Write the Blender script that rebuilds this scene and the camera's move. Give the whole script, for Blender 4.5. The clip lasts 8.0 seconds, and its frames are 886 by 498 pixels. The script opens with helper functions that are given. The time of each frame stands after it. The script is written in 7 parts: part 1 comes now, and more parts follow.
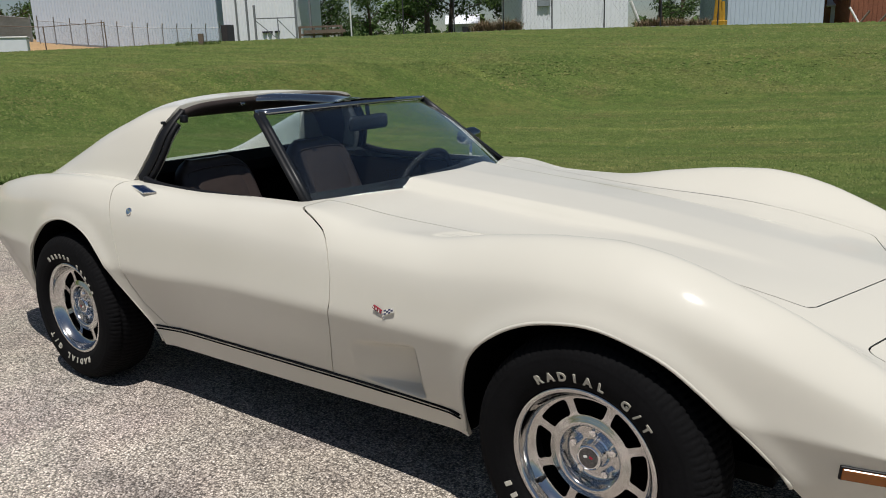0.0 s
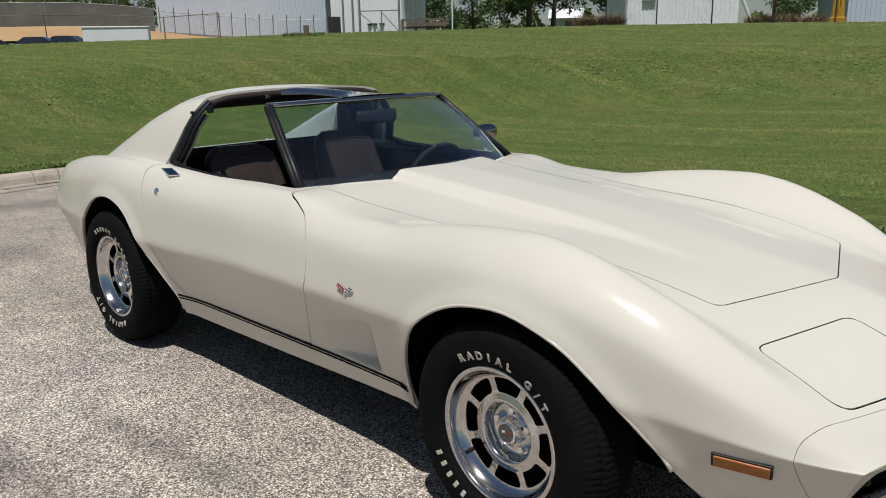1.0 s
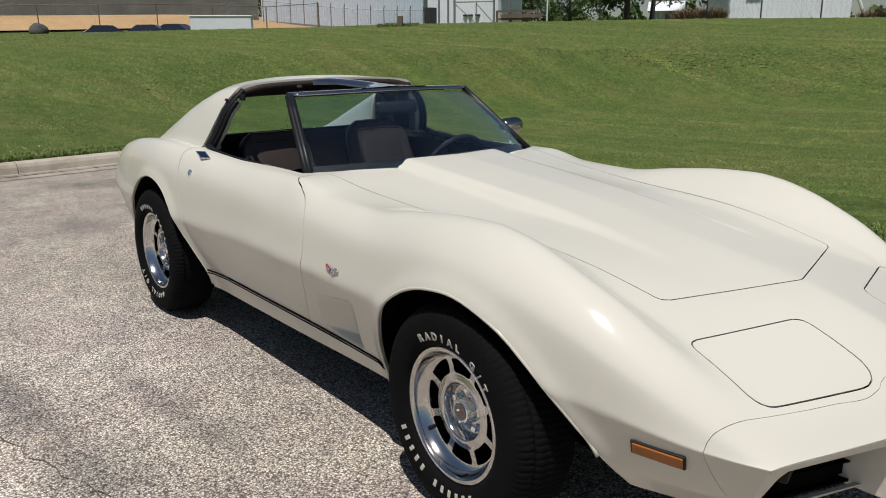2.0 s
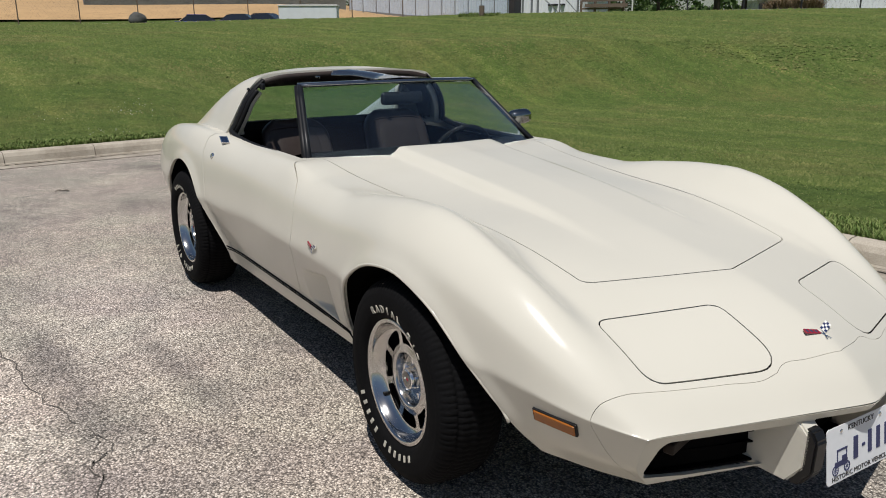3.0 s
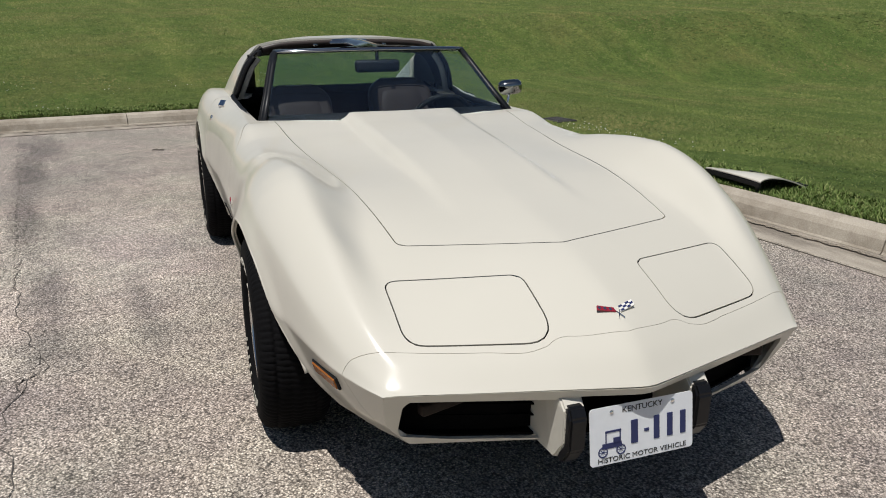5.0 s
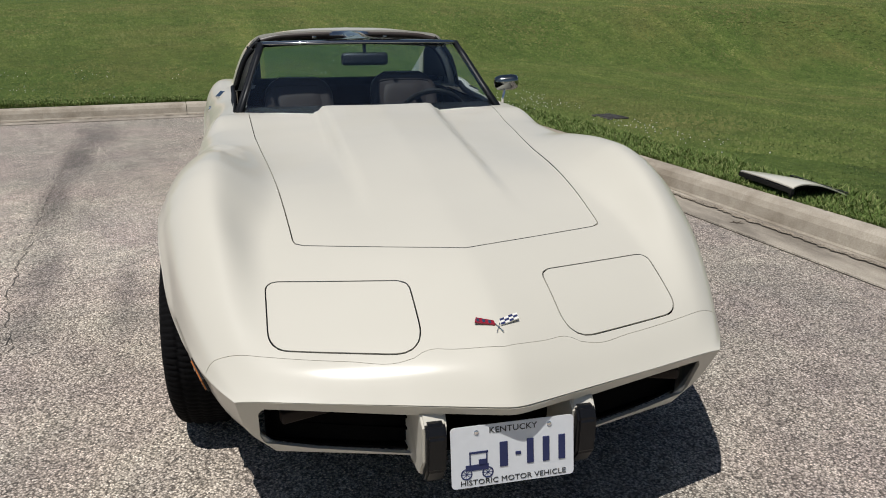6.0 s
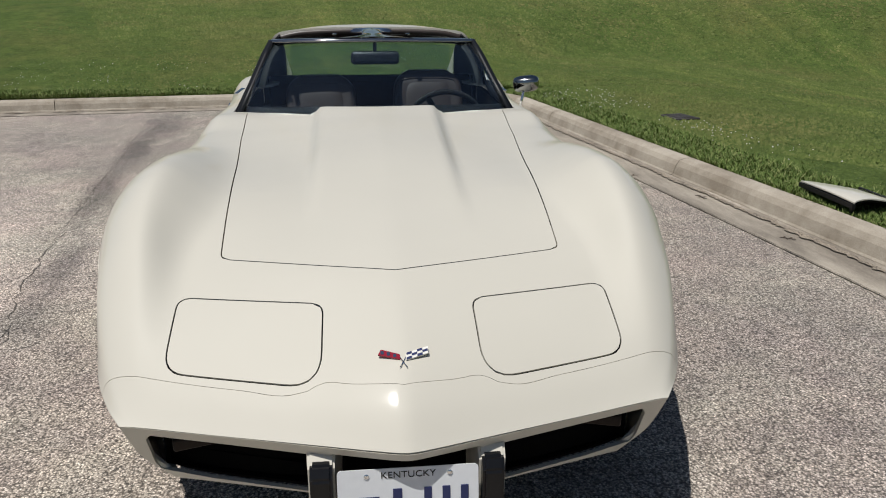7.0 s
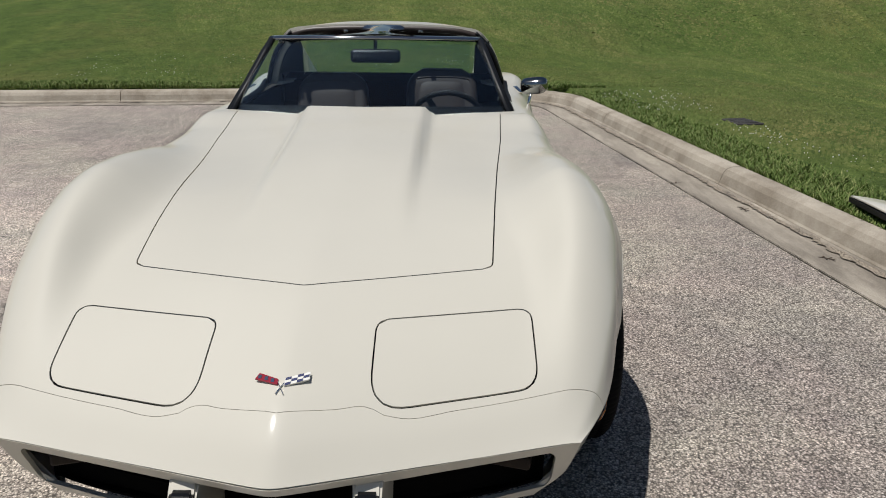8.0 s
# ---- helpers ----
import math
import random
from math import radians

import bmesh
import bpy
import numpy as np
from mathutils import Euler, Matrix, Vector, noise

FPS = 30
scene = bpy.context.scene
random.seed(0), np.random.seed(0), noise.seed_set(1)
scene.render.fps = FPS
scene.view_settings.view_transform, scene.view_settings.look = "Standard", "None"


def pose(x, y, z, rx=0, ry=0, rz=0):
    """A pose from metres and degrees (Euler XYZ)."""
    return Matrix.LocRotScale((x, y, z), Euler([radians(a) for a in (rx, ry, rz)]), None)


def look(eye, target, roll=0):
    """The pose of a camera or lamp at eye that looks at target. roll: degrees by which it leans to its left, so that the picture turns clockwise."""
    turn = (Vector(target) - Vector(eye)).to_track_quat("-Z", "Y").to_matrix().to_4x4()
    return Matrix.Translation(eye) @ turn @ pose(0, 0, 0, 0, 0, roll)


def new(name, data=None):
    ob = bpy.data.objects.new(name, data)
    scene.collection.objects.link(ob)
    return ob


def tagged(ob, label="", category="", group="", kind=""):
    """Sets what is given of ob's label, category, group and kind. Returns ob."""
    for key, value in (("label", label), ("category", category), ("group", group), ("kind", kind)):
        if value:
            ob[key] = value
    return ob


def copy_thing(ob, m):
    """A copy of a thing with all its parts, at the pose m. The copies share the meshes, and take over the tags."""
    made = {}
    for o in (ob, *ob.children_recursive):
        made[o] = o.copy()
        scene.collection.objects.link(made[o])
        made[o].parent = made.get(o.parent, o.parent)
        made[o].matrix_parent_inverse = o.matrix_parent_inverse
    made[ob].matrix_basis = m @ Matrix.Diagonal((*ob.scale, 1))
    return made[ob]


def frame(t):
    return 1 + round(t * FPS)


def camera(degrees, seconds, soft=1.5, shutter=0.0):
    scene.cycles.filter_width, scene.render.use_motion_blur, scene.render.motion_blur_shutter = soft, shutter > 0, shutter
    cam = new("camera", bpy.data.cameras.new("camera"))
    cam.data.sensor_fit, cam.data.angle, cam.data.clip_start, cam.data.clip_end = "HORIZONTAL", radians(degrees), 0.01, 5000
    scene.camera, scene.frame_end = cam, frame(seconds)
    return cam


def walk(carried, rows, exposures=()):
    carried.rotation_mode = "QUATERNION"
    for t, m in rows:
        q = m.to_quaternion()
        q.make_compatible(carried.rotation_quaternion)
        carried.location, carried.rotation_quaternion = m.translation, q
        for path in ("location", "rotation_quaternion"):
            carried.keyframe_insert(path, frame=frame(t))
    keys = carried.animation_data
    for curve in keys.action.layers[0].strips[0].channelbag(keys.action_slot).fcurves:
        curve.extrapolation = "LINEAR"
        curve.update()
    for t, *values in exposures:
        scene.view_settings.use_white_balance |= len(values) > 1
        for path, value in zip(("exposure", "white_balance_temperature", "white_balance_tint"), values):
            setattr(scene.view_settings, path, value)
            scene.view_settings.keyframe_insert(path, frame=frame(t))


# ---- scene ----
cam = camera(59.51, 8.0, 1.0)
# seconds, x, y, z, pitch from straight down, roll, yaw
PATH = [
    (0.0, 0.814, -2.460, 1.350, 76.22, 2.02, 36.78),
    (0.5, 1.037, -2.371, 1.351, 76.01, 1.64, 40.90),
    (1.0, 1.272, -2.325, 1.365, 75.96, 1.16, 44.36),
    (1.5, 1.417, -2.223, 1.365, 75.74, 0.75, 47.98),
    (3.0, 1.992, -1.924, 1.391, 74.75, 0.16, 57.61),
    (3.5, 2.109, -1.731, 1.368, 74.28, 0.32, 60.73),
    (4.0, 2.263, -1.546, 1.364, 73.71, 0.41, 63.75),
    (4.5, 2.404, -1.332, 1.364, 73.32, 0.38, 66.75),
    (6.0, 2.552, -0.534, 1.360, 72.53, -0.02, 76.68),
    (6.5, 2.505, -0.301, 1.370, 72.34, 0.17, 80.30),
    (7.0, 2.450, -0.080, 1.386, 71.95, -0.06, 83.87),
    (7.5, 2.389, 0.173, 1.370, 71.89, -0.19, 87.17),
    (8.0, 2.315, 0.337, 1.392, 71.63, -0.43, 90.25),
]
walk(cam, [(t, pose(x, y, z, a, b, c)) for t, x, y, z, a, b, c in PATH],
     [(0.0, -0.05), (3.0, -0.05), (4.5, -0.09), (6.0, -0.15), (8.0, -0.17)])

# ---------------------------------------------------------------- light
world = bpy.data.worlds.new("sky")
world.use_nodes = True
scene.world = world
SUN = Vector((0.235, -0.275, 1.0)).normalized()
elev = math.asin(SUN.z)
azim = math.atan2(SUN.x, SUN.y)
wn = world.node_tree.nodes
sky = wn.new("ShaderNodeTexSky")
sky.sky_type = "NISHITA"
sky.sun_disc = False
sky.sun_elevation = elev
sky.sun_rotation = azim
sky.air_density, sky.dust_density, sky.ozone_density = 1.0, 0.6, 1.0
wn["Background"].inputs["Strength"].default_value = 0.051
world.node_tree.links.new(sky.outputs["Color"], wn["Background"].inputs["Color"])
sun_data = bpy.data.lights.new("sun", "SUN")
sun_data.energy, sun_data.angle, sun_data.color = 4.5, radians(0.53), (1.0, 0.97, 0.93)
sun = new("sun", sun_data)
sun.matrix_world = look(SUN * 50, (0, 0, 0))
scene.view_settings.exposure = 0.0

# ---------------------------------------------------------------- materials


class Mat:
    """A node material with small helpers to wire it up."""

    def __init__(self, name, color=(0.5, 0.5, 0.5), rough=0.5, metal=0.0, coat=0.0, spec=0.5):
        self.m = bpy.data.materials.new(name)
        self.m.use_nodes = True
        self.t = self.m.node_tree
        self.b = self.t.nodes["Principled BSDF"]
        self.set("Base Color", (*color, 1))
        self.set("Roughness", rough)
        self.set("Metallic", metal)
        self.set("Coat Weight", coat)
        self.set("Coat Roughness", 0.03)
        self.set("Specular IOR Level", spec)

    def set(self, key, value):
        self.b.inputs[key].default_value = value

    def node(self, kind, **values):
        n = self.t.nodes.new(kind)
        for k, v in values.items():
            n.inputs[k.replace("_", " ")].default_value = v
        return n

    def link(self, a, b):
        self.t.links.new(a, b)

    def coords(self):
        return self.t.nodes.new("ShaderNodeTexCoord").outputs["Object"]

    def noise(self, scale, detail=4.0, rough=0.55, vec=None):
        n = self.node("ShaderNodeTexNoise", Scale=scale, Detail=detail, Roughness=rough)
        self.link(vec or self.coords(), n.inputs["Vector"])
        return n.outputs["Fac"]

    def ramp(self, fac, *stops):
        n = self.t.nodes.new("ShaderNodeValToRGB")
        e = n.color_ramp.elements
        while len(e) < len(stops):
            e.new(0.5)
        for el, (p, c) in zip(e, stops):
            el.position = p
            el.color = (*c, 1) if len(c) == 3 else c
        self.link(fac, n.inputs["Fac"])
        return n.outputs["Color"]

    def mix(self, fac, a, b, blend="MIX"):
        n = self.t.nodes.new("ShaderNodeMix")
        n.data_type, n.blend_type = "RGBA", blend
        for sock, v in ((n.inputs[0], fac), (n.inputs[6], a), (n.inputs[7], b)):
            if isinstance(v, (int, float)):
                sock.default_value = v
            elif isinstance(v, tuple):
                sock.default_value = (*v, 1)
            else:
                self.link(v, sock)
        return n.outputs[2]

    def bump(self, height, strength=0.3, dist=0.01):
        n = self.node("ShaderNodeBump", Strength=strength, Distance=dist)
        self.link(height, n.inputs["Height"])
        self.link(n.outputs["Normal"], self.b.inputs["Normal"])

    def color(self, sock):
        self.link(sock, self.b.inputs["Base Color"])

    def rough(self, sock):
        self.link(sock, self.b.inputs["Roughness"])


def grained(name, color, rough=0.5, scale=40.0, amount=0.25, bump=0.1, metal=0.0, coat=0.0, dist=0.003, spec=0.5):
    """A plain material with two scales of variation and a fine relief."""
    m = Mat(name, color, rough, metal, coat, spec)
    fine, broad = m.noise(scale), m.noise(scale / 12, 2.0)
    lo = tuple(c * (1 - amount) for c in color)
    hi = tuple(min(1, c * (1 + amount)) for c in color)
    c1 = m.ramp(fine, (0.3, lo), (0.7, hi))
    m.color(m.mix(0.5, c1, m.ramp(broad, (0.3, lo), (0.7, hi))))
    if bump:
        m.bump(fine, bump, dist)
    return m.m


def make_paint():
    m = Mat("cream_car_paint", (0.64, 0.60, 0.52), 0.5, 0.0, 0.65, 0.12)
    m.set("Coat Roughness", 0.09)
    broad = m.noise(1.3, 3.0)
    m.color(m.ramp(broad, (0.3, (0.572, 0.547, 0.474)), (0.7, (0.597, 0.571, 0.497))))
    m.rough(m.ramp(m.noise(9.0, 5.0), (0.3, (0.42,) * 3), (0.75, (0.55,) * 3)))
    return m.m


def make_asphalt():
    m = Mat("asphalt", (0.2, 0.18, 0.16), 0.92)
    co = m.coords()
    v = m.node("ShaderNodeTexVoronoi", Scale=140.0, Randomness=1.0)
    m.link(co, v.inputs["Vector"])
    sep = m.t.nodes.new("ShaderNodeSeparateColor")
    m.link(v.outputs["Color"], sep.inputs["Color"])
    stones = m.ramp(sep.outputs[0], (0.0, (0.15, 0.14, 0.127)), (0.28, (0.40, 0.362, 0.322)), (0.7, (0.57, 0.515, 0.455)), (1.0, (0.86, 0.80, 0.73)))
    gaps = m.ramp(v.outputs["Distance"], (0.35, (1.06, 1.06, 1.06)), (0.75, (0.30, 0.29, 0.285)))
    base = m.mix(1.0, stones, gaps, "MULTIPLY")
    big = m.ramp(m.noise(0.55, 5.0, 0.6), (0.3, (0.72, 0.715, 0.72)), (0.62, (1.08, 1.05, 1.01)))
    mid = m.ramp(m.noise(5.0, 4.0, 0.6), (0.32, (0.79, 0.79, 0.80)), (0.68, (1.12, 1.11, 1.09)))
    grit = m.ramp(m.noise(330.0, 3.0, 0.6), (0.34, (0.50, 0.50, 0.50)), (0.50, (0.98, 0.98, 0.98)), (0.66, (1.42, 1.41, 1.40)))
    base = m.mix(1.0, base, grit, "MULTIPLY")
    hue = m.ramp(m.noise(1.3, 3.0, 0.6), (0.35, (1.03, 0.985, 0.985)), (0.65, (0.98, 1.01, 0.97)))
    c = m.mix(1.0, m.mix(1.0, m.mix(1.0, base, big, "MULTIPLY"), mid, "MULTIPLY"), hue, "MULTIPLY")
    # dark ragged-edged scuffs and drips, broad paler and darker patches: middle, half-lengths, turn
    ragged = m.noise(14.0, 5.0, 0.7)
    for x, y, a, b, turn, dark in ((-1.25, -1.23, 0.8, 0.11, 6, 0.34), (-1.6, -1.68, 0.85, 0.15, 7, 0.38), (-0.95, -1.62, 0.4, 0.18, 20, 0.3), (-0.2, -1.72, 0.5, 0.14, -8, 0.35), (-3.4, -2.02, 1.3, 0.16, 8, 0.45), (-5.2, -2.2, 1.2, 0.2, 8, 0.5), (-6.6, -2.25, 1.2, 0.35, 8, 0.4), (0.3, -1.5, 0.25, 0.3, 0, 0.25), (-5.0, -0.6, 0.5, 0.35, 20, 0.3), (-7.0, 0.2, 0.9, 0.5, 70, 0.35), (-0.9, -2.6, 3.6, 1.3, 8, -0.4), (-2.3, -1.3, 1.6, 0.7, 5, -0.3), (-6.3, -3.2, 4.2, 2.8, 0, 0.12), (0.6, 1.9, 4.5, 1.5, 8, 0.10)):
        mp = m.t.nodes.new("ShaderNodeMapping")
        mp.vector_type = "TEXTURE"
        mp.inputs["Location"].default_value = (x, y, 0)
        mp.inputs["Rotation"].default_value = (0, 0, radians(turn))
        mp.inputs["Scale"].default_value = (a, b, 1)
        m.link(co, mp.inputs["Vector"])
        gr = m.t.nodes.new("ShaderNodeTexGradient")
        gr.gradient_type = "SPHERICAL"
        m.link(mp.outputs["Vector"], gr.inputs["Vector"])
        mu = m.t.nodes.new("ShaderNodeMath")
        mu.operation = "MULTIPLY"
        m.link(gr.outputs["Fac"], mu.inputs[0])
        m.link(ragged, mu.inputs[1])
        k = 1 - dark
        c = m.mix(1.0, c, m.ramp(mu.outputs[0], (0.03, (1, 1, 1)), (0.38, (k, k, k * 1.03))), "MULTIPLY")
    # the newer lane beside the seam is darker
    dot = m.t.nodes.new("ShaderNodeVectorMath")
    dot.operation = "DOT_PRODUCT"
    dot.inputs[1].default_value = (-0.13, 1.0, 0.0)
    m.link(co, dot.inputs[0])
    side = m.node("ShaderNodeMath")
    side.operation = "MULTIPLY_ADD"
    m.link(ragged, side.inputs[0])
    side.inputs[1].default_value = 0.16
    m.link(dot.outputs["Value"], side.inputs[2])
    lane = m.node("ShaderNodeMapRange")
    lane.inputs["From Min"].default_value, lane.inputs["From Max"].default_value = -1.66, -1.48
    m.link(side.outputs[0], lane.inputs["Value"])
    c = m.mix(1.0, c, m.ramp(lane.outputs[0], (0.0, (1.09, 1.085, 1.08)), (1.0, (0.97, 0.97, 0.97))), "MULTIPLY")
    m.color(c)
    m.bump(v.outputs["Distance"], 0.6, -0.005)
    return m.m


def make_concrete():
    m = Mat("concrete", (0.4, 0.36, 0.3), 0.9)
    fine = m.noise(160.0, 3.0)
    c = m.ramp(fine, (0.3, (0.32, 0.285, 0.235)), (0.7, (0.47, 0.43, 0.365)))
    stain = m.ramp(m.noise(2.2, 6.0, 0.65), (0.35, (0.62, 0.58, 0.53)), (0.6, (1.05, 1.03, 1.0)))
    m.color(m.mix(1.0, c, stain, "MULTIPLY"))
    m.bump(fine, 0.3, 0.003)
    return m.m


def make_gutter():
    """Concrete with long dirty streaks of washed-in grit."""
    m = Mat("dirty_gutter_concrete", (0.4, 0.36, 0.3), 0.9)
    fine = m.noise(140.0, 3.0)
    c = m.ramp(fine, (0.3, (0.30, 0.265, 0.22)), (0.7, (0.47, 0.43, 0.365)))
    mp = m.t.nodes.new("ShaderNodeMapping")
    mp.inputs["Rotation"].default_value = (0, 0, radians(-7.1))
    mp.inputs["Scale"].default_value = (0.9, 3.2, 1.0)
    m.link(m.coords(), mp.inputs["Vector"])
    streak = m.ramp(m.noise(1.0, 6.0, 0.7, mp.outputs["Vector"]), (0.38, (0.52, 0.50, 0.48)), (0.62, (1.0, 0.98, 0.95)))
    m.color(m.mix(1.0, c, streak, "MULTIPLY"))
    m.bump(fine, 0.4, 0.004)
    return m.m


def make_turf():
    m = Mat("mown_turf", (0.07, 0.12, 0.02), 0.95, spec=0.15)
    co = m.coords()
    fine = m.noise(38.0, 5.0, 0.7)
    along = m.t.nodes.new("ShaderNodeMapping")
    along.inputs["Scale"].default_value = (0.75, 1.0, 1.0)
    m.link(co, along.inputs["Vector"])
    patch = m.noise(0.42, 6.0, 0.65, along.outputs["Vector"])
    mid = m.noise(2.4, 6.0, 0.72, along.outputs["Vector"])
    tuft = m.noise(5.5, 7.0, 0.8)
    # faint mowing stripes
    mp = m.t.nodes.new("ShaderNodeMapping")
    mp.vector_type = "TEXTURE"
    mp.inputs["Rotation"].default_value = (0, 0, radians(5))
    mp.inputs["Scale"].default_value = (16.0, 1.0, 30.0)
    m.link(co, mp.inputs["Vector"])
    stripe = m.noise(0.95, 2.0, 0.5, mp.outputs["Vector"])
    a = m.ramp(fine, (0.25, (0.036, 0.060, 0.014)), (0.55, (0.085, 0.130, 0.032)), (0.8, (0.165, 0.21, 0.075)))
    dry = m.ramp(fine, (0.25, (0.09, 0.085, 0.025)), (0.75, (0.24, 0.21, 0.085)))
    amt = m.ramp(patch, (0.46, (0.02,) * 3), (0.60, (0.36,) * 3), (0.72, (0.62,) * 3))
    c = m.mix(amt, a, dry)
    c = m.mix(1.0, c, m.ramp(mid, (0.33, (0.76, 0.80, 0.77)), (0.67, (1.20, 1.14, 1.10))), "MULTIPLY")
    c = m.mix(1.0, c, m.ramp(stripe, (0.38, (0.92, 0.94, 0.92)), (0.57, (1.0, 1.0, 1.0)), (0.68, (1.20, 1.14, 1.13))), "MULTIPLY")
    c = m.mix(1.0, c, m.ramp(tuft, (0.34, (0.66, 0.69, 0.66)), (0.66, (1.24, 1.21, 1.20))), "MULTIPLY")
    m.color(c)
    m.bump(fine, 0.9, 0.03)
    return m.m


def make_glass(name, tint=(0.80, 0.90, 0.88), rough=0.0):
    m = Mat(name, tint, rough)
    m.set("Transmission Weight", 1.0)
    m.set("IOR", 1.45)
    return m.m


PAINT = make_paint()
ASPHALT = make_asphalt()
CONCRETE = make_concrete()
GUTTER_DIRT = make_gutter()
TURF = make_turf()
GLASS = make_glass("tinted_glass", (0.74, 0.86, 0.91))
RUBBER = grained("tyre_rubber", (0.0055, 0.0055, 0.006), 0.85, 120, 0.3, 0.15, spec=0.08)
SEAL = grained("black_rubber_seal", (0.007, 0.007, 0.008), 0.5, 60, 0.3, 0.1, spec=0.25)
# near-black colour carries the deep shade of cavities; the gutter joint shares it
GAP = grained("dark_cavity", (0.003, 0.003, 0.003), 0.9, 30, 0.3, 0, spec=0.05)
BLACK_GLOSS = grained("black_gloss_trim", (0.012, 0.014, 0.018), 0.12, 60, 0.2, 0, 0.0, 1.0, spec=1.0)
LACQUER = grained("deep_black_lacquer", (0.012, 0.015, 0.024), 0.10, 60, 0.2, 0, 0.0, 1.0, spec=1.0)
LACQUER.node_tree.nodes["Principled BSDF"].inputs["IOR"].default_value = 2.2
PAD = grained("black_rubber_pad", (0.008, 0.008, 0.009), 0.28, 60, 0.2, 0.05, spec=0.35)
SATIN_BLACK = grained("satin_black_frame", (0.009, 0.010, 0.012), 0.42, 80, 0.2, 0.05, spec=0.3)
# chrome darkened in colour for the dark ground the door mirror reflects
DARKENED_CHROME = grained("dark_reflection_chrome", (0.30, 0.31, 0.30), 0.10, 30, 0.2, 0, 1.0)
# chrome with the blue of the reflected sky put into its colour
SKY_CHROME = grained("sky_reflection_chrome", (0.10, 0.15, 0.30), 0.10, 30, 0.1, 0, 1.0)
CHROME = grained("chrome", (0.86, 0.87, 0.88), 0.06, 30, 0.05, 0, 1.0)
ALLOY = grained("polished_aluminium", (0.60, 0.595, 0.585), 0.12, 70, 0.08, 0.03, 1.0)
LEATHER = grained("brown_leather", (0.036, 0.026, 0.022), 0.42, 220, 0.2, 0.06, spec=0.45)
VINYL = grained("dark_brown_vinyl", (0.007, 0.0068, 0.007), 0.8, 120, 0.25, 0.2, spec=0.15)
CARPET = grained("dark_carpet", (0.011, 0.010, 0.009), 0.95, 200, 0.4, 0.4, spec=0.1)
AMBER = grained("amber_lens", (0.30, 0.095, 0.012), 0.22, 60, 0.15, 0.05)
# white greyed in its colour for the shade on the tyre lettering
TYRE_WHITE = grained("shade_greyed_white_rubber", (0.42, 0.40, 0.34), 0.7, 80, 0.2, 0.05)
WHITE_INK = grained("white_lettering", (0.72, 0.71, 0.66), 0.6, 80, 0.12, 0.05)
RED = grained("red_enamel", (0.26, 0.014, 0.03), 0.25, 60, 0.1, 0)
NAVY = grained("navy_ink", (0.02, 0.028, 0.10), 0.4, 60, 0.1, 0)
BLACK_INK = grained("black_ink", (0.015, 0.015, 0.015), 0.4, 60, 0.1, 0)
COWL = grained("matte_black_cowl", (0.0045, 0.005, 0.006), 0.9, 80, 0.2, 0.1, spec=0.06)
PLATE = grained("white_plate_enamel", (0.72, 0.74, 0.76), 0.35, 40, 0.05, 0.03)

# ---------------------------------------------------------------- mesh helpers


def from_bm(name, bm, material, smooth=False):
    me = bpy.data.meshes.new(name)
    bm.to_mesh(me)
    bm.free()
    me.materials.append(material)
    if smooth:
        me.shade_smooth()
    return me


def part(name, bm, material, parent, label="", smooth=False):
    ob = new(name, from_bm(name, bm, material, smooth) if isinstance(bm, bmesh.types.BMesh) else bm)
    if not isinstance(bm, bmesh.types.BMesh) and material and not bm.materials:
        bm.materials.append(material)
    ob.parent = parent
    return tagged(ob, label)


def thing(name, label, category, place=(0, 0, 0), group="", kind="", turn=0):
    ob = new(name)
    ob.empty_display_size = 0.1
    ob.matrix_world = pose(*place, 0, 0, turn)
    return tagged(ob, label, category, group, kind)


def pchip(xs, ys, x):
    """Monotone cubic interpolation."""
    xs, ys, x = np.asarray(xs, float), np.asarray(ys, float), np.asarray(x, float)
    h = np.diff(xs)
    d = np.diff(ys) / h
    m = np.zeros(len(xs))
    for i in range(1, len(xs) - 1):
        if d[i - 1] * d[i] > 0:
            w1, w2 = 2 * h[i] + h[i - 1], h[i] + 2 * h[i - 1]
            m[i] = (w1 + w2) / (w1 / d[i - 1] + w2 / d[i])
    m[0], m[-1] = d[0], d[-1]
    x = np.clip(x, xs[0], xs[-1])
    i = np.clip(np.searchsorted(xs, x) - 1, 0, len(h) - 1)
    t = (x - xs[i]) / h[i]
    return ((1 + 2 * t) * (1 - t) ** 2 * ys[i] + t * (1 - t) ** 2 * h[i] * m[i] + t * t * (3 - 2 * t) * ys[i + 1] + t * t * (t - 1) * h[i] * m[i + 1])


def curve(x, *knots):
    """Monotone cubic through (x, value) knots in rising order."""
    return pchip([k[0] for k in knots], [k[1] for k in knots], x)


def smooth01(v):
    v = np.clip(v, 0, 1)
    return v * v * (3 - 2 * v)


def box(bm, cx, cy, cz, sx, sy, sz, bevel=0.0, seg=2, m=None):
    r = bmesh.ops.create_cube(bm, size=1.0)
    vs = r["verts"]
    bmesh.ops.scale(bm, vec=(sx, sy, sz), verts=vs)
    if bevel:
        es = list({e for v in vs for e in v.link_edges})
        r = bmesh.ops.bevel(bm, geom=es, offset=bevel, segments=seg, affect="EDGES", profile=0.5)
        vs = list({v for f in r["faces"] for v in f.verts} | {v for v in vs if v.is_valid})
    bmesh.ops.transform(bm, matrix=Matrix.Translation((cx, cy, cz)) @ (m or Matrix()), verts=vs)
    return vs


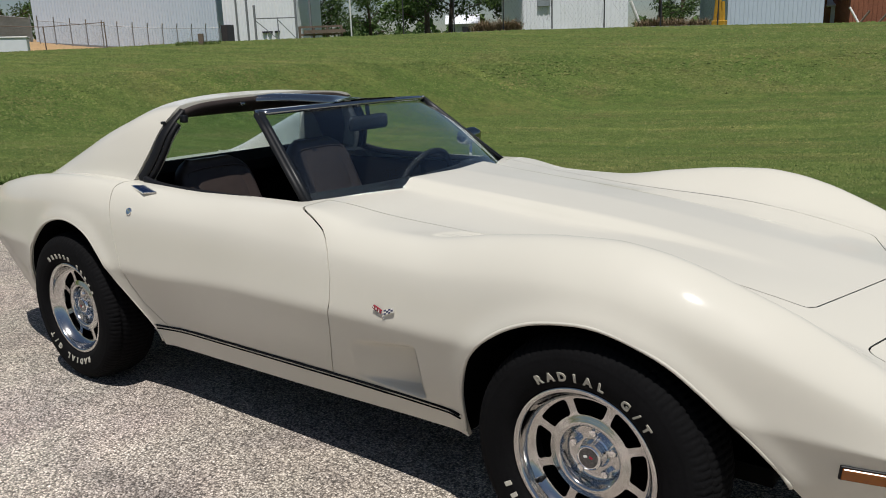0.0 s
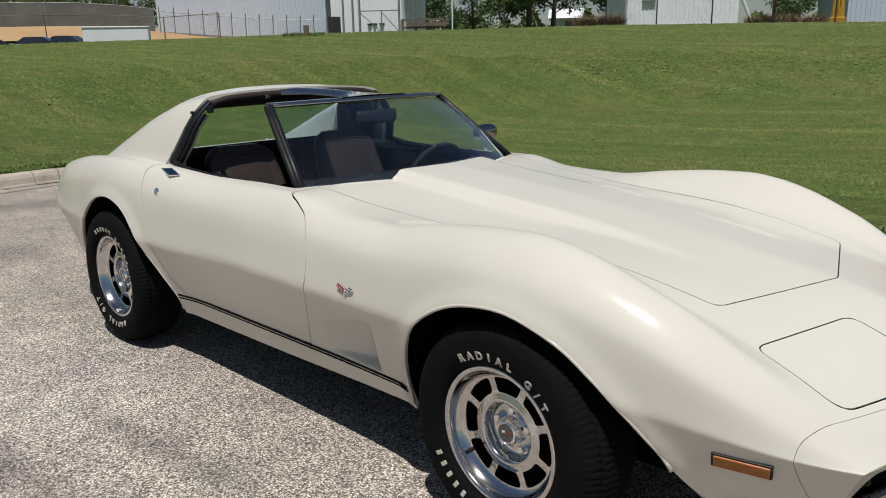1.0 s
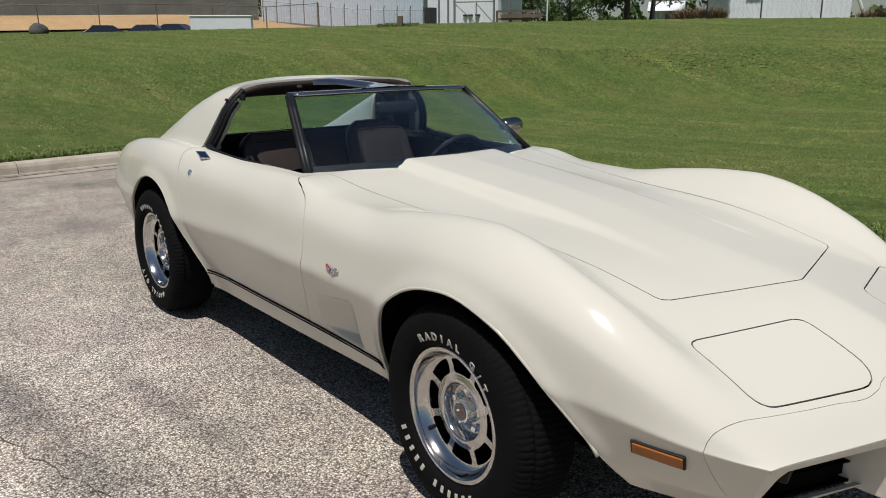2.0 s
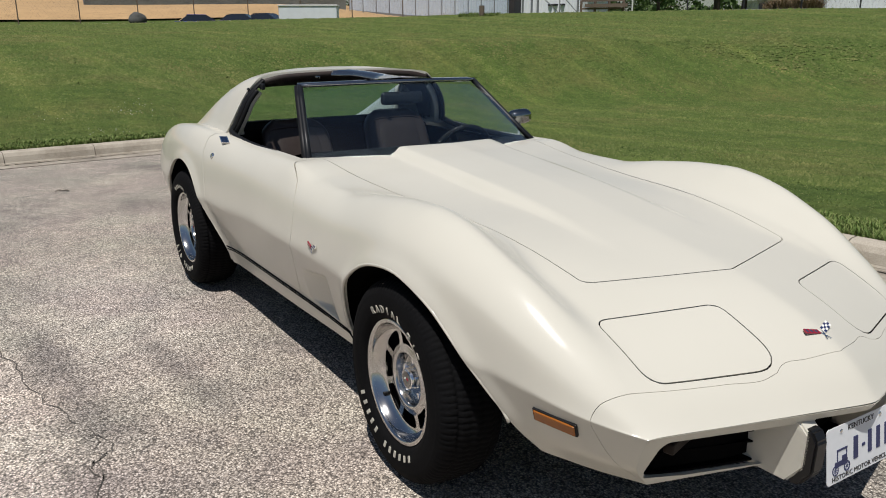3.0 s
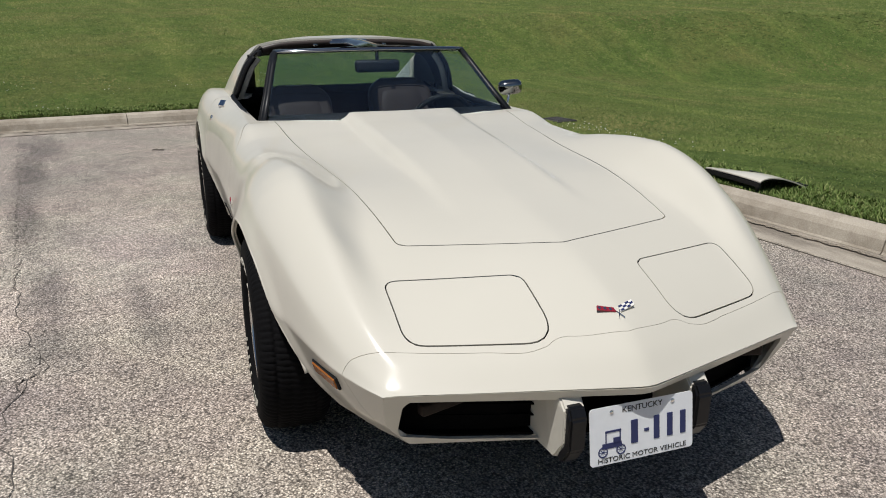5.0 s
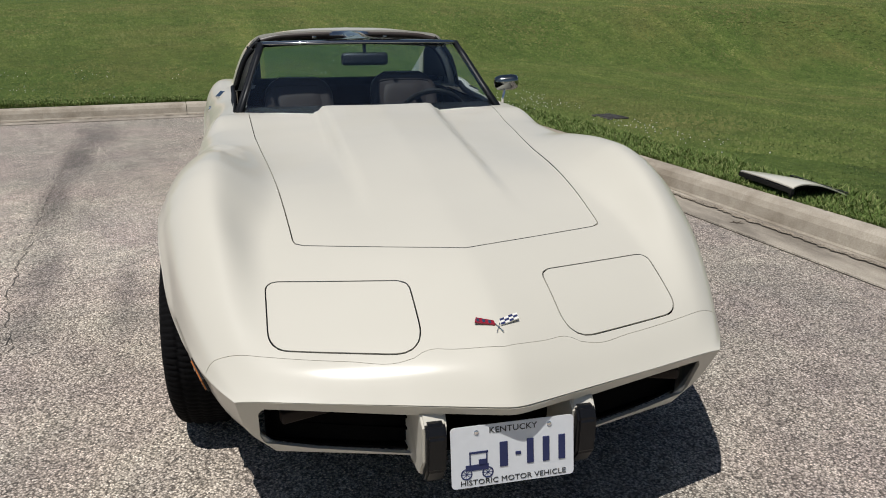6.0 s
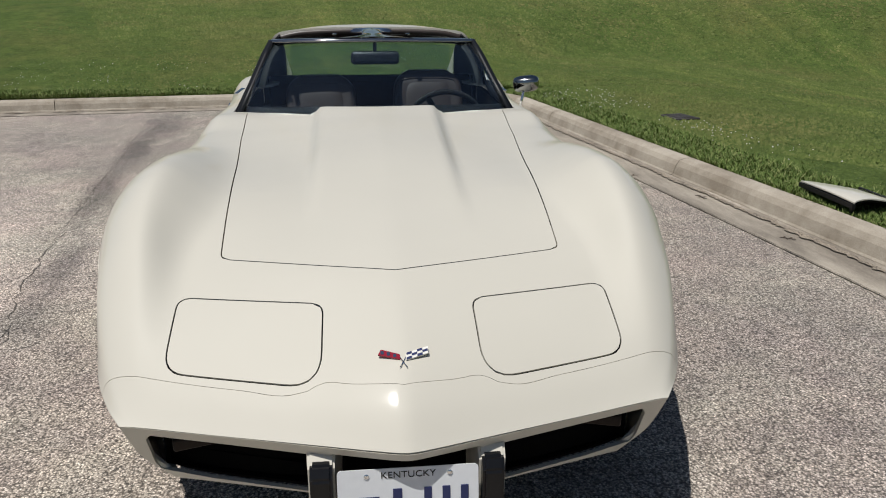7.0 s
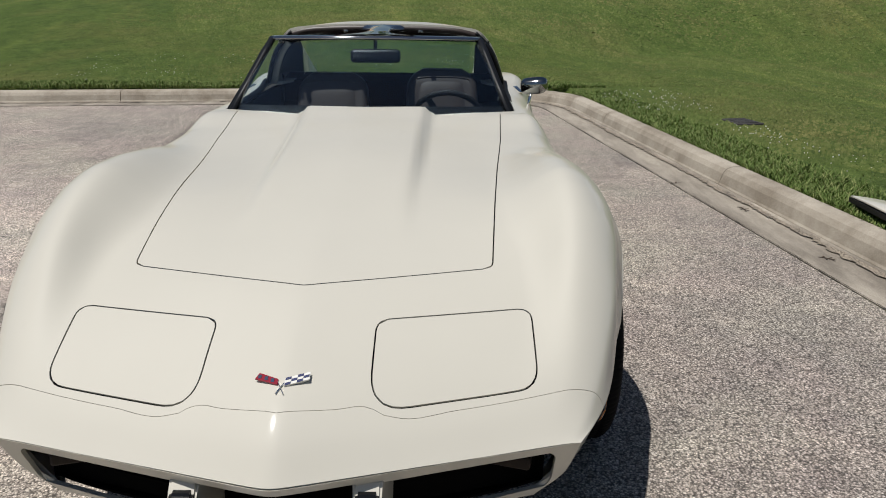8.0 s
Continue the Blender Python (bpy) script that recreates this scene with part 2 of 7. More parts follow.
def lathe(bm, profile, n=64, axis="y"):
    """Turns (radius, along) pairs about the axis; open ends stay open."""
    rings = []
    for r, a in profile:
        ring = []
        for k in range(n):
            c, s = math.cos(2 * math.pi * k / n) * r, math.sin(2 * math.pi * k / n) * r
            ring.append(bm.verts.new((c, a, s) if axis == "y" else (c, s, a) if axis == "z" else (a, c, s)))
        rings.append(ring)
    for p, q in zip(rings, rings[1:]):
        for k in range(n):
            bm.faces.new((p[k], p[(k + 1) % n], q[(k + 1) % n], q[k]))
    return rings


def sweep(bm, path, profile, up=(0, 0, 1), closed=False, caps=True):
    """Carries a closed (side, up) profile along a path of points."""
    pts = [Vector(p) for p in path]
    rings = []
    for i, p in enumerate(pts):
        a, b = pts[i - 1 if i or closed else 0], pts[(i + 1) % len(pts) if closed else min(i + 1, len(pts) - 1)]
        t = (b - a).normalized()
        side = t.cross(Vector(up)).normalized()
        u = side.cross(t)
        rings.append([bm.verts.new(p + side * q[0] + u * q[1]) for q in profile])
    n = len(profile)
    for a, b in zip(rings, rings[1:] + (rings[:1] if closed else [])):
        for k in range(n):
            bm.faces.new((a[k], a[(k + 1) % n], b[(k + 1) % n], b[k]))
    if caps and not closed:
        bm.faces.new(rings[0][::-1])
        bm.faces.new(rings[-1])
    return rings


def ring_profile(rx, ry=None, n=10):
    ry = ry or rx
    return [(rx * math.cos(2 * math.pi * k / n), ry * math.sin(2 * math.pi * k / n)) for k in range(n)]


def catmull(pts, n=8):
    """A smooth line through points."""
    P = [Vector(p) for p in pts]
    out = []
    for i in range(len(P) - 1):
        a, b, c, d = P[max(i - 1, 0)], P[i], P[i + 1], P[min(i + 2, len(P) - 1)]
        for k in range(n):
            t = k / n
            out.append(0.5 * ((2 * b) + (c - a) * t + (2 * a - 5 * b + 4 * c - d) * t * t + (3 * b - a - 3 * c + d) * t ** 3))
    return out + [P[-1]]


def letters(text, size, depth=0.002, offset=0.0):
    """The built-in font as a solid, centred on x."""
    cu = bpy.data.curves.new("letters", "FONT")
    cu.body, cu.size, cu.extrude, cu.align_x, cu.offset, cu.resolution_u = text, size, depth, "CENTER", offset, 3
    ob = bpy.data.objects.new("letters", cu)
    me = bpy.data.meshes.new_from_object(ob)
    bpy.data.objects.remove(ob)
    bm = bmesh.new()
    bm.from_mesh(me)
    bpy.data.meshes.remove(me)
    return bm


class Shell:
    """A surface of points, normals and faces that can be cut along the zero line of a field."""

    def __init__(self, v, n, f):
        self.v, self.n, self.f = v, n, f

    def cut(self, field):
        """The piece where the field is positive."""
        val = field(self.v)
        ins = val >= 0
        v, n, new_v, new_n, cache, out = self.v, self.n, [], [], {}, []
        base = len(v)

        def between(a, b):
            k = (a, b) if a < b else (b, a)
            if k not in cache:
                t = val[k[0]] / (val[k[0]] - val[k[1]])
                new_v.append(v[k[0]] * (1 - t) + v[k[1]] * t)
                new_n.append(n[k[0]] * (1 - t) + n[k[1]] * t)
                cache[k] = base + len(new_v) - 1
            return cache[k]

        for face in self.f:
            c = sum(1 for i in face if ins[i])
            if c == len(face):
                out.append(face)
            elif c:
                poly = []
                for a, b in zip(face, face[1:] + face[:1]):
                    if ins[a]:
                        poly.append(a)
                    if ins[a] != ins[b]:
                        poly.append(between(a, b))
                if len(poly) > 2:
                    out.append(tuple(poly))
        allv = np.vstack([v] + ([np.array(new_v)] if new_v else []))
        alln = np.vstack([n] + ([np.array(new_n)] if new_n else []))
        used = sorted({i for p in out for i in p})
        remap = {o: i for i, o in enumerate(used)}
        return Shell(allv[used], alln[used], [tuple(remap[i] for i in p) for p in out])

    def largest(self):
        """The largest connected piece."""
        root = list(range(len(self.v)))

        def find(i):
            while root[i] != i:
                root[i] = root[root[i]]
                i = root[i]
            return i

        for p in self.f:
            for i in p[1:]:
                root[find(i)] = find(p[0])
        owner = [find(p[0]) for p in self.f]
        best = max(set(owner), key=owner.count)
        return Shell(self.v, self.n, [p for p, o in zip(self.f, owner) if o == best]).cut(lambda v: np.ones(len(v)))

    def mesh(self, name, material, rim=0.014, inward=None):
        """A mesh with the free edges turned in by rim."""
        n = self.n / np.linalg.norm(self.n, axis=1)[:, None]
        verts, faces, low = list(map(tuple, self.v)), list(self.f), {}
        norms = [tuple(n[i]) for p in self.f for i in p]
        if rim:
            count = {}
            for p in self.f:
                for a, b in zip(p, p[1:] + p[:1]):
                    count[(a, b)] = 1
            free = [(a, b) for a, b in count if (b, a) not in count]
            for a, b in free:
                pa, pb = self.v[a], self.v[b]
                if np.linalg.norm(pa - pb) < 1e-6:
                    continue
                da, db = (inward(pa, n[a]), inward(pb, n[b])) if inward else (-n[a] * rim, -n[b] * rim)
                side = np.cross(pb - pa, da)
                ln = np.linalg.norm(side)
                if ln < 1e-9:
                    continue
                side = -side / ln
                for i, q in ((a, pa + da), (b, pb + db)):
                    if i not in low:
                        low[i] = len(verts)
                        verts.append(tuple(q))
                norms += [tuple(side)] * 4
                faces.append((b, a, low[a], low[b]))
        me = bpy.data.meshes.new(name)
        me.from_pydata(verts, [], faces)
        me.materials.append(material)
        me.shade_smooth()
        me.normals_split_custom_set(norms)
        return me


def grid_shell(p):
    """A shell from a grid of points (rows, columns, 3)."""
    r, c = p.shape[:2]
    du, dv = np.gradient(p, axis=0), np.gradient(p, axis=1)
    n = np.cross(du, dv)
    n /= np.linalg.norm(n, axis=2)[..., None] + 1e-12
    f = [(i * c + j, (i + 1) * c + j, (i + 1) * c + j + 1, i * c + j + 1) for i in range(r - 1) for j in range(c - 1)]
    return Shell(p.reshape(-1, 3), n.reshape(-1, 3), f)


def polygon_field(pts, axes, radius=0.0):
    """Signed distance to a polygon seen along one axis, positive inside, with rounded corners."""
    P = np.array(pts, float)
    Q = np.roll(P, -1, 0)

    def field(v):
        q = v[:, axes]
        best = np.full(len(q), 1e9)
        inside = np.zeros(len(q), bool)
        for a, b in zip(P, Q):
            e = b - a
            w = q - a
            t = np.clip((w @ e) / (e @ e), 0, 1)
            best = np.minimum(best, np.linalg.norm(w - t[:, None] * e, axis=1))
            cond = (a[1] > q[:, 1]) != (b[1] > q[:, 1])
            with np.errstate(divide="ignore", invalid="ignore"):
                xx = a[0] + (q[:, 1] - a[1]) * e[0] / (e[1] if e[1] else 1e-12)
            inside ^= cond & (q[:, 0] < xx)
        return np.where(inside, best, -best) + radius

    return field


def shrink(pts, r):
    """A convex polygon moved in by r, so that rounding by r gives back its size."""
    P = [Vector((p[0], p[1])) for p in pts]
    area = sum(a.x * b.y - a.y * b.x for a, b in zip(P, P[1:] + P[:1]))
    sgn = 1 if area > 0 else -1
    out = []
    for i in range(len(P)):
        a, b, c = P[i - 1], P[i], P[(i + 1) % len(P)]
        d1, d2 = (b - a).normalized(), (c - b).normalized()
        n1, n2 = Vector((-d1.y, d1.x)) * sgn, Vector((-d2.y, d2.x)) * sgn
        bis = (n1 + n2) / (1 + n1.dot(n2))
        out.append(tuple(b + bis * r))
    return out

# ---------------------------------------------------------------- ground, road, kerb
SIDE = 0.125            # slope of the side kerb in plan
SIDE_FOOT = 2.88        # its foot at x = 0
REAR_FOOT = -8.15       # rear kerb's foot at y = -1.44


def beyond(x, y):
    """Metres outside the kerb's foot; negative on the road."""
    a = (y - SIDE_FOOT - SIDE * x) * 0.992
    b = -(x - REAR_FOOT + SIDE * (y + 1.44)) * 0.992
    return np.maximum(a, b)


def bank_height(x, y):
    """Grass: a shallow swale beyond the side kerb, the face of a bank behind it, a slow rise to the crest, then yard and field."""
    r = np.hypot(x, y)
    az = np.degrees(np.arctan2(y, x)) % 360
    crest = curve(az, (0, 0.3), (60, 1.6), (98, 2.35), (112, 2.66), (125, 2.80), (142, 2.72), (152, 2.52), (162, 2.35), (172, 2.1), (185, 1.95), (230, 0.4), (360, 0.3))
    foot = curve(az, (90, 25.5), (117, 24.6), (124, 23.0), (131, 21.8), (140, 19.8), (148, 18.5), (160, 17.2), (170, 11.5), (179, 7.2), (230, 7.0))
    wide = curve(az, (90, 8.0), (121, 8.0), (131, 6.6), (148, 6.0), (160, 5.6), (170, 10.5), (179, 15.0), (230, 16.0))
    face_top = np.minimum(crest, curve(az, (60, 0.5), (100, 1.1), (230, 1.1)))
    hollow = curve(az, (70, 0.0), (105, -0.55), (117, -0.66), (140, -0.66), (149, -0.52), (160, -0.22), (170, 0.0), (230, 0.0))
    low = hollow * smooth01((beyond(x, y) - 0.7) / 10.5)
    face = smooth01((r - foot) / wide)
    start = foot + 0.55 * wide
    upper = np.clip((r - start) / (47 - start), 0, 1)
    rise = low + (face_top - low) * face + (crest - face_top) * upper * (0.55 + 0.45 * upper)
    back = smooth01((az - 144) / 17) * (1 - smooth01((az - 200) / 30))
    dip = smooth01((az - 147) / 8) * (1 - smooth01((az - 200) / 20))
    beyond_crest = 0.062 * np.clip(r - 49, 0, 200) * back - 1.0 * dip * np.exp(-((r - 61) / 6.5) ** 2)
    return 0.12 + rise + beyond_crest


def bank_bumps(x, y):
    """Small unevenness of the lawn, none at the kerb."""
    bumps = 0.5 * np.sin(0.9 * x + 1.4 * np.sin(0.7 * y)) * np.sin(1.1 * y + 1.2 * np.sin(0.8 * x)) + 0.3 * np.sin(1.9 * x - 1.3 * y)
    return 0.022 * bumps * np.clip((beyond(x, y) - 0.3) / 3, 0, 1)


def make_ground():
    rings = np.concatenate([np.linspace(0, 12, 61), np.linspace(12.4, 60, 90), np.geomspace(63, 3500, 40)])
    n = 288
    ang = np.linspace(0, 2 * math.pi, n, endpoint=False)
    R, A = np.meshgrid(rings[1:], ang, indexing="ij")
    x, y = R * np.cos(A) - 2.0, R * np.sin(A)
    d = beyond(x, y)
    z = np.where(d > 0.18, bank_height(x, y) + bank_bumps(x, y), -0.06)
    verts = [(-2.0, 0.0, -0.06)] + list(zip(x.ravel().tolist(), y.ravel().tolist(), z.ravel().tolist()))
    faces = [(0, 1 + k, 1 + (k + 1) % n) for k in range(n)]
    for i in range(len(rings) - 2):
        o, q = 1 + i * n, 1 + (i + 1) * n
        faces += [(o + k, q + k, q + (k + 1) % n, o + (k + 1) % n) for k in range(n)]
    me = bpy.data.meshes.new("ground")
    me.from_pydata(verts, [], faces)
    me.materials.append(TURF)
    me.shade_smooth()
    return tagged(new("ground", me), "green mown grass bank with dry patches rising from kerb", "lawn", kind="structure")


make_ground()

GUTTER = 0.36


def kerb_line():
    """The kerb's foot from the side, round the corner, along the rear: points and outward ways."""
    t1, n1 = Vector((-1, -SIDE, 0)).normalized(), Vector((-SIDE, 1, 0)).normalized()
    t2, n2 = Vector((SIDE, -1, 0)).normalized(), Vector((-1, -SIDE, 0)).normalized()
    corner = Vector((-8.556, 1.81, 0))
    rad = 1.1
    pts = []
    for k in range(60):
        pts.append((corner - t1 * (rad + 48 - 48 * k / 59), n1))
    c = corner - t1 * rad - n1 * rad
    for k in range(1, 12):
        a = k / 12 * math.pi / 2
        nn = n1 * math.cos(a) + n2 * math.sin(a)
        pts.append((c + nn * rad, nn))
    for k in range(60):
        pts.append((corner + t2 * (rad + 48 * k / 59), n2))
    return pts


def strip(name, line, profile, material, parent=None, caps=True):
    bm = bmesh.new()
    rings = [[bm.verts.new(p + n * o + Vector((0, 0, z))) for o, z in profile] for p, n in line]
    for a, b in zip(rings, rings[1:]):
        for k in range(len(profile) - 1):
            bm.faces.new((a[k], b[k], b[k + 1], a[k + 1]))
    if caps:
        for r, flip in ((rings[0], 0), (rings[-1], 1)):
            bm.faces.new(r[::-1] if flip else r)
    bmesh.ops.recalc_face_normals(bm, faces=bm.faces[:])
    ob = new(name, from_bm(name, bm, material))
    ob.parent = parent
    return ob


def resample(line, start, end, step=0.25):
    """The stretch of the line between two lengths along it."""
    out, run = [], 0.0
    want = [start + (end - start) * k / max(1, round((end - start) / step)) for k in range(max(1, round((end - start) / step)) + 1)]
    j = 0
    for (p, n), (q, m) in zip(line, line[1:]):
        ln = (q - p).length
        while j < len(want) and want[j] <= run + ln + 1e-9:
            f = (want[j] - run) / ln
            out.append((p.lerp(q, f), n.lerp(m, f).normalized()))
            j += 1
        run += ln
    return out


def length_at(line, x, y):
    run, best = 0.0, (1e9, 0)
    for (p, n), (q, m) in zip(line, line[1:]):
        ln = (q - p).length
        f = max(0, min(1, (Vector((x, y, 0)) - p).dot(q - p) / ln / ln))
        best = min(best, ((p.lerp(q, f) - Vector((x, y, 0))).length, run + f * ln))
        run += ln
    return best[1], run


LINE = kerb_line()


def make_road():
    # asphalt sheet up to the gutter
    inner = [p - n * (GUTTER - 0.005) for p, n in LINE]
    bm = bmesh.new()
    far = [Vector((40, -60, 0)), Vector((60, -20, 0))]
    ring = [bm.verts.new(p) for p in inner + far]
    bm.faces.new(ring)
    bmesh.ops.triangulate(bm, faces=bm.faces[:])
    bmesh.ops.recalc_face_normals(bm, faces=bm.faces[:])
    me = from_bm("road", bm, ASPHALT)
    ob = tagged(new("road", me), "worn grey-brown asphalt with exposed pale stone chips", "road", kind="structure")
    if me.polygons[0].normal.z < 0:
        me.flip_normals()
    return ob


make_road()
KERB_PROFILE = [(-0.012, -0.05), (-0.012, 0.008), (0.0, 0.02), (0.02, 0.085), (0.045, 0.122), (0.085, 0.138), (0.16, 0.142), (0.175, 0.13), (0.178, -0.05)]


def make_kerb():
    kerb = tagged(new("kerb"), "weathered tan concrete kerb with cracked joints", "kerb", kind="structure")
    gutter = tagged(strip("gutter", LINE, [(-GUTTER, -0.05), (-GUTTER, 0.006), (-GUTTER + 0.02, 0.01), (-0.06, -0.002), (-0.014, 0.006), (-0.014, -0.05)], GUTTER_DIRT), "stained concrete gutter along kerb", "gutter", kind="structure")
    a, total = length_at(LINE, -3.5, 2.45)
    b, _ = length_at(LINE, -8.15, -1.44)
    cuts = sorted([a + 2.85 * k for k in range(-12, 3)] + [a + 2.85 * 2 + 1.2] + [b + 2.47 * k for k in range(-1, 15)])
    cuts = [c for c in cuts if 4 < c < total - 4]
    for c, d in zip(cuts, cuts[1:]):
        if d - c > 0.2:
            strip("kerb_section", resample(LINE, c + 0.004, d - 0.004), KERB_PROFILE, CONCRETE, kerb)
    for c, d in ((0.1, cuts[0]), (cuts[-1], total - 0.1)):
        strip("kerb_section", resample(LINE, c, d), KERB_PROFILE, CONCRETE, kerb)


make_kerb()


def make_ribbon(name, label, category, offset, half, height, start, end, seed, material, rough=0.5):
    """A ragged-edged band lying along the kerb at a distance from its foot."""
    rnd = random.Random(seed)
    bm = bmesh.new()
    prev = None
    for p, n in resample(LINE, start, end, 0.03):
        wave = 0.6 + 0.4 * noise.noise(Vector((p.x * 1.3, p.y * 1.3, seed)))
        a, b = (half * wave * rnd.uniform(1 - rough, 1) for _ in range(2))
        mid = offset + half * 0.3 * noise.noise(Vector((p.x * 3, p.y * 3, seed + 5)))
        cur = [bm.verts.new(p + n * (mid + o) + Vector((0, 0, height))) for o in (-a, b)]
        if prev:
            bm.faces.new((prev[0], prev[1], cur[1], cur[0]))
        prev = cur
    bmesh.ops.recalc_face_normals(bm, faces=bm.faces[:])
    ob = new(name, from_bm(name, bm, material))
    if ob.data.polygons[0].normal.z < 0:
        ob.data.flip_normals()
    return tagged(ob, label, category, kind="structure")


def make_grit():
    m = Mat("washed_grit", (0.2, 0.17, 0.14), 0.95, spec=0.2)
    v = m.node("ShaderNodeTexVoronoi", Scale=95.0)
    m.link(m.coords(), v.inputs["Vector"])
    c = m.ramp(v.outputs["Distance"], (0.15, (0.44, 0.39, 0.32)), (0.55, (0.29, 0.255, 0.21)), (0.8, (0.13, 0.115, 0.095)))
    m.color(m.mix(1.0, c, m.ramp(m.noise(6.0, 4.0, 0.7), (0.3, (0.7, 0.7, 0.7)), (0.7, (1.2, 1.15, 1.1))), "MULTIPLY"))
    m.bump(v.outputs["Distance"], 0.9, -0.01)
    return m.m


GRIT = make_grit()
near, run = length_at(LINE, 2.5, 3.2)
make_ribbon("gutter_grit", "dark washed-in grit along the foot of the kerb", "grit", -0.075, 0.060, 0.0085, near, run - 30, 3, GRIT, 0.85)
make_ribbon("gutter_joint", "dark ragged joint between gutter and asphalt", "joint", -GUTTER - 0.002, 0.006, 0.0125, near, run - 30, 8, GAP, 0.9)

# ---------------------------------------------------------------- the car
# x forward from the front axle, y to the car's left, z up from the road
car = thing("sports_car", "cream two-seat sports car with roof panels removed, parked on asphalt", "car")


def sweepback(s):
    return 0.30 * smooth01((s + 0.2) / 0.8)


def body_lines(s):
    """Half-width and height of the lines that shape the body, at station s."""
    o = np.zeros_like(s)
    centre = (o, curve(s, (-3.62, 0.70), (-3.45, 0.80), (-3.2, 0.845), (-2.6, 0.885), (-2.2, 0.90), (-1.1, 0.902), (-0.8, 0.880), (-0.4, 0.842), (0.0, 0.803), (0.3, 0.768), (0.57, 0.720), (0.75, 0.668), (0.90, 0.603), (0.98, 0.548), (1.045, 0.480)))
    mid = (0.25 + o, curve(s, (-3.62, 0.70), (-3.45, 0.80), (-3.2, 0.845), (-2.6, 0.885), (-2.2, 0.90), (-1.1, 0.898), (-0.8, 0.869), (-0.4, 0.83), (0.0, 0.798), (0.3, 0.763), (0.57, 0.716), (0.75, 0.658), (0.90, 0.590), (0.98, 0.537), (1.045, 0.478)))
    valley = (curve(s, (-3.62, 0.42), (-2.2, 0.50), (-1.1, 0.52), (0.0, 0.48), (0.3, 0.50), (0.6, 0.535), (0.85, 0.52), (1.045, 0.44)),
              curve(s, (-3.62, 0.70), (-3.45, 0.80), (-3.2, 0.845), (-2.6, 0.89), (-2.2, 0.905), (-1.1, 0.888), (-0.8, 0.853), (-0.4, 0.815), (0.0, 0.797), (0.3, 0.768), (0.57, 0.714), (0.75, 0.652), (0.90, 0.582), (0.98, 0.532), (1.045, 0.476)))
    peak = (curve(s, (-3.62, 0.56), (-3.3, 0.66), (-2.45, 0.735), (-2.0, 0.70), (-1.5, 0.685), (-1.0, 0.69), (-0.5, 0.69), (0.0, 0.69), (0.4, 0.69), (0.8, 0.648), (1.0, 0.575), (1.045, 0.54)),
            curve(s, (-3.62, 0.70), (-3.45, 0.79), (-3.2, 0.845), (-2.8, 0.900), (-2.45, 0.918), (-2.1, 0.902), (-1.7, 0.882), (-1.1, 0.885), (-0.85, 0.847), (-0.6, 0.838), (-0.35, 0.868), (-0.12, 0.889), (0.05, 0.892), (0.22, 0.879), (0.4, 0.848), (0.6, 0.779), (0.8, 0.658), (0.95, 0.552), (1.045, 0.476)))
    shoulder = (curve(s, (-3.62, 0.63), (-3.3, 0.745), (-2.9, 0.806), (-2.45, 0.826), (-2.0, 0.798), (-1.5, 0.785), (-1.0, 0.785), (-0.5, 0.80), (0.0, 0.828), (0.4, 0.822), (0.65, 0.787), (0.8, 0.745), (1.0, 0.645), (1.045, 0.605)),
                curve(s, (-3.62, 0.66), (-3.2, 0.76), (-2.45, 0.83), (-2.0, 0.80), (-1.1, 0.785), (-0.6, 0.765), (-0.1, 0.80), (0.22, 0.785), (0.4, 0.753), (0.6, 0.695), (0.8, 0.604), (0.95, 0.527), (1.045, 0.475)))
    crease = (curve(s, (-3.62, 0.66), (-3.3, 0.78), (-2.9, 0.842), (-2.45, 0.861), (-2.0, 0.840), (-1.5, 0.825), (-1.0, 0.83), (-0.6, 0.838), (-0.3, 0.862), (0.0, 0.880), (0.3, 0.870), (0.5, 0.836), (0.78, 0.768), (0.9, 0.728), (1.0, 0.672), (1.045, 0.636)),
              curve(s, (-3.62, 0.60), (-2.9, 0.60), (-2.45, 0.595), (-1.9, 0.575), (-1.4, 0.595), (-0.6, 0.595), (0.0, 0.62), (0.4, 0.57), (0.78, 0.515), (0.95, 0.487), (1.045, 0.472)))
    lower = (curve(s, (-3.62, 0.62), (-3.0, 0.80), (-2.45, 0.85), (-2.0, 0.78), (-1.5, 0.777), (-0.9, 0.777), (-0.5, 0.79), (0.0, 0.862), (0.4, 0.80), (0.8, 0.718), (0.95, 0.672), (1.045, 0.615)),
             curve(s, (-3.62, 0.48), (-2.45, 0.42), (-1.9, 0.385), (-0.5, 0.385), (0.0, 0.42), (0.5, 0.40), (1.045, 0.37)))
    bottom = (curve(s, (-3.62, 0.56), (-3.0, 0.74), (-2.45, 0.80), (-2.0, 0.732), (-0.5, 0.735), (0.0, 0.81), (0.5, 0.725), (0.8, 0.655), (0.95, 0.605), (1.045, 0.548)),
              curve(s, (-3.62, 0.38), (-3.0, 0.28), (-2.0, 0.240), (-1.2, 0.246), (-0.5, 0.258), (0.0, 0.255), (0.5, 0.318), (0.65, 0.308), (0.8, 0.292), (1.045, 0.287)))
    return [centre, mid, valley, peak, shoulder, crease], [crease, lower, bottom]


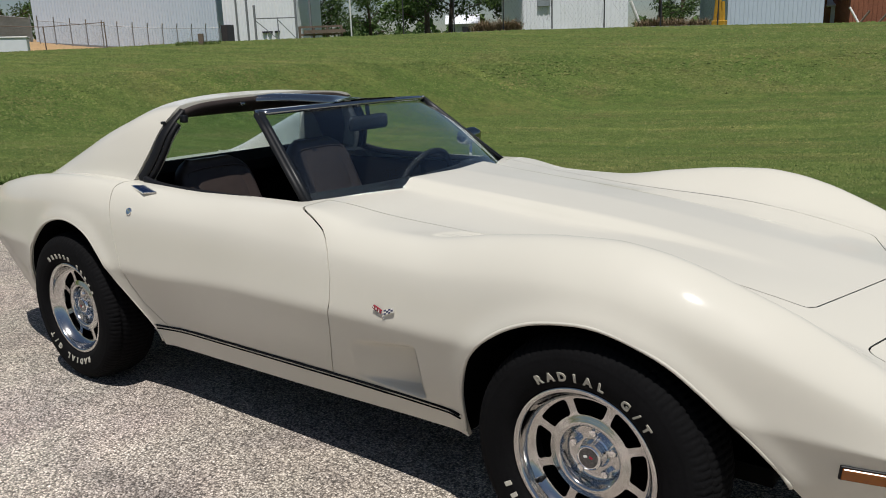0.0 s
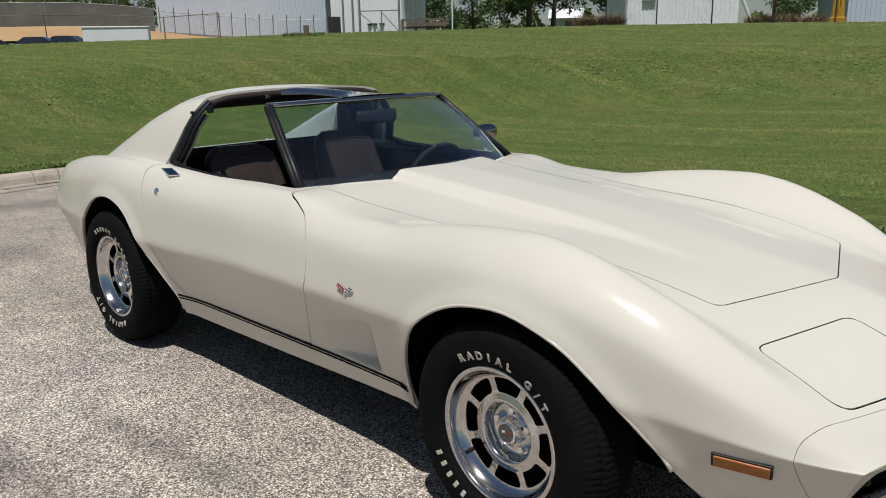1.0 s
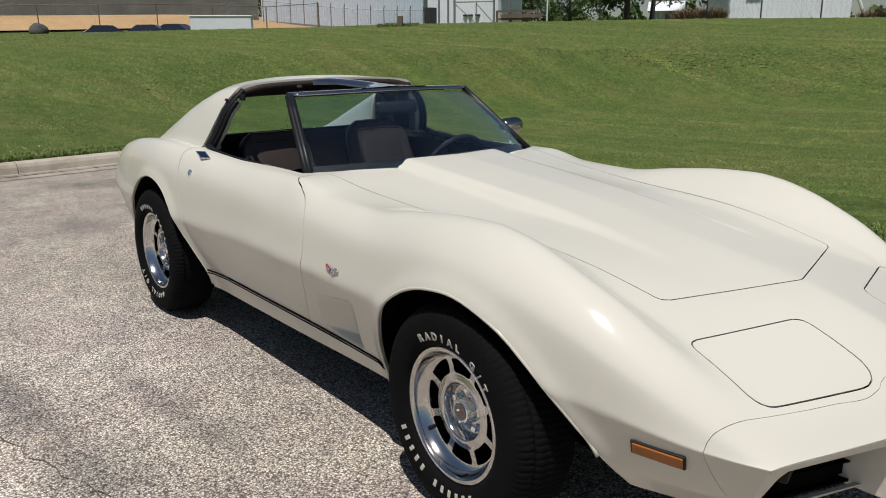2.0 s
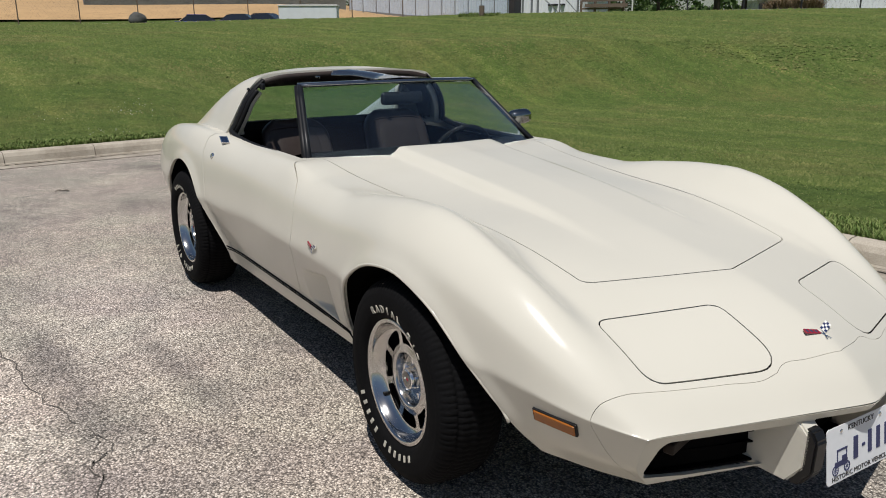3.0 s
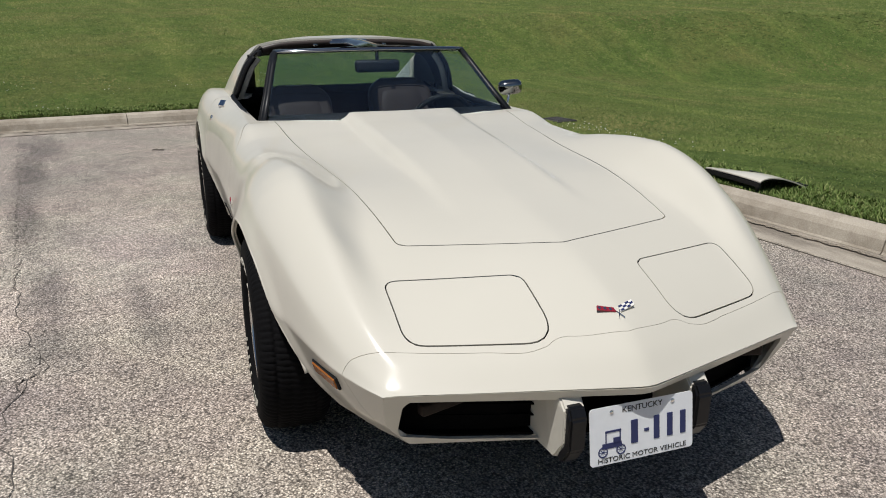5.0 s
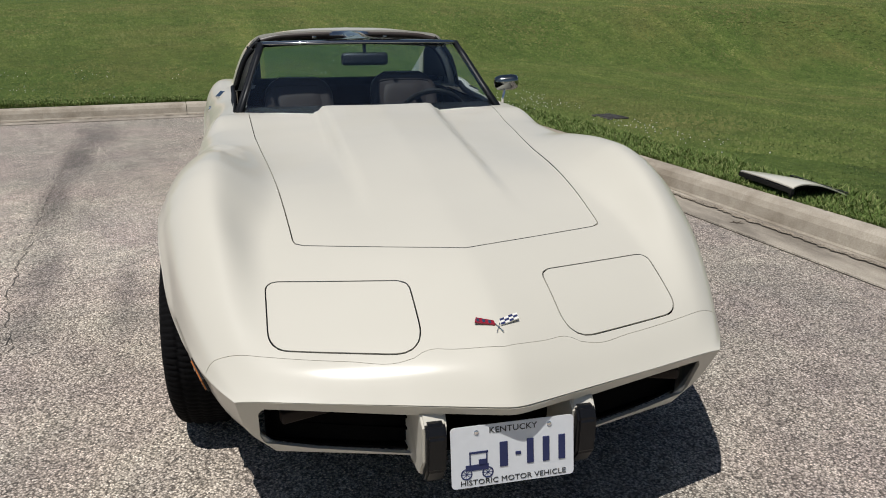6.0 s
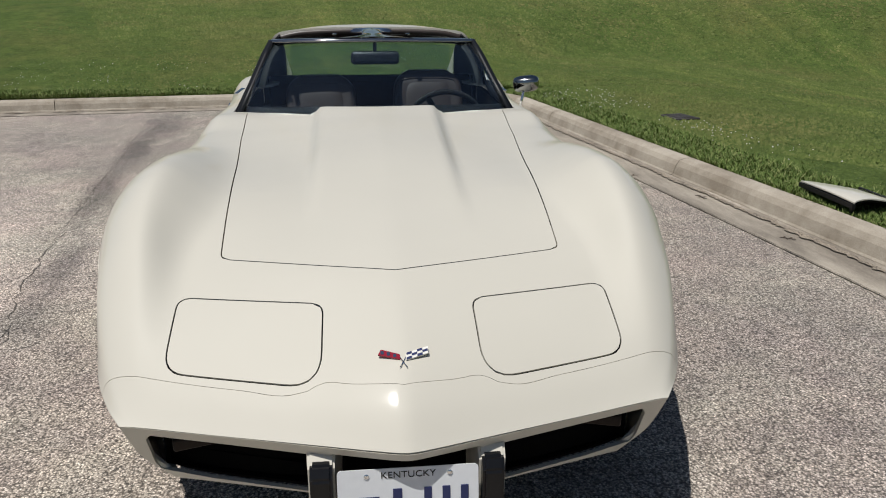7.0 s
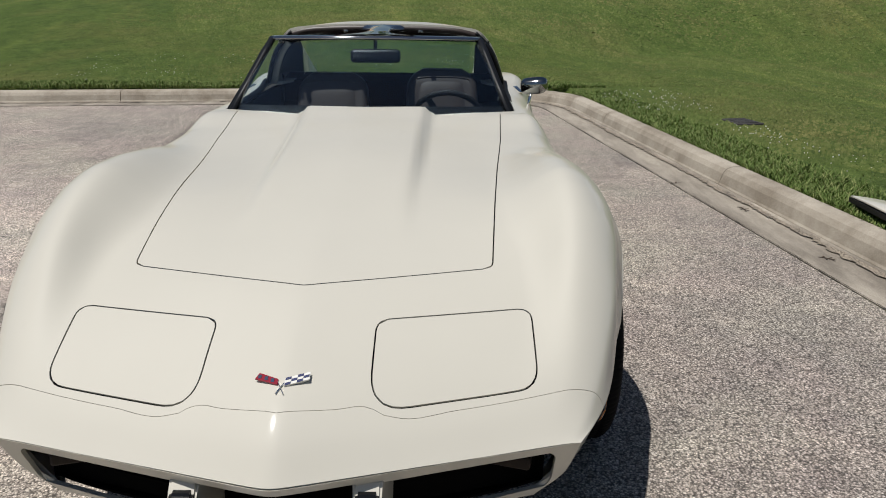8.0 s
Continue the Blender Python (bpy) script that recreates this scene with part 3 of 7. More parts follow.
FRONT_ARCH = [(-0.425, 0.10), (-0.415, 0.26), (-0.40, 0.36), (-0.382, 0.455), (-0.343, 0.552), (-0.28, 0.622), (-0.187, 0.678), (-0.08, 0.708), (0.048, 0.712), (0.19, 0.666), (0.285, 0.60), (0.362, 0.53), (0.42, 0.465), (0.466, 0.40), (0.525, 0.29), (0.60, 0.10)]
REAR_ARCH = [(-2.94, 0.10), (-2.90, 0.30), (-2.839, 0.465), (-2.735, 0.612), (-2.625, 0.702), (-2.49, 0.742), (-2.37, 0.734), (-2.265, 0.688), (-2.182, 0.606), (-2.098, 0.498), (-2.027, 0.396), (-1.975, 0.311), (-1.955, 0.22), (-1.95, 0.10)]


def arch_curve(pts):
    return [(p.x, p.y) for p in catmull([(a, b, 0) for a, b in pts], 5)]


ARCHES = [polygon_field(arch_curve(a), [0, 2]) for a in (FRONT_ARCH, REAR_ARCH)]


def arch_distance(v):
    """Distance outside the nearest wheel opening."""
    return -np.maximum(ARCHES[0](v), ARCHES[1](v))


def body_points(s, upper_n=13, lower_n=26):
    up, low = body_lines(s)
    ys, zs = np.array([a[0] for a in up]), np.array([a[1] for a in up])
    yl, zl = np.array([a[0] for a in low]), np.array([a[1] for a in low])
    u1 = np.linspace(0, 5, 5 * upper_n + 1)
    u2 = np.linspace(0, 2, 2 * lower_n + 1)[1:]
    rows = []
    for i in range(len(s)):
        y = np.concatenate([pchip(range(6), ys[:, i], u1), pchip(range(3), yl[:, i], u2)])
        z = np.concatenate([pchip(range(6), zs[:, i], u1), pchip(range(3), zl[:, i], u2)])
        x = s[i] - sweepback(s[i]) * (np.sqrt(y * y + 0.0004) - 0.02)
        rows.append(np.stack([x, y, z], 1))
    p = np.array(rows)
    # the side crease is rounded over
    mid = 5 * upper_n
    soft = np.exp(-((np.arange(p.shape[1]) - mid) / 3.0) ** 2)[None, :, None] * smooth01((0.95 - s) / 0.3)[:, None, None]
    for _ in range(4):
        q = p.copy()
        q[:, 1:-1] = 0.25 * p[:, :-2] + 0.5 * p[:, 1:-1] + 0.25 * p[:, 2:]
        p = p + (q - p) * soft
    x, y, z = p[..., 0], p[..., 1], p[..., 2]
    side = smooth01((y - 0.60) / 0.12)
    # the nose below its lip leans back
    lean = np.clip((np.array(low[0][1])[:, None] - z) / 0.19, 0, 1.2) * (np.arange(p.shape[1]) > 5 * upper_n)
    p[..., 0] -= 0.10 * lean * smooth01((s - 0.62) / 0.42)[:, None]
    # raised centre of the bonnet
    half = 0.235 + 0.03 * np.clip(-x, 0, 1)
    flank = smooth01((half + 0.022 - y) / 0.044)
    p[..., 2] += 0.033 * flank * smooth01((0.40 - x) / 0.85) * (x > -1.6)
    # wheel-arch flares
    d = arch_distance(p.reshape(-1, 3)).reshape(x.shape)
    p[..., 1] += side * 0.010 * np.exp(-(np.maximum(d, 0) / 0.034) ** 2)
    # scooped side vent behind the front wheel
    top = 0.536 + 0.03 * np.clip((x + 0.56) / 0.25, -1, 0)
    deep = np.clip((x + 0.84) / 0.28, 0, 1) ** 1.2 * (1 - smooth01((x + 0.564) / 0.016))
    deep = deep * smooth01((top - z) / 0.020) * smooth01((z - 0.356) / 0.020)
    p[..., 1] -= side * 0.062 * deep
    return p


stations = np.concatenate([np.linspace(-3.62, -3.0, 26)[:-1], np.linspace(-3.0, -0.95, 105)[:-1], np.linspace(-0.95, -0.45, 62)[:-1], np.linspace(-0.45, 1.045, 140)])
half = body_points(stations)
left = half[:, ::-1][:, :-1]
right = half * np.array([1, -1, 1])
BODY = grid_shell(np.concatenate([left, right], axis=1))
if BODY.n[np.argmax(BODY.v[:, 2])][2] < 0:
    BODY.n *= -1
    BODY.f = [f[::-1] for f in BODY.f]


def both(f):
    """The larger of a field and its mirror image across the car."""
    return lambda v: np.maximum(f(v), f(v * np.array([1, -1, 1])))


def wide_arch(v):
    return np.where(np.abs(v[:, 1]) > 0.5, arch_distance(v), 1.0)


# cockpit opening in plan
COCKPIT = [(-0.97, 0), (-1.02, 0.30), (-1.17, 0.648), (-1.5, 0.652), (-1.9, 0.655), (-2.09, 0.66), (-2.13, 0.58), (-2.41, 0.49), (-2.41, 0.0)]
COCKPIT += [(x, -y) for x, y in COCKPIT[-2:0:-1]]
cockpit = polygon_field(COCKPIT, [0, 1])
HOOD = [(0.575, 0), (0.432, 0.462), (0.06, 0.488), (-0.3, 0.516), (-0.7, 0.553), (-1.5, 0.60), (-1.5, -0.60), (-0.7, -0.553), (-0.3, -0.516), (0.06, -0.488), (0.432, -0.462)]
hood = polygon_field(shrink(HOOD, 0.035), [0, 1], 0.035)


def rounded(corners):
    """A polygon whose corners (x, y, radius) are rounded off."""
    out = []
    for k, (x, y, r) in enumerate(corners):
        p = Vector((x, y, 0))
        a, b = Vector((*corners[k - 1][:2], 0)) - p, Vector((*corners[(k + 1) % len(corners)][:2], 0)) - p
        cut = r / math.tan(a.angle(b) / 2)
        a, b = p + a.normalized() * cut, p + b.normalized() * cut
        for j in range(9):
            f = j / 8
            q = a * (1 - f) ** 2 + p * 2 * f * (1 - f) + b * f * f
            out.append((q.x, q.y))
    return out


LID = rounded([(0.566, 0.548, 0.030), (0.669, 0.183, 0.045), (0.899, 0.183, 0.060), (0.779, 0.549, 0.065)])
lid = polygon_field(LID, [0, 1])
DOOR = [(-1.13, 1.1), (-1.115, 0.886), (-1.04, 0.863), (-0.975, 0.833), (-0.945, 0.808), (-0.917, 0.772), (-0.892, 0.70), (-0.887, 0.62), (-0.918, 0.48), (-0.968, 0.30), (-1.85, 0.30), (-1.895, 0.345), (-1.985, 0.42), (-2.03, 0.50), (-2.063, 0.60), (-2.10, 0.70), (-2.13, 0.79), (-2.15, 0.85), (-2.163, 0.89), (-2.14, 0.914), (-2.09, 0.935), (-2.05, 1.1)]
door_plan = polygon_field(shrink(DOOR, 0.015), [0, 2], 0.015)


def door_field(v):
    return np.where(np.abs(v[:, 1]) > 0.55, door_plan(v), -0.5)


def nose_field(v):
    """Positive ahead of the bumper cover's seam."""
    y = np.abs(v[:, 1])
    seam = curve(y, (0, 0.935), (0.12, 0.906), (0.17, 0.890), (0.185, 0.889), (0.21, 0.897), (0.245, 0.896), (0.365, 0.859), (0.51, 0.810), (0.63, 0.766), (0.70, 0.737))
    return v[:, 0] - seam


def rocker_field(v):
    return np.where((np.abs(v[:, 1]) > 0.5) & (v[:, 0] < -0.35) & (v[:, 0] > -2.05), 0.333 + 0.012 * np.clip((v[:, 0] + 1.9) / 0.2, 0, 1) - v[:, 2], -0.2)


G = 0.0019
shell = BODY.cut(wide_arch).cut(lambda v: -cockpit(v))
main = shell.cut(lambda v: -hood(v) - G).cut(lambda v: -both(lid)(v) - G).cut(lambda v: -door_field(v) - 0.0018).cut(lambda v: -nose_field(v) - 0.0005).cut(lambda v: -rocker_field(v) - 0.002)


def tuck(p, n):
    """Edges of the wheel openings turn straight in; others follow the skin."""
    if abs(p[1]) > 0.5 and p[2] < 0.76 and abs(arch_distance(p[None])[0]) < 0.006:
        return np.array((0, -math.copysign(0.017, p[1]), 0))
    return -n * 0.016


part("body", main.mesh("body", PAINT, 0.016, tuck), None, car, "glossy cream body shell")
part("bonnet", shell.cut(lambda v: hood(v) - G).mesh("bonnet", PAINT), None, car, "cream bonnet with raised centre")
for sg in (1, -1):
    m = np.array([1, sg, 1])
    half_of = lambda v: v[:, 1] * sg
    part("headlight_lid", shell.cut(half_of).cut(lambda v: lid(v * m) - G).largest().mesh("headlight_lid", PAINT), None, car, "closed flush headlight lid")
    part("door", shell.cut(half_of).cut(lambda v: door_field(v) - 0.0018).cut(lambda v: -rocker_field(v) - 0.005).mesh("door", PAINT), None, car, "closed cream door")
    part("rocker_panel", shell.cut(half_of).cut(lambda v: rocker_field(v) - 0.002).mesh("rocker_panel", PAINT), None, car)
part("bumper_cover", shell.cut(lambda v: nose_field(v) - 0.0005).cut(lambda v: -both(lid)(v) - G).mesh("bumper_cover", PAINT), None, car, "cream plastic nose cover")
# black strips added under the shut lines to give their deep shade
shell_n = BODY.n / np.linalg.norm(BODY.n, axis=1)[:, None]
UNDER = Shell(BODY.v - shell_n * 0.006, BODY.n, BODY.f).cut(lambda v: -cockpit(v))
for sg, field in ((0, hood), (1, lid), (-1, lid), (1, door_field), (-1, door_field)):
    def near_edge(v):
        w = v * np.array([1, sg or 1, 1])
        d = 0.009 - np.abs(field(w))
        return d if sg == 0 else np.where(w[:, 1] > 0, d, -1.0)
    part("shut_line_shade", UNDER.cut(near_edge).largest().mesh("shut_line_shade", COWL, 0), None, car, "black strip added for the shade in the shut line")
for sg in (1, -1):
    # black mouldings along the sill
    for z0, r in ((0.3432, 0.0042), (0.3285, 0.0028)):
        bm = bmesh.new()
        line = []
        for k in range(31):
            x = -1.965 + 1.545 * k / 30
            zz = z0 - 0.012 * float(smooth01(np.array((-1.76 - x) / 0.20)))
            d = np.abs(BODY.v[:, 0] - x) + 3 * np.abs(BODY.v[:, 2] - zz) + 9 * (BODY.v[:, 1] * sg < 0.5)
            line.append((x, float(BODY.v[np.argmin(d), 1]) + sg * 0.0015, zz))
        sweep(bm, line, ring_profile(r, r, 6))
        part("sill_moulding", bm, COWL, car, "thin black sill moulding", True)

# ---- nose below the lip


def fascia_points():
    """Front face of the nose from the lip down, across the car."""
    t = np.linspace(-1, 1, 141)
    v = np.linspace(0, 1, 26)
    T, V = np.meshgrid(t, v, indexing="ij")
    s1 = np.array([1.045])
    _, low = body_lines(s1)
    ye = pchip(range(3), [low[k][0][0] for k in range(3)], V * 2)
    ze = pchip(range(3), [low[k][1][0] for k in range(3)], V * 2)
    y = T * ye
    zc = 0.475 - 0.187 * V
    a = np.abs(T) ** 3
    z = zc * (1 - a) + ze * a
    lean = np.clip((0.472 - ze) / 0.19, 0, 1.2)
    x = 1.045 - 0.30 * (np.sqrt(y * y + 0.0004) - 0.02) - 0.10 * lean
    return np.stack([x, y, z], 2)


fascia = grid_shell(fascia_points())
if fascia.n[0][0] < 0 and fascia.n[len(fascia.n) // 2][0] < 0:
    fascia.n *= -1
    fascia.f = [f[::-1] for f in fascia.f]
GRILLE = [(0.20, 0.442), (0.572, 0.450), (0.584, 0.430), (0.584, 0.345), (0.574, 0.318), (0.45, 0.302), (0.20, 0.293)]
grille_hole = polygon_field(shrink(GRILLE, 0.008), [1, 2], 0.008)
PLATE_BAY = [(-0.165, 0.452), (0.165, 0.452), (0.165, 0.25), (-0.165, 0.25)]
bay = polygon_field(PLATE_BAY, [1, 2])
part("front_face", fascia.cut(lambda v: -both(grille_hole)(v)).cut(lambda v: -bay(v)).mesh("front_face", PAINT, 0.03, lambda p, n: np.array((-0.014, 0, 0))), None, car, "cream bumper face under the nose lip")

# cavity behind the grille openings and the plate, near-black for its shade
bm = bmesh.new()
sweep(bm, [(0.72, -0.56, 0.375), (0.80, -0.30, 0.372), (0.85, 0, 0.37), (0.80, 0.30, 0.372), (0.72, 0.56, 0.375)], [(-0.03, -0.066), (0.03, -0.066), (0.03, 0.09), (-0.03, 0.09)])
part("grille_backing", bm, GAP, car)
# dark floor and ends of the air intake, added to block daylight
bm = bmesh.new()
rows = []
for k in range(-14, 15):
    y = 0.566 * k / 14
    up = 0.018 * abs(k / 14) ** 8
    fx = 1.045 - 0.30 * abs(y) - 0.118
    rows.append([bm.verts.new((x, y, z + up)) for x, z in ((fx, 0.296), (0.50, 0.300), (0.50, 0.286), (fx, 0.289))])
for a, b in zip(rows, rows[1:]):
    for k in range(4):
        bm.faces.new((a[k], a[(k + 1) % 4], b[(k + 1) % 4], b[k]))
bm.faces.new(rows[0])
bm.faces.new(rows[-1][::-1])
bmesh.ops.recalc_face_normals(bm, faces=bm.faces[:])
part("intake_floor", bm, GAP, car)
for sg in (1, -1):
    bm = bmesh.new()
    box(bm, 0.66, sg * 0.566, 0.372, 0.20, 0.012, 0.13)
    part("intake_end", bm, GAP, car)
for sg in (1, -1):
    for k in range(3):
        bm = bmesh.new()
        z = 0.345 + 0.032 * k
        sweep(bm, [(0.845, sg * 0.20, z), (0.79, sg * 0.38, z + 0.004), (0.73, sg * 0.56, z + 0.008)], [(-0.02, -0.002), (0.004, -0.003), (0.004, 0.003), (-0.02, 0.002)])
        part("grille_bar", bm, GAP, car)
    bm = bmesh.new()
    m = Matrix.Translation((0.815, sg * 0.470, 0.405)) @ Matrix.Rotation(sg * radians(-17), 4, "Z")
    box(bm, 0, 0, 0, 0.03, 0.13, 0.032, 0.006)
    bm.transform(m)
    part("indicator_lamp", bm, grained("smoky_lens", (0.028, 0.021, 0.017), 0.45, 60, 0.2, 0.05, spec=0.12), car, "smoky turn signal lens in the grille", smooth=True)
    # bumper guard: cream wedge with a black pad
    y0 = sg * 0.186
    bm = bmesh.new()
    quad = [(0.80, 0.28), (0.955, 0.272), (1.0, 0.33), (1.003, 0.425), (0.975, 0.452), (0.90, 0.462), (0.80, 0.45)]
    rings = [[bm.verts.new((x, y0 + w * (1.0 if x > 0.93 else 1.5), z)) for x, z in quad] for w in (-0.029, 0.029)]
    bm.faces.new(rings[0])
    bm.faces.new(rings[1][::-1])
    for k in range(len(quad)):
        bm.faces.new((rings[0][k], rings[0][(k + 1) % len(quad)], rings[1][(k + 1) % len(quad)], rings[1][k]))
    bmesh.ops.recalc_face_normals(bm, faces=bm.faces[:])
    bmesh.ops.bevel(bm, geom=bm.edges[:], offset=0.005, segments=2, affect="EDGES")
    guard = part("bumper_guard", bm, PAINT, car, "cream bumper guard with black pad", smooth=False)
    bm = bmesh.new()
    quad = [(0.955, 0.268), (0.99, 0.275), (1.022, 0.32), (1.026, 0.41), (1.008, 0.437), (0.985, 0.437), (0.985, 0.33)]
    rings = [[bm.verts.new((x, y0 + w, z)) for x, z in quad] for w in (-0.024, 0.024)]
    bm.faces.new(rings[0])
    bm.faces.new(rings[1][::-1])
    for k in range(len(quad)):
        bm.faces.new((rings[0][k], rings[0][(k + 1) % len(quad)], rings[1][(k + 1) % len(quad)], rings[1][k]))
    bmesh.ops.recalc_face_normals(bm, faces=bm.faces[:])
    bmesh.ops.bevel(bm, geom=bm.edges[:], offset=0.006, segments=2, affect="EDGES")
    part("pad", bm, PAD, guard, "black rubber pad")

# under-tray and wheel wells keep daylight out, near-black for the shade inside
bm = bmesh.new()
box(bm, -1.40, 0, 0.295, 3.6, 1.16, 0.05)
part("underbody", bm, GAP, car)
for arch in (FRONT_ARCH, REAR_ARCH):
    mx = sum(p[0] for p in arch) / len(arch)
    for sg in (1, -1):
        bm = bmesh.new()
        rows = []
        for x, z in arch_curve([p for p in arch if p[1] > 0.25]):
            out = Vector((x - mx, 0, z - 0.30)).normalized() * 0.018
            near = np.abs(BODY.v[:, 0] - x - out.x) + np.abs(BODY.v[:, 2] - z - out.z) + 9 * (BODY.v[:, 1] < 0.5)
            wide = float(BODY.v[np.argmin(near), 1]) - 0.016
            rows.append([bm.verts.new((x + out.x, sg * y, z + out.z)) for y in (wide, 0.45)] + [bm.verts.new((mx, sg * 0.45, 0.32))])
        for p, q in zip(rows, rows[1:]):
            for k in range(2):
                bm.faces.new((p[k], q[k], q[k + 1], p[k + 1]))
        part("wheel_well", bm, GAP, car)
        # rolled lip round the opening
        low_end = (0.365, 0.268) if mx > -1 else (0.245, 0.30)
        pts = [p for p in arch_curve(arch) if p[1] > low_end[p[0] < mx]]
        ys = []
        for x, z in pts:
            near = np.hypot(BODY.v[:, 0] - x, BODY.v[:, 2] - z) + 9 * (BODY.v[:, 1] < 0.5)
            ys.append(float(np.mean(BODY.v[np.argsort(near)[:4], 1])))
        ys = np.convolve(np.pad(ys, 3, mode="edge"), np.ones(7) / 7, "valid")
        bm = bmesh.new()
        sweep(bm, [(x, sg * (y - 0.0035), z) for (x, z), y in zip(pts, ys)], [(0.0055 * math.cos(a), 0.0055 * math.sin(a)) for a in [2 * math.pi * k / 8 for k in range(8)]], up=(0, 1, 0))
        part("wheel_arch_lip", bm, PAINT, car, smooth=True)

# ---- windscreen, roof, rear window


def screen_points(n=41, m=16, lift=0.0):
    t = np.linspace(-1, 1, n)
    v = np.linspace(0, 1, m)
    T, V = np.meshgrid(t, v, indexing="ij")
    a = np.abs(T)
    bx, by, bz = -0.965 - 0.205 * a ** 2.2, 0.613 * T, 0.897 - 0.022 * a ** 2
    tx, ty, tz = -1.425 - 0.10 * a ** 2.2, 0.484 * T, 1.178 - 0.012 * a ** 2
    x, y, z = bx + (tx - bx) * V, by + (ty - by) * V, bz + (tz - bz) * V
    bow = 0.018 * np.sin(np.pi * V)
    return np.stack([x + bow * 0.6 + lift * 0.6, y, z + bow * 0.8 + lift * 0.8], 2)


def slab(name, outer, inner, material, parent, label=""):
    """A solid between two grids of points."""
    r, c = outer.shape[:2]
    verts = list(map(tuple, outer.reshape(-1, 3))) + list(map(tuple, inner.reshape(-1, 3)))
    o = r * c
    f = []
    for i in range(r - 1):
        for j in range(c - 1):
            q = (i * c + j, (i + 1) * c + j, (i + 1) * c + j + 1, i * c + j + 1)
            f.append(q)
            f.append(tuple(o + k for k in q[::-1]))
    edge = [i * c for i in range(r)] + [(r - 1) * c + j for j in range(1, c)] + [i * c + c - 1 for i in range(r - 2, -1, -1)] + [j for j in range(c - 2, 0, -1)]
    for a, b in zip(edge, edge[1:] + edge[:1]):
        f.append((b, a, o + a, o + b))
    me = bpy.data.meshes.new(name)
    me.from_pydata(verts, [], f)
    me.materials.append(material)
    bm = bmesh.new()
    bm.from_mesh(me)
    bmesh.ops.recalc_face_normals(bm, faces=bm.faces[:])
    bm.to_mesh(me)
    bm.free()
    me.shade_smooth()
    me.set_sharp_from_angle(angle=radians(40))
    return part(name, me, None, parent, label)


screen = slab("windscreen", screen_points(), screen_points(lift=-0.005), GLASS, car, "raked tinted windscreen glass")
screen.visible_shadow = False
for sg in (1, -1):
    bm = bmesh.new()
    sweep(bm, [(-1.128, sg * 0.632, 0.852), (-1.30, sg * 0.572, 0.990), (-1.45, sg * 0.522, 1.112), (-1.53, sg * 0.495, 1.176)], [(-0.013, -0.012), (0.012, -0.014), (0.016, 0.0), (0.010, 0.011), (-0.010, 0.011)])
    p = part("windscreen_pillar", bm, SATIN_BLACK, car, "black windscreen pillar", True)
    bm = bmesh.new()
    sweep(bm, [(-1.143, sg * 0.640, 0.858), (-1.316, sg * 0.580, 0.992), (-1.467, sg * 0.529, 1.116), (-1.540, sg * 0.502, 1.168)], ring_profile(0.015, 0.012, 8))
    part("pillar_seal", bm, SEAL, p, "black rubber seal", True)
bm = bmesh.new()
sweep(bm, [Vector((-1.44 - 0.10 * abs(k / 12) ** 2.2, 0.502 * k / 12, 1.186 - 0.010 * (k / 12) ** 2)) for k in range(-12, 13)], [(-0.034, -0.010), (0.016, -0.012), (0.024, -0.004), (0.018, 0.006), (-0.02, 0.010), (-0.034, 0.004)])
part("windscreen_header", bm, LACQUER, car, "black windscreen header rail", True)

# black shroud at the base of the windscreen
bm = bmesh.new()
rows = []
for k in range(-16, 17):
    a = abs(k / 16)
    x, y, z = -0.935 - 0.205 * a ** 2.2, 0.617 * k / 16, 0.888 - 0.024 * a * a
    rows.append([bm.verts.new((x + 0.0, y, z - 0.03)), bm.verts.new((x - 0.01, y, z)), bm.verts.new((x - 0.10, y * 0.985, z + 0.034)), bm.verts.new((x - 0.24, y * 0.97, z + 0.004)), bm.verts.new((x - 0.30, y * 0.97, z - 0.07)), bm.verts.new((x - 0.26, y * 0.97, z - 0.30))])
for a, b in zip(rows, rows[1:]):
    for k in range(5):
        bm.faces.new((a[k], a[k + 1], b[k + 1], b[k]))
bmesh.ops.recalc_face_normals(bm, faces=bm.faces[:])
part("dashboard", bm, COWL, car, "dark padded dashboard top", True)


def ridge(x):
    """The sail panel's ridge and foot: y and z of each at x."""
    yr = curve(x, (-3.14, 0.55), (-2.6, 0.552), (-2.3, 0.542), (-2.0, 0.495), (-1.8, 0.475))
    zr = curve(x, (-3.14, 0.845), (-2.97, 0.895), (-2.74, 0.985), (-2.42, 1.105), (-2.15, 1.182), (-1.98, 1.203), (-1.8, 1.212))
    yb = curve(x, (-3.14, 0.60), (-2.8, 0.655), (-2.4, 0.685), (-2.0, 0.67), (-1.8, 0.655))
    zb = curve(x, (-3.14, 0.835), (-2.8, 0.885), (-2.45, 0.905), (-2.0, 0.885), (-1.8, 0.88))
    return yr, zr, yb, zb


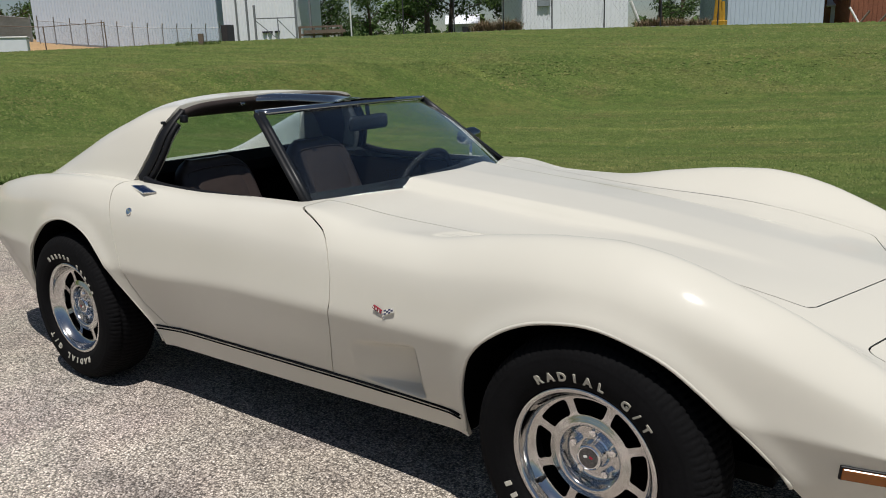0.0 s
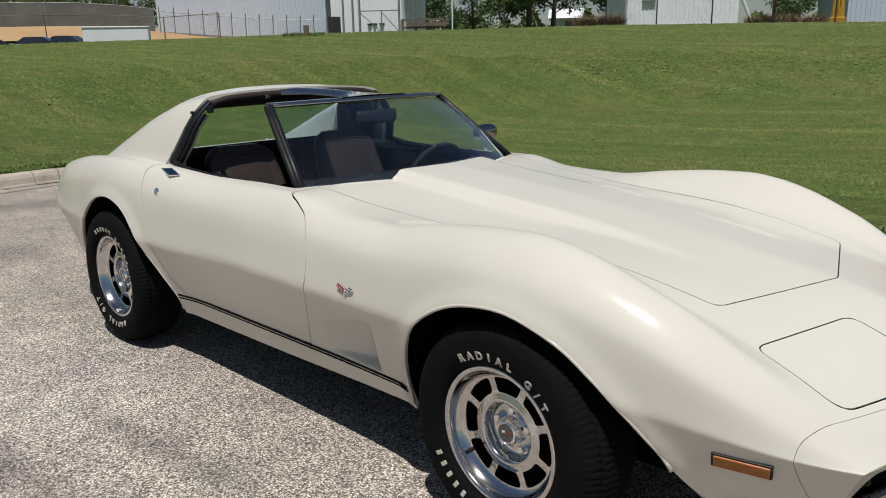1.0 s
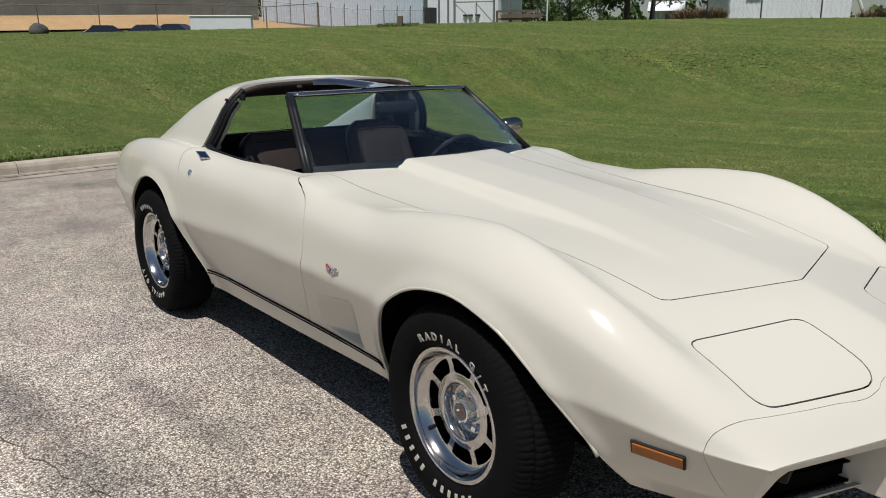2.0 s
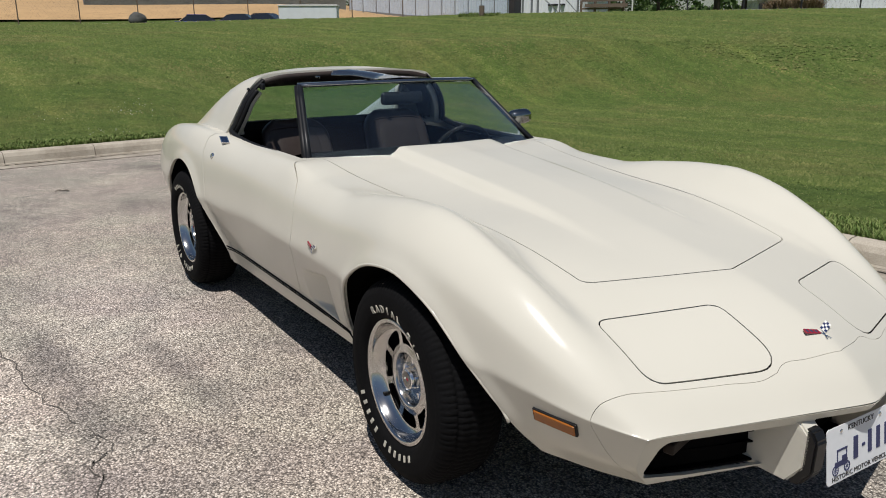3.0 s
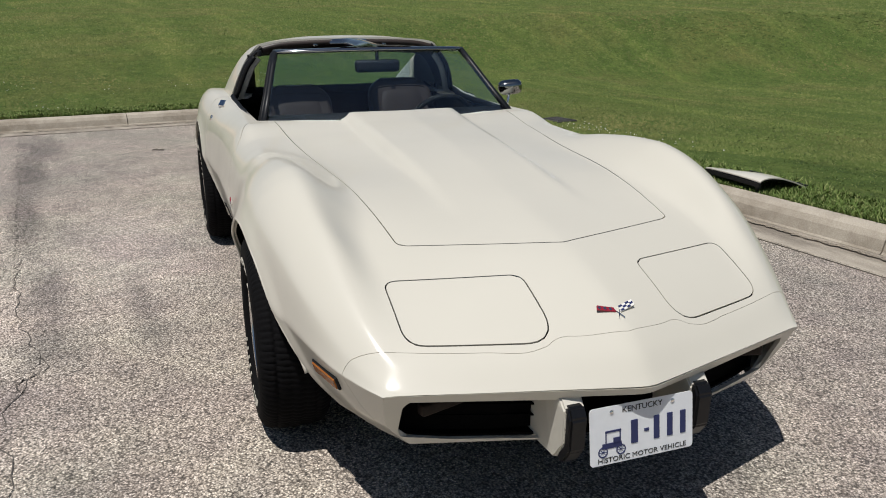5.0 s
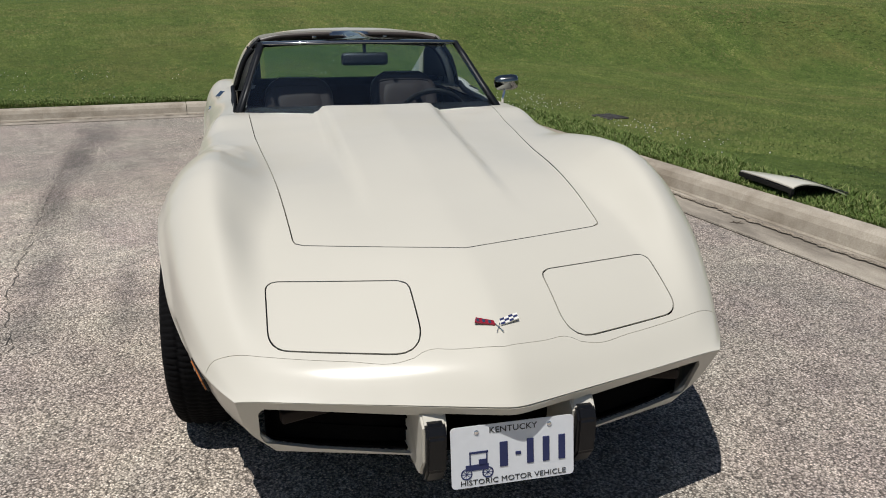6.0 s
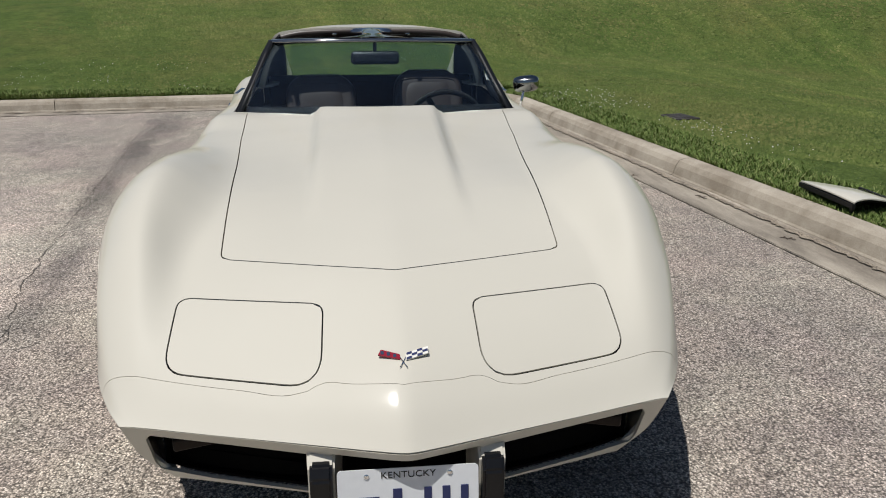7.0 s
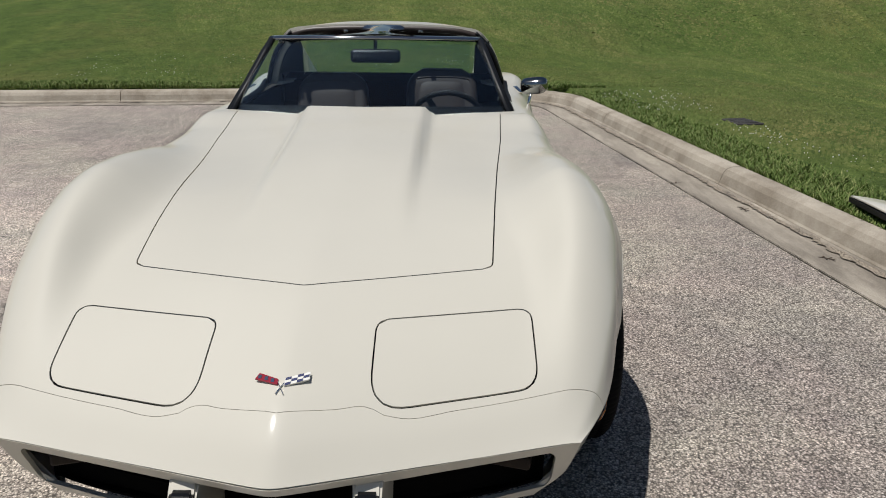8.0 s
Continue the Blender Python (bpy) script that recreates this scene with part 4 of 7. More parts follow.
def roof_section(x, inner):
    yr, zr, yb, zb = ridge(x)
    h = zr - zb
    pts = [(yb + 0.01, zb - 0.012), (yb - 0.012, zb + 0.10 * h), (yb - 0.012 - 0.22 * (yb - yr), zb + 0.45 * h), (yr + 0.36 * (yb - yr), zb + 0.82 * h), (yr, zr)]
    top = zr + curve(x, (-2.36, 0.020), (-2.30, 0.058), (-2.24, 0.068), (-2.15, 0.050), (-2.02, 0.027), (-1.9, 0.022))
    pts += [(yr * 0.72, zr * 0.35 + top * 0.65), (yr * 0.35, zr * 0.06 + top * 0.94), (0.0, top)] if inner else [(yr - 0.03, zr - 0.014), (yr - 0.042, zr - 0.05), (yr - 0.045, 0.86)]
    u = np.linspace(0, len(pts) - 1, 8 * (len(pts) - 1) + 1)
    return np.stack([np.full(len(u), x), pchip(range(len(pts)), [p[0] for p in pts], u), pchip(range(len(pts)), [p[1] for p in pts], u)], 1)


def pillar_front(v):
    """Positive behind the front edge of the rear roof hoop."""
    return -(v[:, 0] - curve(v[:, 2], (0.84, -2.19), (0.924, -2.14), (1.03, -2.082), (1.09, -2.062), (1.14, -2.042), (1.18, -2.024), (1.25, -2.02)))


for sg in (1, -1):
    g = np.array([roof_section(x, True) for x in np.linspace(-2.36, -1.92, 40)]) * np.array([1, sg, 1])
    sh = grid_shell(g)
    if sh.n[np.argmax(sh.v[:, 2])][2] < 0:
        sh.n *= -1
        sh.f = [f[::-1] for f in sh.f]
    part("roof_hoop", sh.cut(pillar_front).mesh("roof_hoop", PAINT, 0.02), None, car, "cream rear roof hoop")
    lining = Shell(sh.v - sh.n * 0.022, -sh.n, [f[::-1] for f in sh.f])
    part("roof_lining", lining.cut(lambda v: pillar_front(v) - 0.075).mesh("roof_lining", LEATHER, 0), None, car, "dark brown roof lining")
    g = np.array([roof_section(x, False) for x in np.linspace(-3.14, -2.36, 50)]) * np.array([1, sg, 1])
    sh = grid_shell(g)
    if sh.n[np.argmax(sh.v[:, 2])][2] < 0:
        sh.n *= -1
        sh.f = [f[::-1] for f in sh.f]
    part("sail_panel", sh.mesh("sail_panel", PAINT, 0.0), None, car, "cream sloping sail panel")
    # seals along the roof hoop's front edge
    path = [(-2.105, 0.661, 0.917), (-2.075, 0.645, 0.962), (-2.045, 0.622, 1.026), (-2.032, 0.594, 1.088), (-2.025, 0.553, 1.141), (-2.021, 0.500, 1.192), (-2.02, 0.42, 1.211), (-2.02, 0.345, 1.219), (-2.02, 0.20, 1.225), (-2.02, 0.06, 1.227)]
    bm = bmesh.new()
    sweep(bm, catmull([(x - 0.016 + 0.003 * k, sg * (y - 0.004), z - 0.010) for k, (x, y, z) in enumerate(path[:6])], 5), ring_profile(0.010, 0.027, 10), up=(1, 0, 0))
    part("roof_seal", bm, SEAL, car, "black rubber roof seal", True)
    bm = bmesh.new()
    sweep(bm, catmull([(x + 0.006, sg * y, z - 0.026) for x, y, z in path[5:]], 5), [(-0.010, -0.014), (0.010, -0.016), (0.010, 0.014), (-0.010, 0.016)])
    part("roof_trim", bm, LEATHER, car, "brown padded roof trim", True)
    bm = bmesh.new()
    sweep(bm, catmull([(x + 0.034, sg * (y - 0.012), z - 0.012) for x, y, z in path[:5]], 5), ring_profile(0.012, 0.011, 8), up=(1, 0, 0))
    part("window_channel", bm, SEAL, car, "black window channel", True)
    bm = bmesh.new()
    sweep(bm, catmull([(x - 0.004, sg * (y - 0.036), z - 0.018) for x, y, z in path[:5]], 5), ring_profile(0.019, 0.006, 8), up=(1, 0, 0))
    part("pillar_jamb", bm, PAINT, car, "cream painted pillar jamb", True)
    # latch fittings
    bm = bmesh.new()
    box(bm, -2.055, sg * 0.566, 1.118, 0.024, 0.014, 0.045, 0.004)
    part("roof_latch", bm, SATIN_BLACK, car)
    bm = bmesh.new()
    box(bm, -1.985, sg * 0.515, 1.148, 0.035, 0.022, 0.032, 0.006)
    part("roof_latch", bm, SATIN_BLACK, car)
    bm = bmesh.new()
    box(bm, -1.995, sg * 0.20, 1.188, 0.018, 0.026, 0.014, 0.004)
    part("roof_catch", bm, DARKENED_CHROME, car, smooth=True)
    # side weatherstrip along the door top
    bm = bmesh.new()
    sweep(bm, catmull([(-1.13, sg * 0.656, 0.872), (-1.4, sg * 0.655, 0.878), (-1.75, sg * 0.657, 0.884), (-1.93, sg * 0.660, 0.893), (-2.02, sg * 0.664, 0.905), (-2.075, sg * 0.664, 0.918)], 6), [(-0.012, -0.02), (0.012, -0.02), (0.012, 0.004), (0.0, 0.010), (-0.012, 0.004)])
    part("door_seal", bm, SEAL, car, "black rubber door seal", True)

# centre bar of the roof
bm = bmesh.new()
rows = []
for k in range(25):
    f = k / 24
    x = -1.44 - 0.60 * f
    w = 0.052 + 0.17 * max(0, 1 - 3 * f) ** 2.4 + 0.10 * max(0, 3 * f - 2) ** 2.4
    z = 1.190 + 0.022 * f + 0.006 * math.sin(math.pi * f)
    rows.append([bm.verts.new((x, w * a, z + b)) for a, b in ((-1, -0.018), (-1.0, -0.004), (-0.8, 0.007), (0, 0.012), (0.8, 0.007), (1.0, -0.004), (1, -0.018))])
for a, b in zip(rows, rows[1:]):
    for k in range(6):
        bm.faces.new((a[k], a[k + 1], b[k + 1], b[k]))
bmesh.ops.recalc_face_normals(bm, faces=bm.faces[:])
part("roof_centre_bar", bm, LACQUER, car, "glossy black roof centre bar", True)

# rear window
gl = np.array([[(-2.345 - 0.045 * v - 0.015 * (1 - t * t), 0.475 * t, 1.143 - 0.015 * t * t - 0.243 * v) for v in np.linspace(0, 1, 6)] for t in np.linspace(-1, 1, 17)])
rw = slab("rear_window", gl, gl + np.array([-0.004, 0, 0]), GLASS, car, "upright tinted rear window")
rw.visible_shadow = False
bm = bmesh.new()
sweep(bm, catmull([(-2.35, -0.475, 1.128), (-2.365, 0, 1.147), (-2.35, 0.475, 1.128)], 8), [(-0.012, -0.010), (0.012, -0.010), (0.012, 0.014), (-0.012, 0.014)])
part("rear_window_frame", bm, SATIN_BLACK, car)

# ---- interior
bm = bmesh.new()
for (a, b, c, sx, sy, sz) in ((-1.70, 0, 0.30, 1.5, 1.36, 0.03), (-2.43, 0, 0.60, 0.03, 1.30, 0.56), (-0.97, 0, 0.57, 0.03, 1.30, 0.50), (-1.70, 0.672, 0.58, 1.5, 0.03, 0.54), (-1.70, -0.672, 0.58, 1.5, 0.03, 0.54)):
    box(bm, a, b, c, sx, sy, sz)
part("cabin_lining", bm, CARPET, car, "dark cabin lining")
bm = bmesh.new()
box(bm, -1.60, 0, 0.50, 1.15, 0.20, 0.32, 0.03)
part("centre_console", bm, VINYL, car, "dark centre console", True)
bm = bmesh.new()
sweep(bm, [(-2.33, -0.60, 0.87), (-2.33, 0.60, 0.87)], [(-0.10, -0.02), (0.08, -0.02), (0.08, 0.03), (-0.10, 0.06)])
part("rear_shelf", bm, CARPET, car)


def make_seat(y, back, drop):
    """A bucket seat with a fixed headrest."""
    bm = bmesh.new()
    n, mrows = 30, 22
    rows = []
    for i in range(mrows):
        f = i / (mrows - 1)
        z = 0.46 + 0.535 * f
        w = 0.213 - 0.022 * f
        if f > 0.80:
            w *= math.sqrt(max(0.02, 1 - ((f - 0.80) / 0.235) ** 2.4))
        x0 = -1.86 - 0.20 * f
        row = []
        for k in range(n):
            a = 2 * math.pi * k / n
            c, s_ = math.cos(a), math.sin(a)
            sy = math.copysign(abs(c) ** 0.55, c) * w
            sx = math.copysign(abs(s_) ** 0.6, s_) * (0.062 - 0.018 * f) * (1 if f < 0.9 else 1 - 3 * (f - 0.9))
            if s_ > 0:
                sx += 0.040 * float(smooth01(np.array((abs(sy) - 0.115) / 0.07))) * (1 - 0.75 * f)
                sx -= 0.014 * math.exp(-((z - 0.60) / 0.012) ** 2)
            row.append(bm.verts.new((x0 + sx - back, y + sy, z - drop)))
        rows.append(row)
    for a, b in zip(rows, rows[1:]):
        for k in range(n):
            bm.faces.new((a[k], a[(k + 1) % n], b[(k + 1) % n], b[k]))
    bm.faces.new(rows[-1][::-1])
    seat = part("seat", bm, LEATHER, car, "brown leather bucket seat", True)
    # padded centre panel and lower roll, sunk between the bolsters
    def front(sy, z):
        f = (z - 0.46) / 0.535
        w = 0.213 - 0.022 * f
        c = min(1.0, abs(sy) / w) ** (1 / 0.55)
        return -1.86 - 0.20 * f + max(0.0, 1 - c * c) ** 0.3 * (0.062 - 0.018 * f)

    for nm, z0, z1, wide in (("centre_panel", 0.615, 0.945, 0.152), ("lower_panel", 0.49, 0.600, 0.148)):
        bm = bmesh.new()
        grid = []
        for a in np.linspace(0, 1, 15):
            row = []
            for b in np.linspace(-1, 1, 17):
                puff = (1 - abs(b) ** 5) * (1 - abs(2 * a - 1) ** 5)
                sy = wide * b * (1 - 0.10 * max(0.0, a - 0.7) / 0.3)
                z = z0 + (z1 - z0) * a - 0.022 * abs(b) ** 6 * (a > 0.5) * (2 * a - 1)
                row.append(bm.verts.new((front(sy, z) - 0.004 + 0.012 * puff - back, y + sy, z - drop)))
            grid.append(row)
        for p, q in zip(grid, grid[1:]):
            for k in range(16):
                bm.faces.new((p[k], p[k + 1], q[k + 1], q[k]))
        bmesh.ops.recalc_face_normals(bm, faces=bm.faces[:])
        part(nm, bm, LEATHER, seat, smooth=True)
    bm = bmesh.new()
    arcpts = [(-1.835 - 0.2 * (z - 0.46) / 0.535 + 0.018 - back, y + sy, z - drop) for sy, z in ((-0.158, 0.60), (-0.160, 0.80), (-0.156, 0.915), (-0.132, 0.948), (0, 0.955), (0.132, 0.948), (0.156, 0.915), (0.160, 0.80), (0.158, 0.60))]
    sweep(bm, catmull(arcpts, 6), ring_profile(0.004, 0.004, 6), up=(1, 0, 0))
    part("piping", bm, LEATHER, seat, smooth=True)
    bm = bmesh.new()
    box(bm, -1.66, y, 0.45, 0.46, 0.44, 0.13, 0.05, 3)
    part("cushion", bm, LEATHER, seat, smooth=True)
    # lap belt hanging by the seat
    bm = bmesh.new()
    sg = 1 if y > 0 else -1
    sweep(bm, catmull([(-2.24, sg * 0.60, 0.93), (-2.16, sg * 0.585, 0.80), (-2.05, sg * 0.57, 0.62), (-1.95, sg * 0.55, 0.48)], 5), [(-0.022, -0.001), (0.022, -0.001), (0.022, 0.001), (-0.022, 0.001)], up=(0, 1, 0))
    part("seat_belt", bm, VINYL, seat, "dark seat belt webbing")
    return seat


make_seat(0.315, 0.055, 0.012)
make_seat(-0.295, 0.10, 0.04)

# steering wheel
bm = bmesh.new()
circ = [(0.185 * math.cos(2 * math.pi * k / 40), 0.185 * math.sin(2 * math.pi * k / 40), 0) for k in range(40)]
sweep(bm, circ, ring_profile(0.014, 0.014, 8), closed=True)
wheel_m = Matrix.Translation((-1.42, 0.345, 0.772)) @ Matrix.Rotation(radians(-68), 4, "Y")
bm.transform(wheel_m)
steer = part("steering_wheel", bm, VINYL, car, "dark steering wheel", True)
bm = bmesh.new()
for k in range(3):
    a = radians(90 + 120 * k)
    box(bm, 0.09 * math.cos(a), 0.09 * math.sin(a), -0.008, 0.18, 0.03, 0.006, 0.002, 1, Matrix.Rotation(a, 4, "Z"))
lathe(bm, [(0.0001, -0.035), (0.045, -0.03), (0.045, 0.0), (0.03, 0.012), (0.0001, 0.014)], 20, "z")
bm.transform(wheel_m)
part("spoke_hub", bm, SATIN_BLACK, steer)

# inside mirror
bm = bmesh.new()
box(bm, -1.435, 0.005, 1.100, 0.03, 0.235, 0.062, 0.018, 3)
mir = part("inside_mirror", bm, SATIN_BLACK, car, "black inside mirror", True)
bm = bmesh.new()
sweep(bm, [(-1.435, 0.005, 1.12), (-1.44, 0.005, 1.175)], ring_profile(0.009, 0.009, 8), up=(0, 1, 0))
part("stem", bm, SATIN_BLACK, mir)

# door mirror on the driver's side
bm = bmesh.new()
ringm = []
for f, sc in ((-0.035, 0.55), (-0.02, 0.92), (0.02, 1.0), (0.028, 0.97)):
    ringm.append([bm.verts.new((-f, 0.075 * sc * math.copysign(abs(math.cos(a)) ** 0.6, math.cos(a)), 0.043 * sc * math.copysign(abs(math.sin(a)) ** 0.6, math.sin(a)))) for a in [2 * math.pi * k / 28 for k in range(28)]])
for a, b in zip(ringm, ringm[1:]):
    for k in range(28):
        bm.faces.new((a[k], a[(k + 1) % 28], b[(k + 1) % 28], b[k]))
bm.faces.new(ringm[0])
bm.faces.new(ringm[-1][::-1])
bmesh.ops.recalc_face_normals(bm, faces=bm.faces[:])
bm.transform(Matrix.Translation((-1.44, 0.757, 0.968)) @ Matrix.Rotation(radians(-14), 4, "Z") @ Matrix.Rotation(radians(12), 4, "Y") @ Matrix.Rotation(radians(6), 4, "X") @ Matrix.Scale(0.88, 4))
dm = part("door_mirror", bm, DARKENED_CHROME, car, "chrome door mirror on slim stalk", True)
bm = bmesh.new()
sweep(bm, [(-1.43, 0.745, 0.945), (-1.42, 0.735, 0.90), (-1.41, 0.725, 0.855)], ring_profile(0.009, 0.007, 10), up=(0, 1, 0))
part("stalk", bm, CHROME, dm, smooth=True)

# ---- small fittings on the skin


def skin_hit(p, way):
    """Where a straight line meets the body skin: place and outward normal."""
    d = Vector(way).normalized()
    P, D = np.array(p), np.array(d)
    w = BODY.v - P
    along = w @ D
    off = np.linalg.norm(w - along[:, None] * D, axis=1)
    near = np.argsort(off)[:40]
    i = near[np.argmin(along[near])]
    close = np.linalg.norm(BODY.v - BODY.v[i], axis=1) < 0.035
    n = Vector((BODY.n[close] / np.linalg.norm(BODY.n[close], axis=1)[:, None]).mean(axis=0)).normalized()
    q = Vector(BODY.v[i])
    t = (q - Vector(p)).dot(n) / d.dot(n)
    return Vector(p) + d * t, n


def on_skin(p, way, up):
    """A frame on the skin: x along the surface, y towards up, z outward."""
    q, n = skin_hit(p, way)
    u = (Vector(up) - n * n.dot(Vector(up))).normalized()
    r = u.cross(n)
    m = Matrix((r, u, n)).transposed().to_4x4()
    return Matrix.Translation(q) @ m


for sg in (1, -1):
    # flush chrome door handle, its flap coloured blue for the reflected sky
    q, n = skin_hit((-1.99, sg * 0.733, 1.3), (0, 0, -1))
    a, b = Vector((0.118, sg * 0.022, -0.03)), Vector((0.056, -sg * 0.024, 0.008))
    a, b = a - n * a.dot(n), b - n * b.dot(n)
    m = Matrix.Translation(q) @ Matrix((b, a, n)).transposed().to_4x4()
    bm = bmesh.new()
    box(bm, 0, 0, 0.0, 1.0, 1.0, 0.006)
    bm.transform(m)
    bmesh.ops.recalc_face_normals(bm, faces=bm.faces[:])
    h = part("door_handle", bm, CHROME, car, "flush chrome door handle")
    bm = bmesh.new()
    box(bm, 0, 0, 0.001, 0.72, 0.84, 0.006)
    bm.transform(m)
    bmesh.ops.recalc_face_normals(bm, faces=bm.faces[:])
    part("handle_flap", bm, SKY_CHROME, h, "chrome flap coloured dark blue for the sky it reflects")
    m = on_skin((-2.01, sg * 1.5, 0.806), (0, -sg, 0), (0, 0, 1))
    bm = bmesh.new()
    lathe(bm, [(0.0155, -0.004), (0.0155, 0.003), (0.012, 0.0055), (0.008, 0.004), (0.0001, 0.004)], 24, "z")
    bm.transform(m)
    part("door_lock", bm, CHROME, car, "round chrome door lock", True)
    # amber side marker
    m = on_skin((0.632, sg * 1.5, 0.446), (0, -sg, 0), (0, 0, 1))
    m = m @ Matrix.Rotation(radians(-sg * -2), 4, "Z")
    bm = bmesh.new()
    box(bm, 0, 0, 0.0, 0.134, 0.042, 0.010, 0.003)
    bm.transform(m)
    mk = part("side_marker", bm, SEAL, car, "amber side marker lamp")
    bm = bmesh.new()
    box(bm, 0, 0, 0.004, 0.124, 0.033, 0.010, 0.003)
    bm.transform(m)
    part("lens", bm, AMBER, mk, "amber lens")


def make_flags(m, width, parent):
    """Crossed-flag badge: a red flag, a chequered flag and two staffs."""
    s = width
    bm = bmesh.new()
    for a, b in (((-0.10, 0.16), (0.07, -0.17)), ((0.10, 0.16), (-0.07, -0.17))):
        sweep(bm, [(a[0] * s, a[1] * s, 0.002), (b[0] * s, b[1] * s, 0.002)], ring_profile(0.012 * s, 0.012 * s, 6))
    bm.transform(m)
    badge = part("badge", bm, CHROME, parent, "crossed-flag badge in red and black and white")
    bm = bmesh.new()
    for k in range(4):
        for j in range(3):
            if (k + j) % 2 == 0:
                x, y = 0.07 + 0.105 * k, 0.0 + 0.058 * j + 0.0368 * k
                vs = [bm.verts.new(((x + dx) * s, (y + dy + 0.35 * dx) * s, 0.0045)) for dx, dy in ((0, 0), (0.105, 0), (0.105, 0.058), (0, 0.058))]
                bm.faces.new(vs)
    bm.transform(m)
    part("dark_squares", bm, NAVY, badge)
    bm = bmesh.new()
    vs = [(0.06, -0.004), (0.50, 0.150), (0.50, 0.325), (0.06, 0.171)]
    r1 = [bm.verts.new((x * s, y * s, 0.0)) for x, y in vs]
    r2 = [bm.verts.new((x * s, y * s, 0.004)) for x, y in vs]
    bm.faces.new(r2)
    for k in range(4):
        bm.faces.new((r1[k], r1[(k + 1) % 4], r2[(k + 1) % 4], r2[k]))
    bm.transform(m)
    part("chequered_flag", bm, WHITE_INK, badge)
    bm = bmesh.new()
    vs = [(-0.06, 0.02), (-0.48, 0.150), (-0.42, 0.285), (-0.06, 0.150)]
    r1 = [bm.verts.new((x * s, y * s, 0.0)) for x, y in vs]
    r2 = [bm.verts.new((x * s, y * s, 0.004)) for x, y in vs]
    bm.faces.new(r2[::-1])
    for k in range(4):
        bm.faces.new((r1[k], r2[k], r2[(k + 1) % 4], r1[(k + 1) % 4]))
    bm.transform(m)
    part("red_flag", bm, RED, badge)
    bm = bmesh.new()
    for x, y in ((-0.40, 0.195), (-0.28, 0.160), (-0.16, 0.115)):
        box(bm, x * s, y * s, 0.0045, 0.06 * s, 0.085 * s, 0.001)
    bm.transform(m)
    part("flag_device", bm, CHROME, badge)


make_flags(on_skin((0.878, 0, 1.5), (0, 0, -1), (-1, 0, 0)) @ Matrix.Translation((0, -0.005, -0.0025)), 0.116, car)
for sg in (1, -1):
    make_flags(on_skin((-0.655, sg * 1.5, 0.627), (0, -sg, 0), (0, 0, 1)) @ Matrix.Translation((0, -0.005, 0.002)), 0.086, car)

# ---- registration plate
pm = Matrix.Translation((1.012, 0, 0.424)) @ Matrix.Rotation(radians(90), 4, "Z") @ Matrix.Rotation(radians(90 - 8), 4, "X")
# local x to the reader's right, y up, z towards the reader; origin at the top edge's middle
bm = bmesh.new()
n = 6
out = []
for cx, cy, a0 in ((0.1425, -0.010, 0), (-0.1425, -0.010, 90), (-0.1425, -0.142, 180), (0.1425, -0.142, 270)):
    for k in range(n + 1):
        a = radians(a0 + 90 * k / n)
        out.append((cx + 0.010 * math.cos(a), cy + 0.010 * math.sin(a)))
r1 = [bm.verts.new((x, y, -0.0012)) for x, y in out]
r2 = [bm.verts.new((x, y, 0.0008)) for x, y in out]
bm.faces.new(r2)
bm.faces.new(r1[::-1])
for k in range(len(out)):
    bm.faces.new((r1[k], r1[(k + 1) % len(out)], r2[(k + 1) % len(out)], r2[k]))
bm.transform(pm)
plate = part("number_plate", bm, PLATE, car, "white embossed number plate with dark blue figures")


def plate_text(text, size, x, y, spread, material, name):
    bm = letters(text, size, 0.0006)
    xs = [v.co.x for v in bm.verts]
    w = max(xs) - min(xs)
    bm.transform(pm @ Matrix.Translation((x, y, 0.0015)) @ Matrix.Diagonal((spread / w, 1, 1, 1)))
    part(name, bm, material, plate)


plate_text("KENTUCKY", 0.021, 0.0, -0.022, 0.118, BLACK_INK, "state_lettering")
plate_text("HISTORIC MOTOR VEHICLE", 0.0185, 0.0, -0.146, 0.262, BLACK_INK, "class_lettering")
for x, w, y, h in ((-0.024, 0.020, -0.078, 0.062), (0.012, 0.014, -0.080, 0.008), (0.042, 0.017, -0.078, 0.062), (0.082, 0.017, -0.078, 0.062), (0.122, 0.017, -0.078, 0.062)):
    bm = bmesh.new()
    box(bm, x, y, 0.0012, w, h, 0.003, 0.001)
    bm.transform(pm)
    part("plain_bar", bm, NAVY, plate)
bm = bmesh.new()
for x in (-0.116, -0.064):
    circ = [(x + 0.0125 * math.cos(2 * math.pi * k / 20), -0.118 + 0.0125 * math.sin(2 * math.pi * k / 20), 0.0014) for k in range(20)]
    sweep(bm, circ, ring_profile(0.0018, 0.001, 5), closed=True)
    for k in range(4):
        a = math.pi * k / 4
        sweep(bm, [(x - 0.012 * math.cos(a), -0.118 - 0.012 * math.sin(a), 0.0012), (x + 0.012 * math.cos(a), -0.118 + 0.012 * math.sin(a), 0.0012)], ring_profile(0.0007, 0.0007, 4))
box(bm, -0.090, -0.103, 0.0012, 0.056, 0.014, 0.002)
box(bm, -0.076, -0.092, 0.0012, 0.020, 0.016, 0.002)
box(bm, -0.086, -0.066, 0.0012, 0.046, 0.005, 0.002)
box(bm, -0.107, -0.082, 0.0012, 0.003, 0.034, 0.002)
box(bm, -0.066, -0.080, 0.0012, 0.003, 0.030, 0.002)
bm.transform(pm)
part("buggy_picture", bm, NAVY, plate, "small dark blue picture of an old motor buggy")
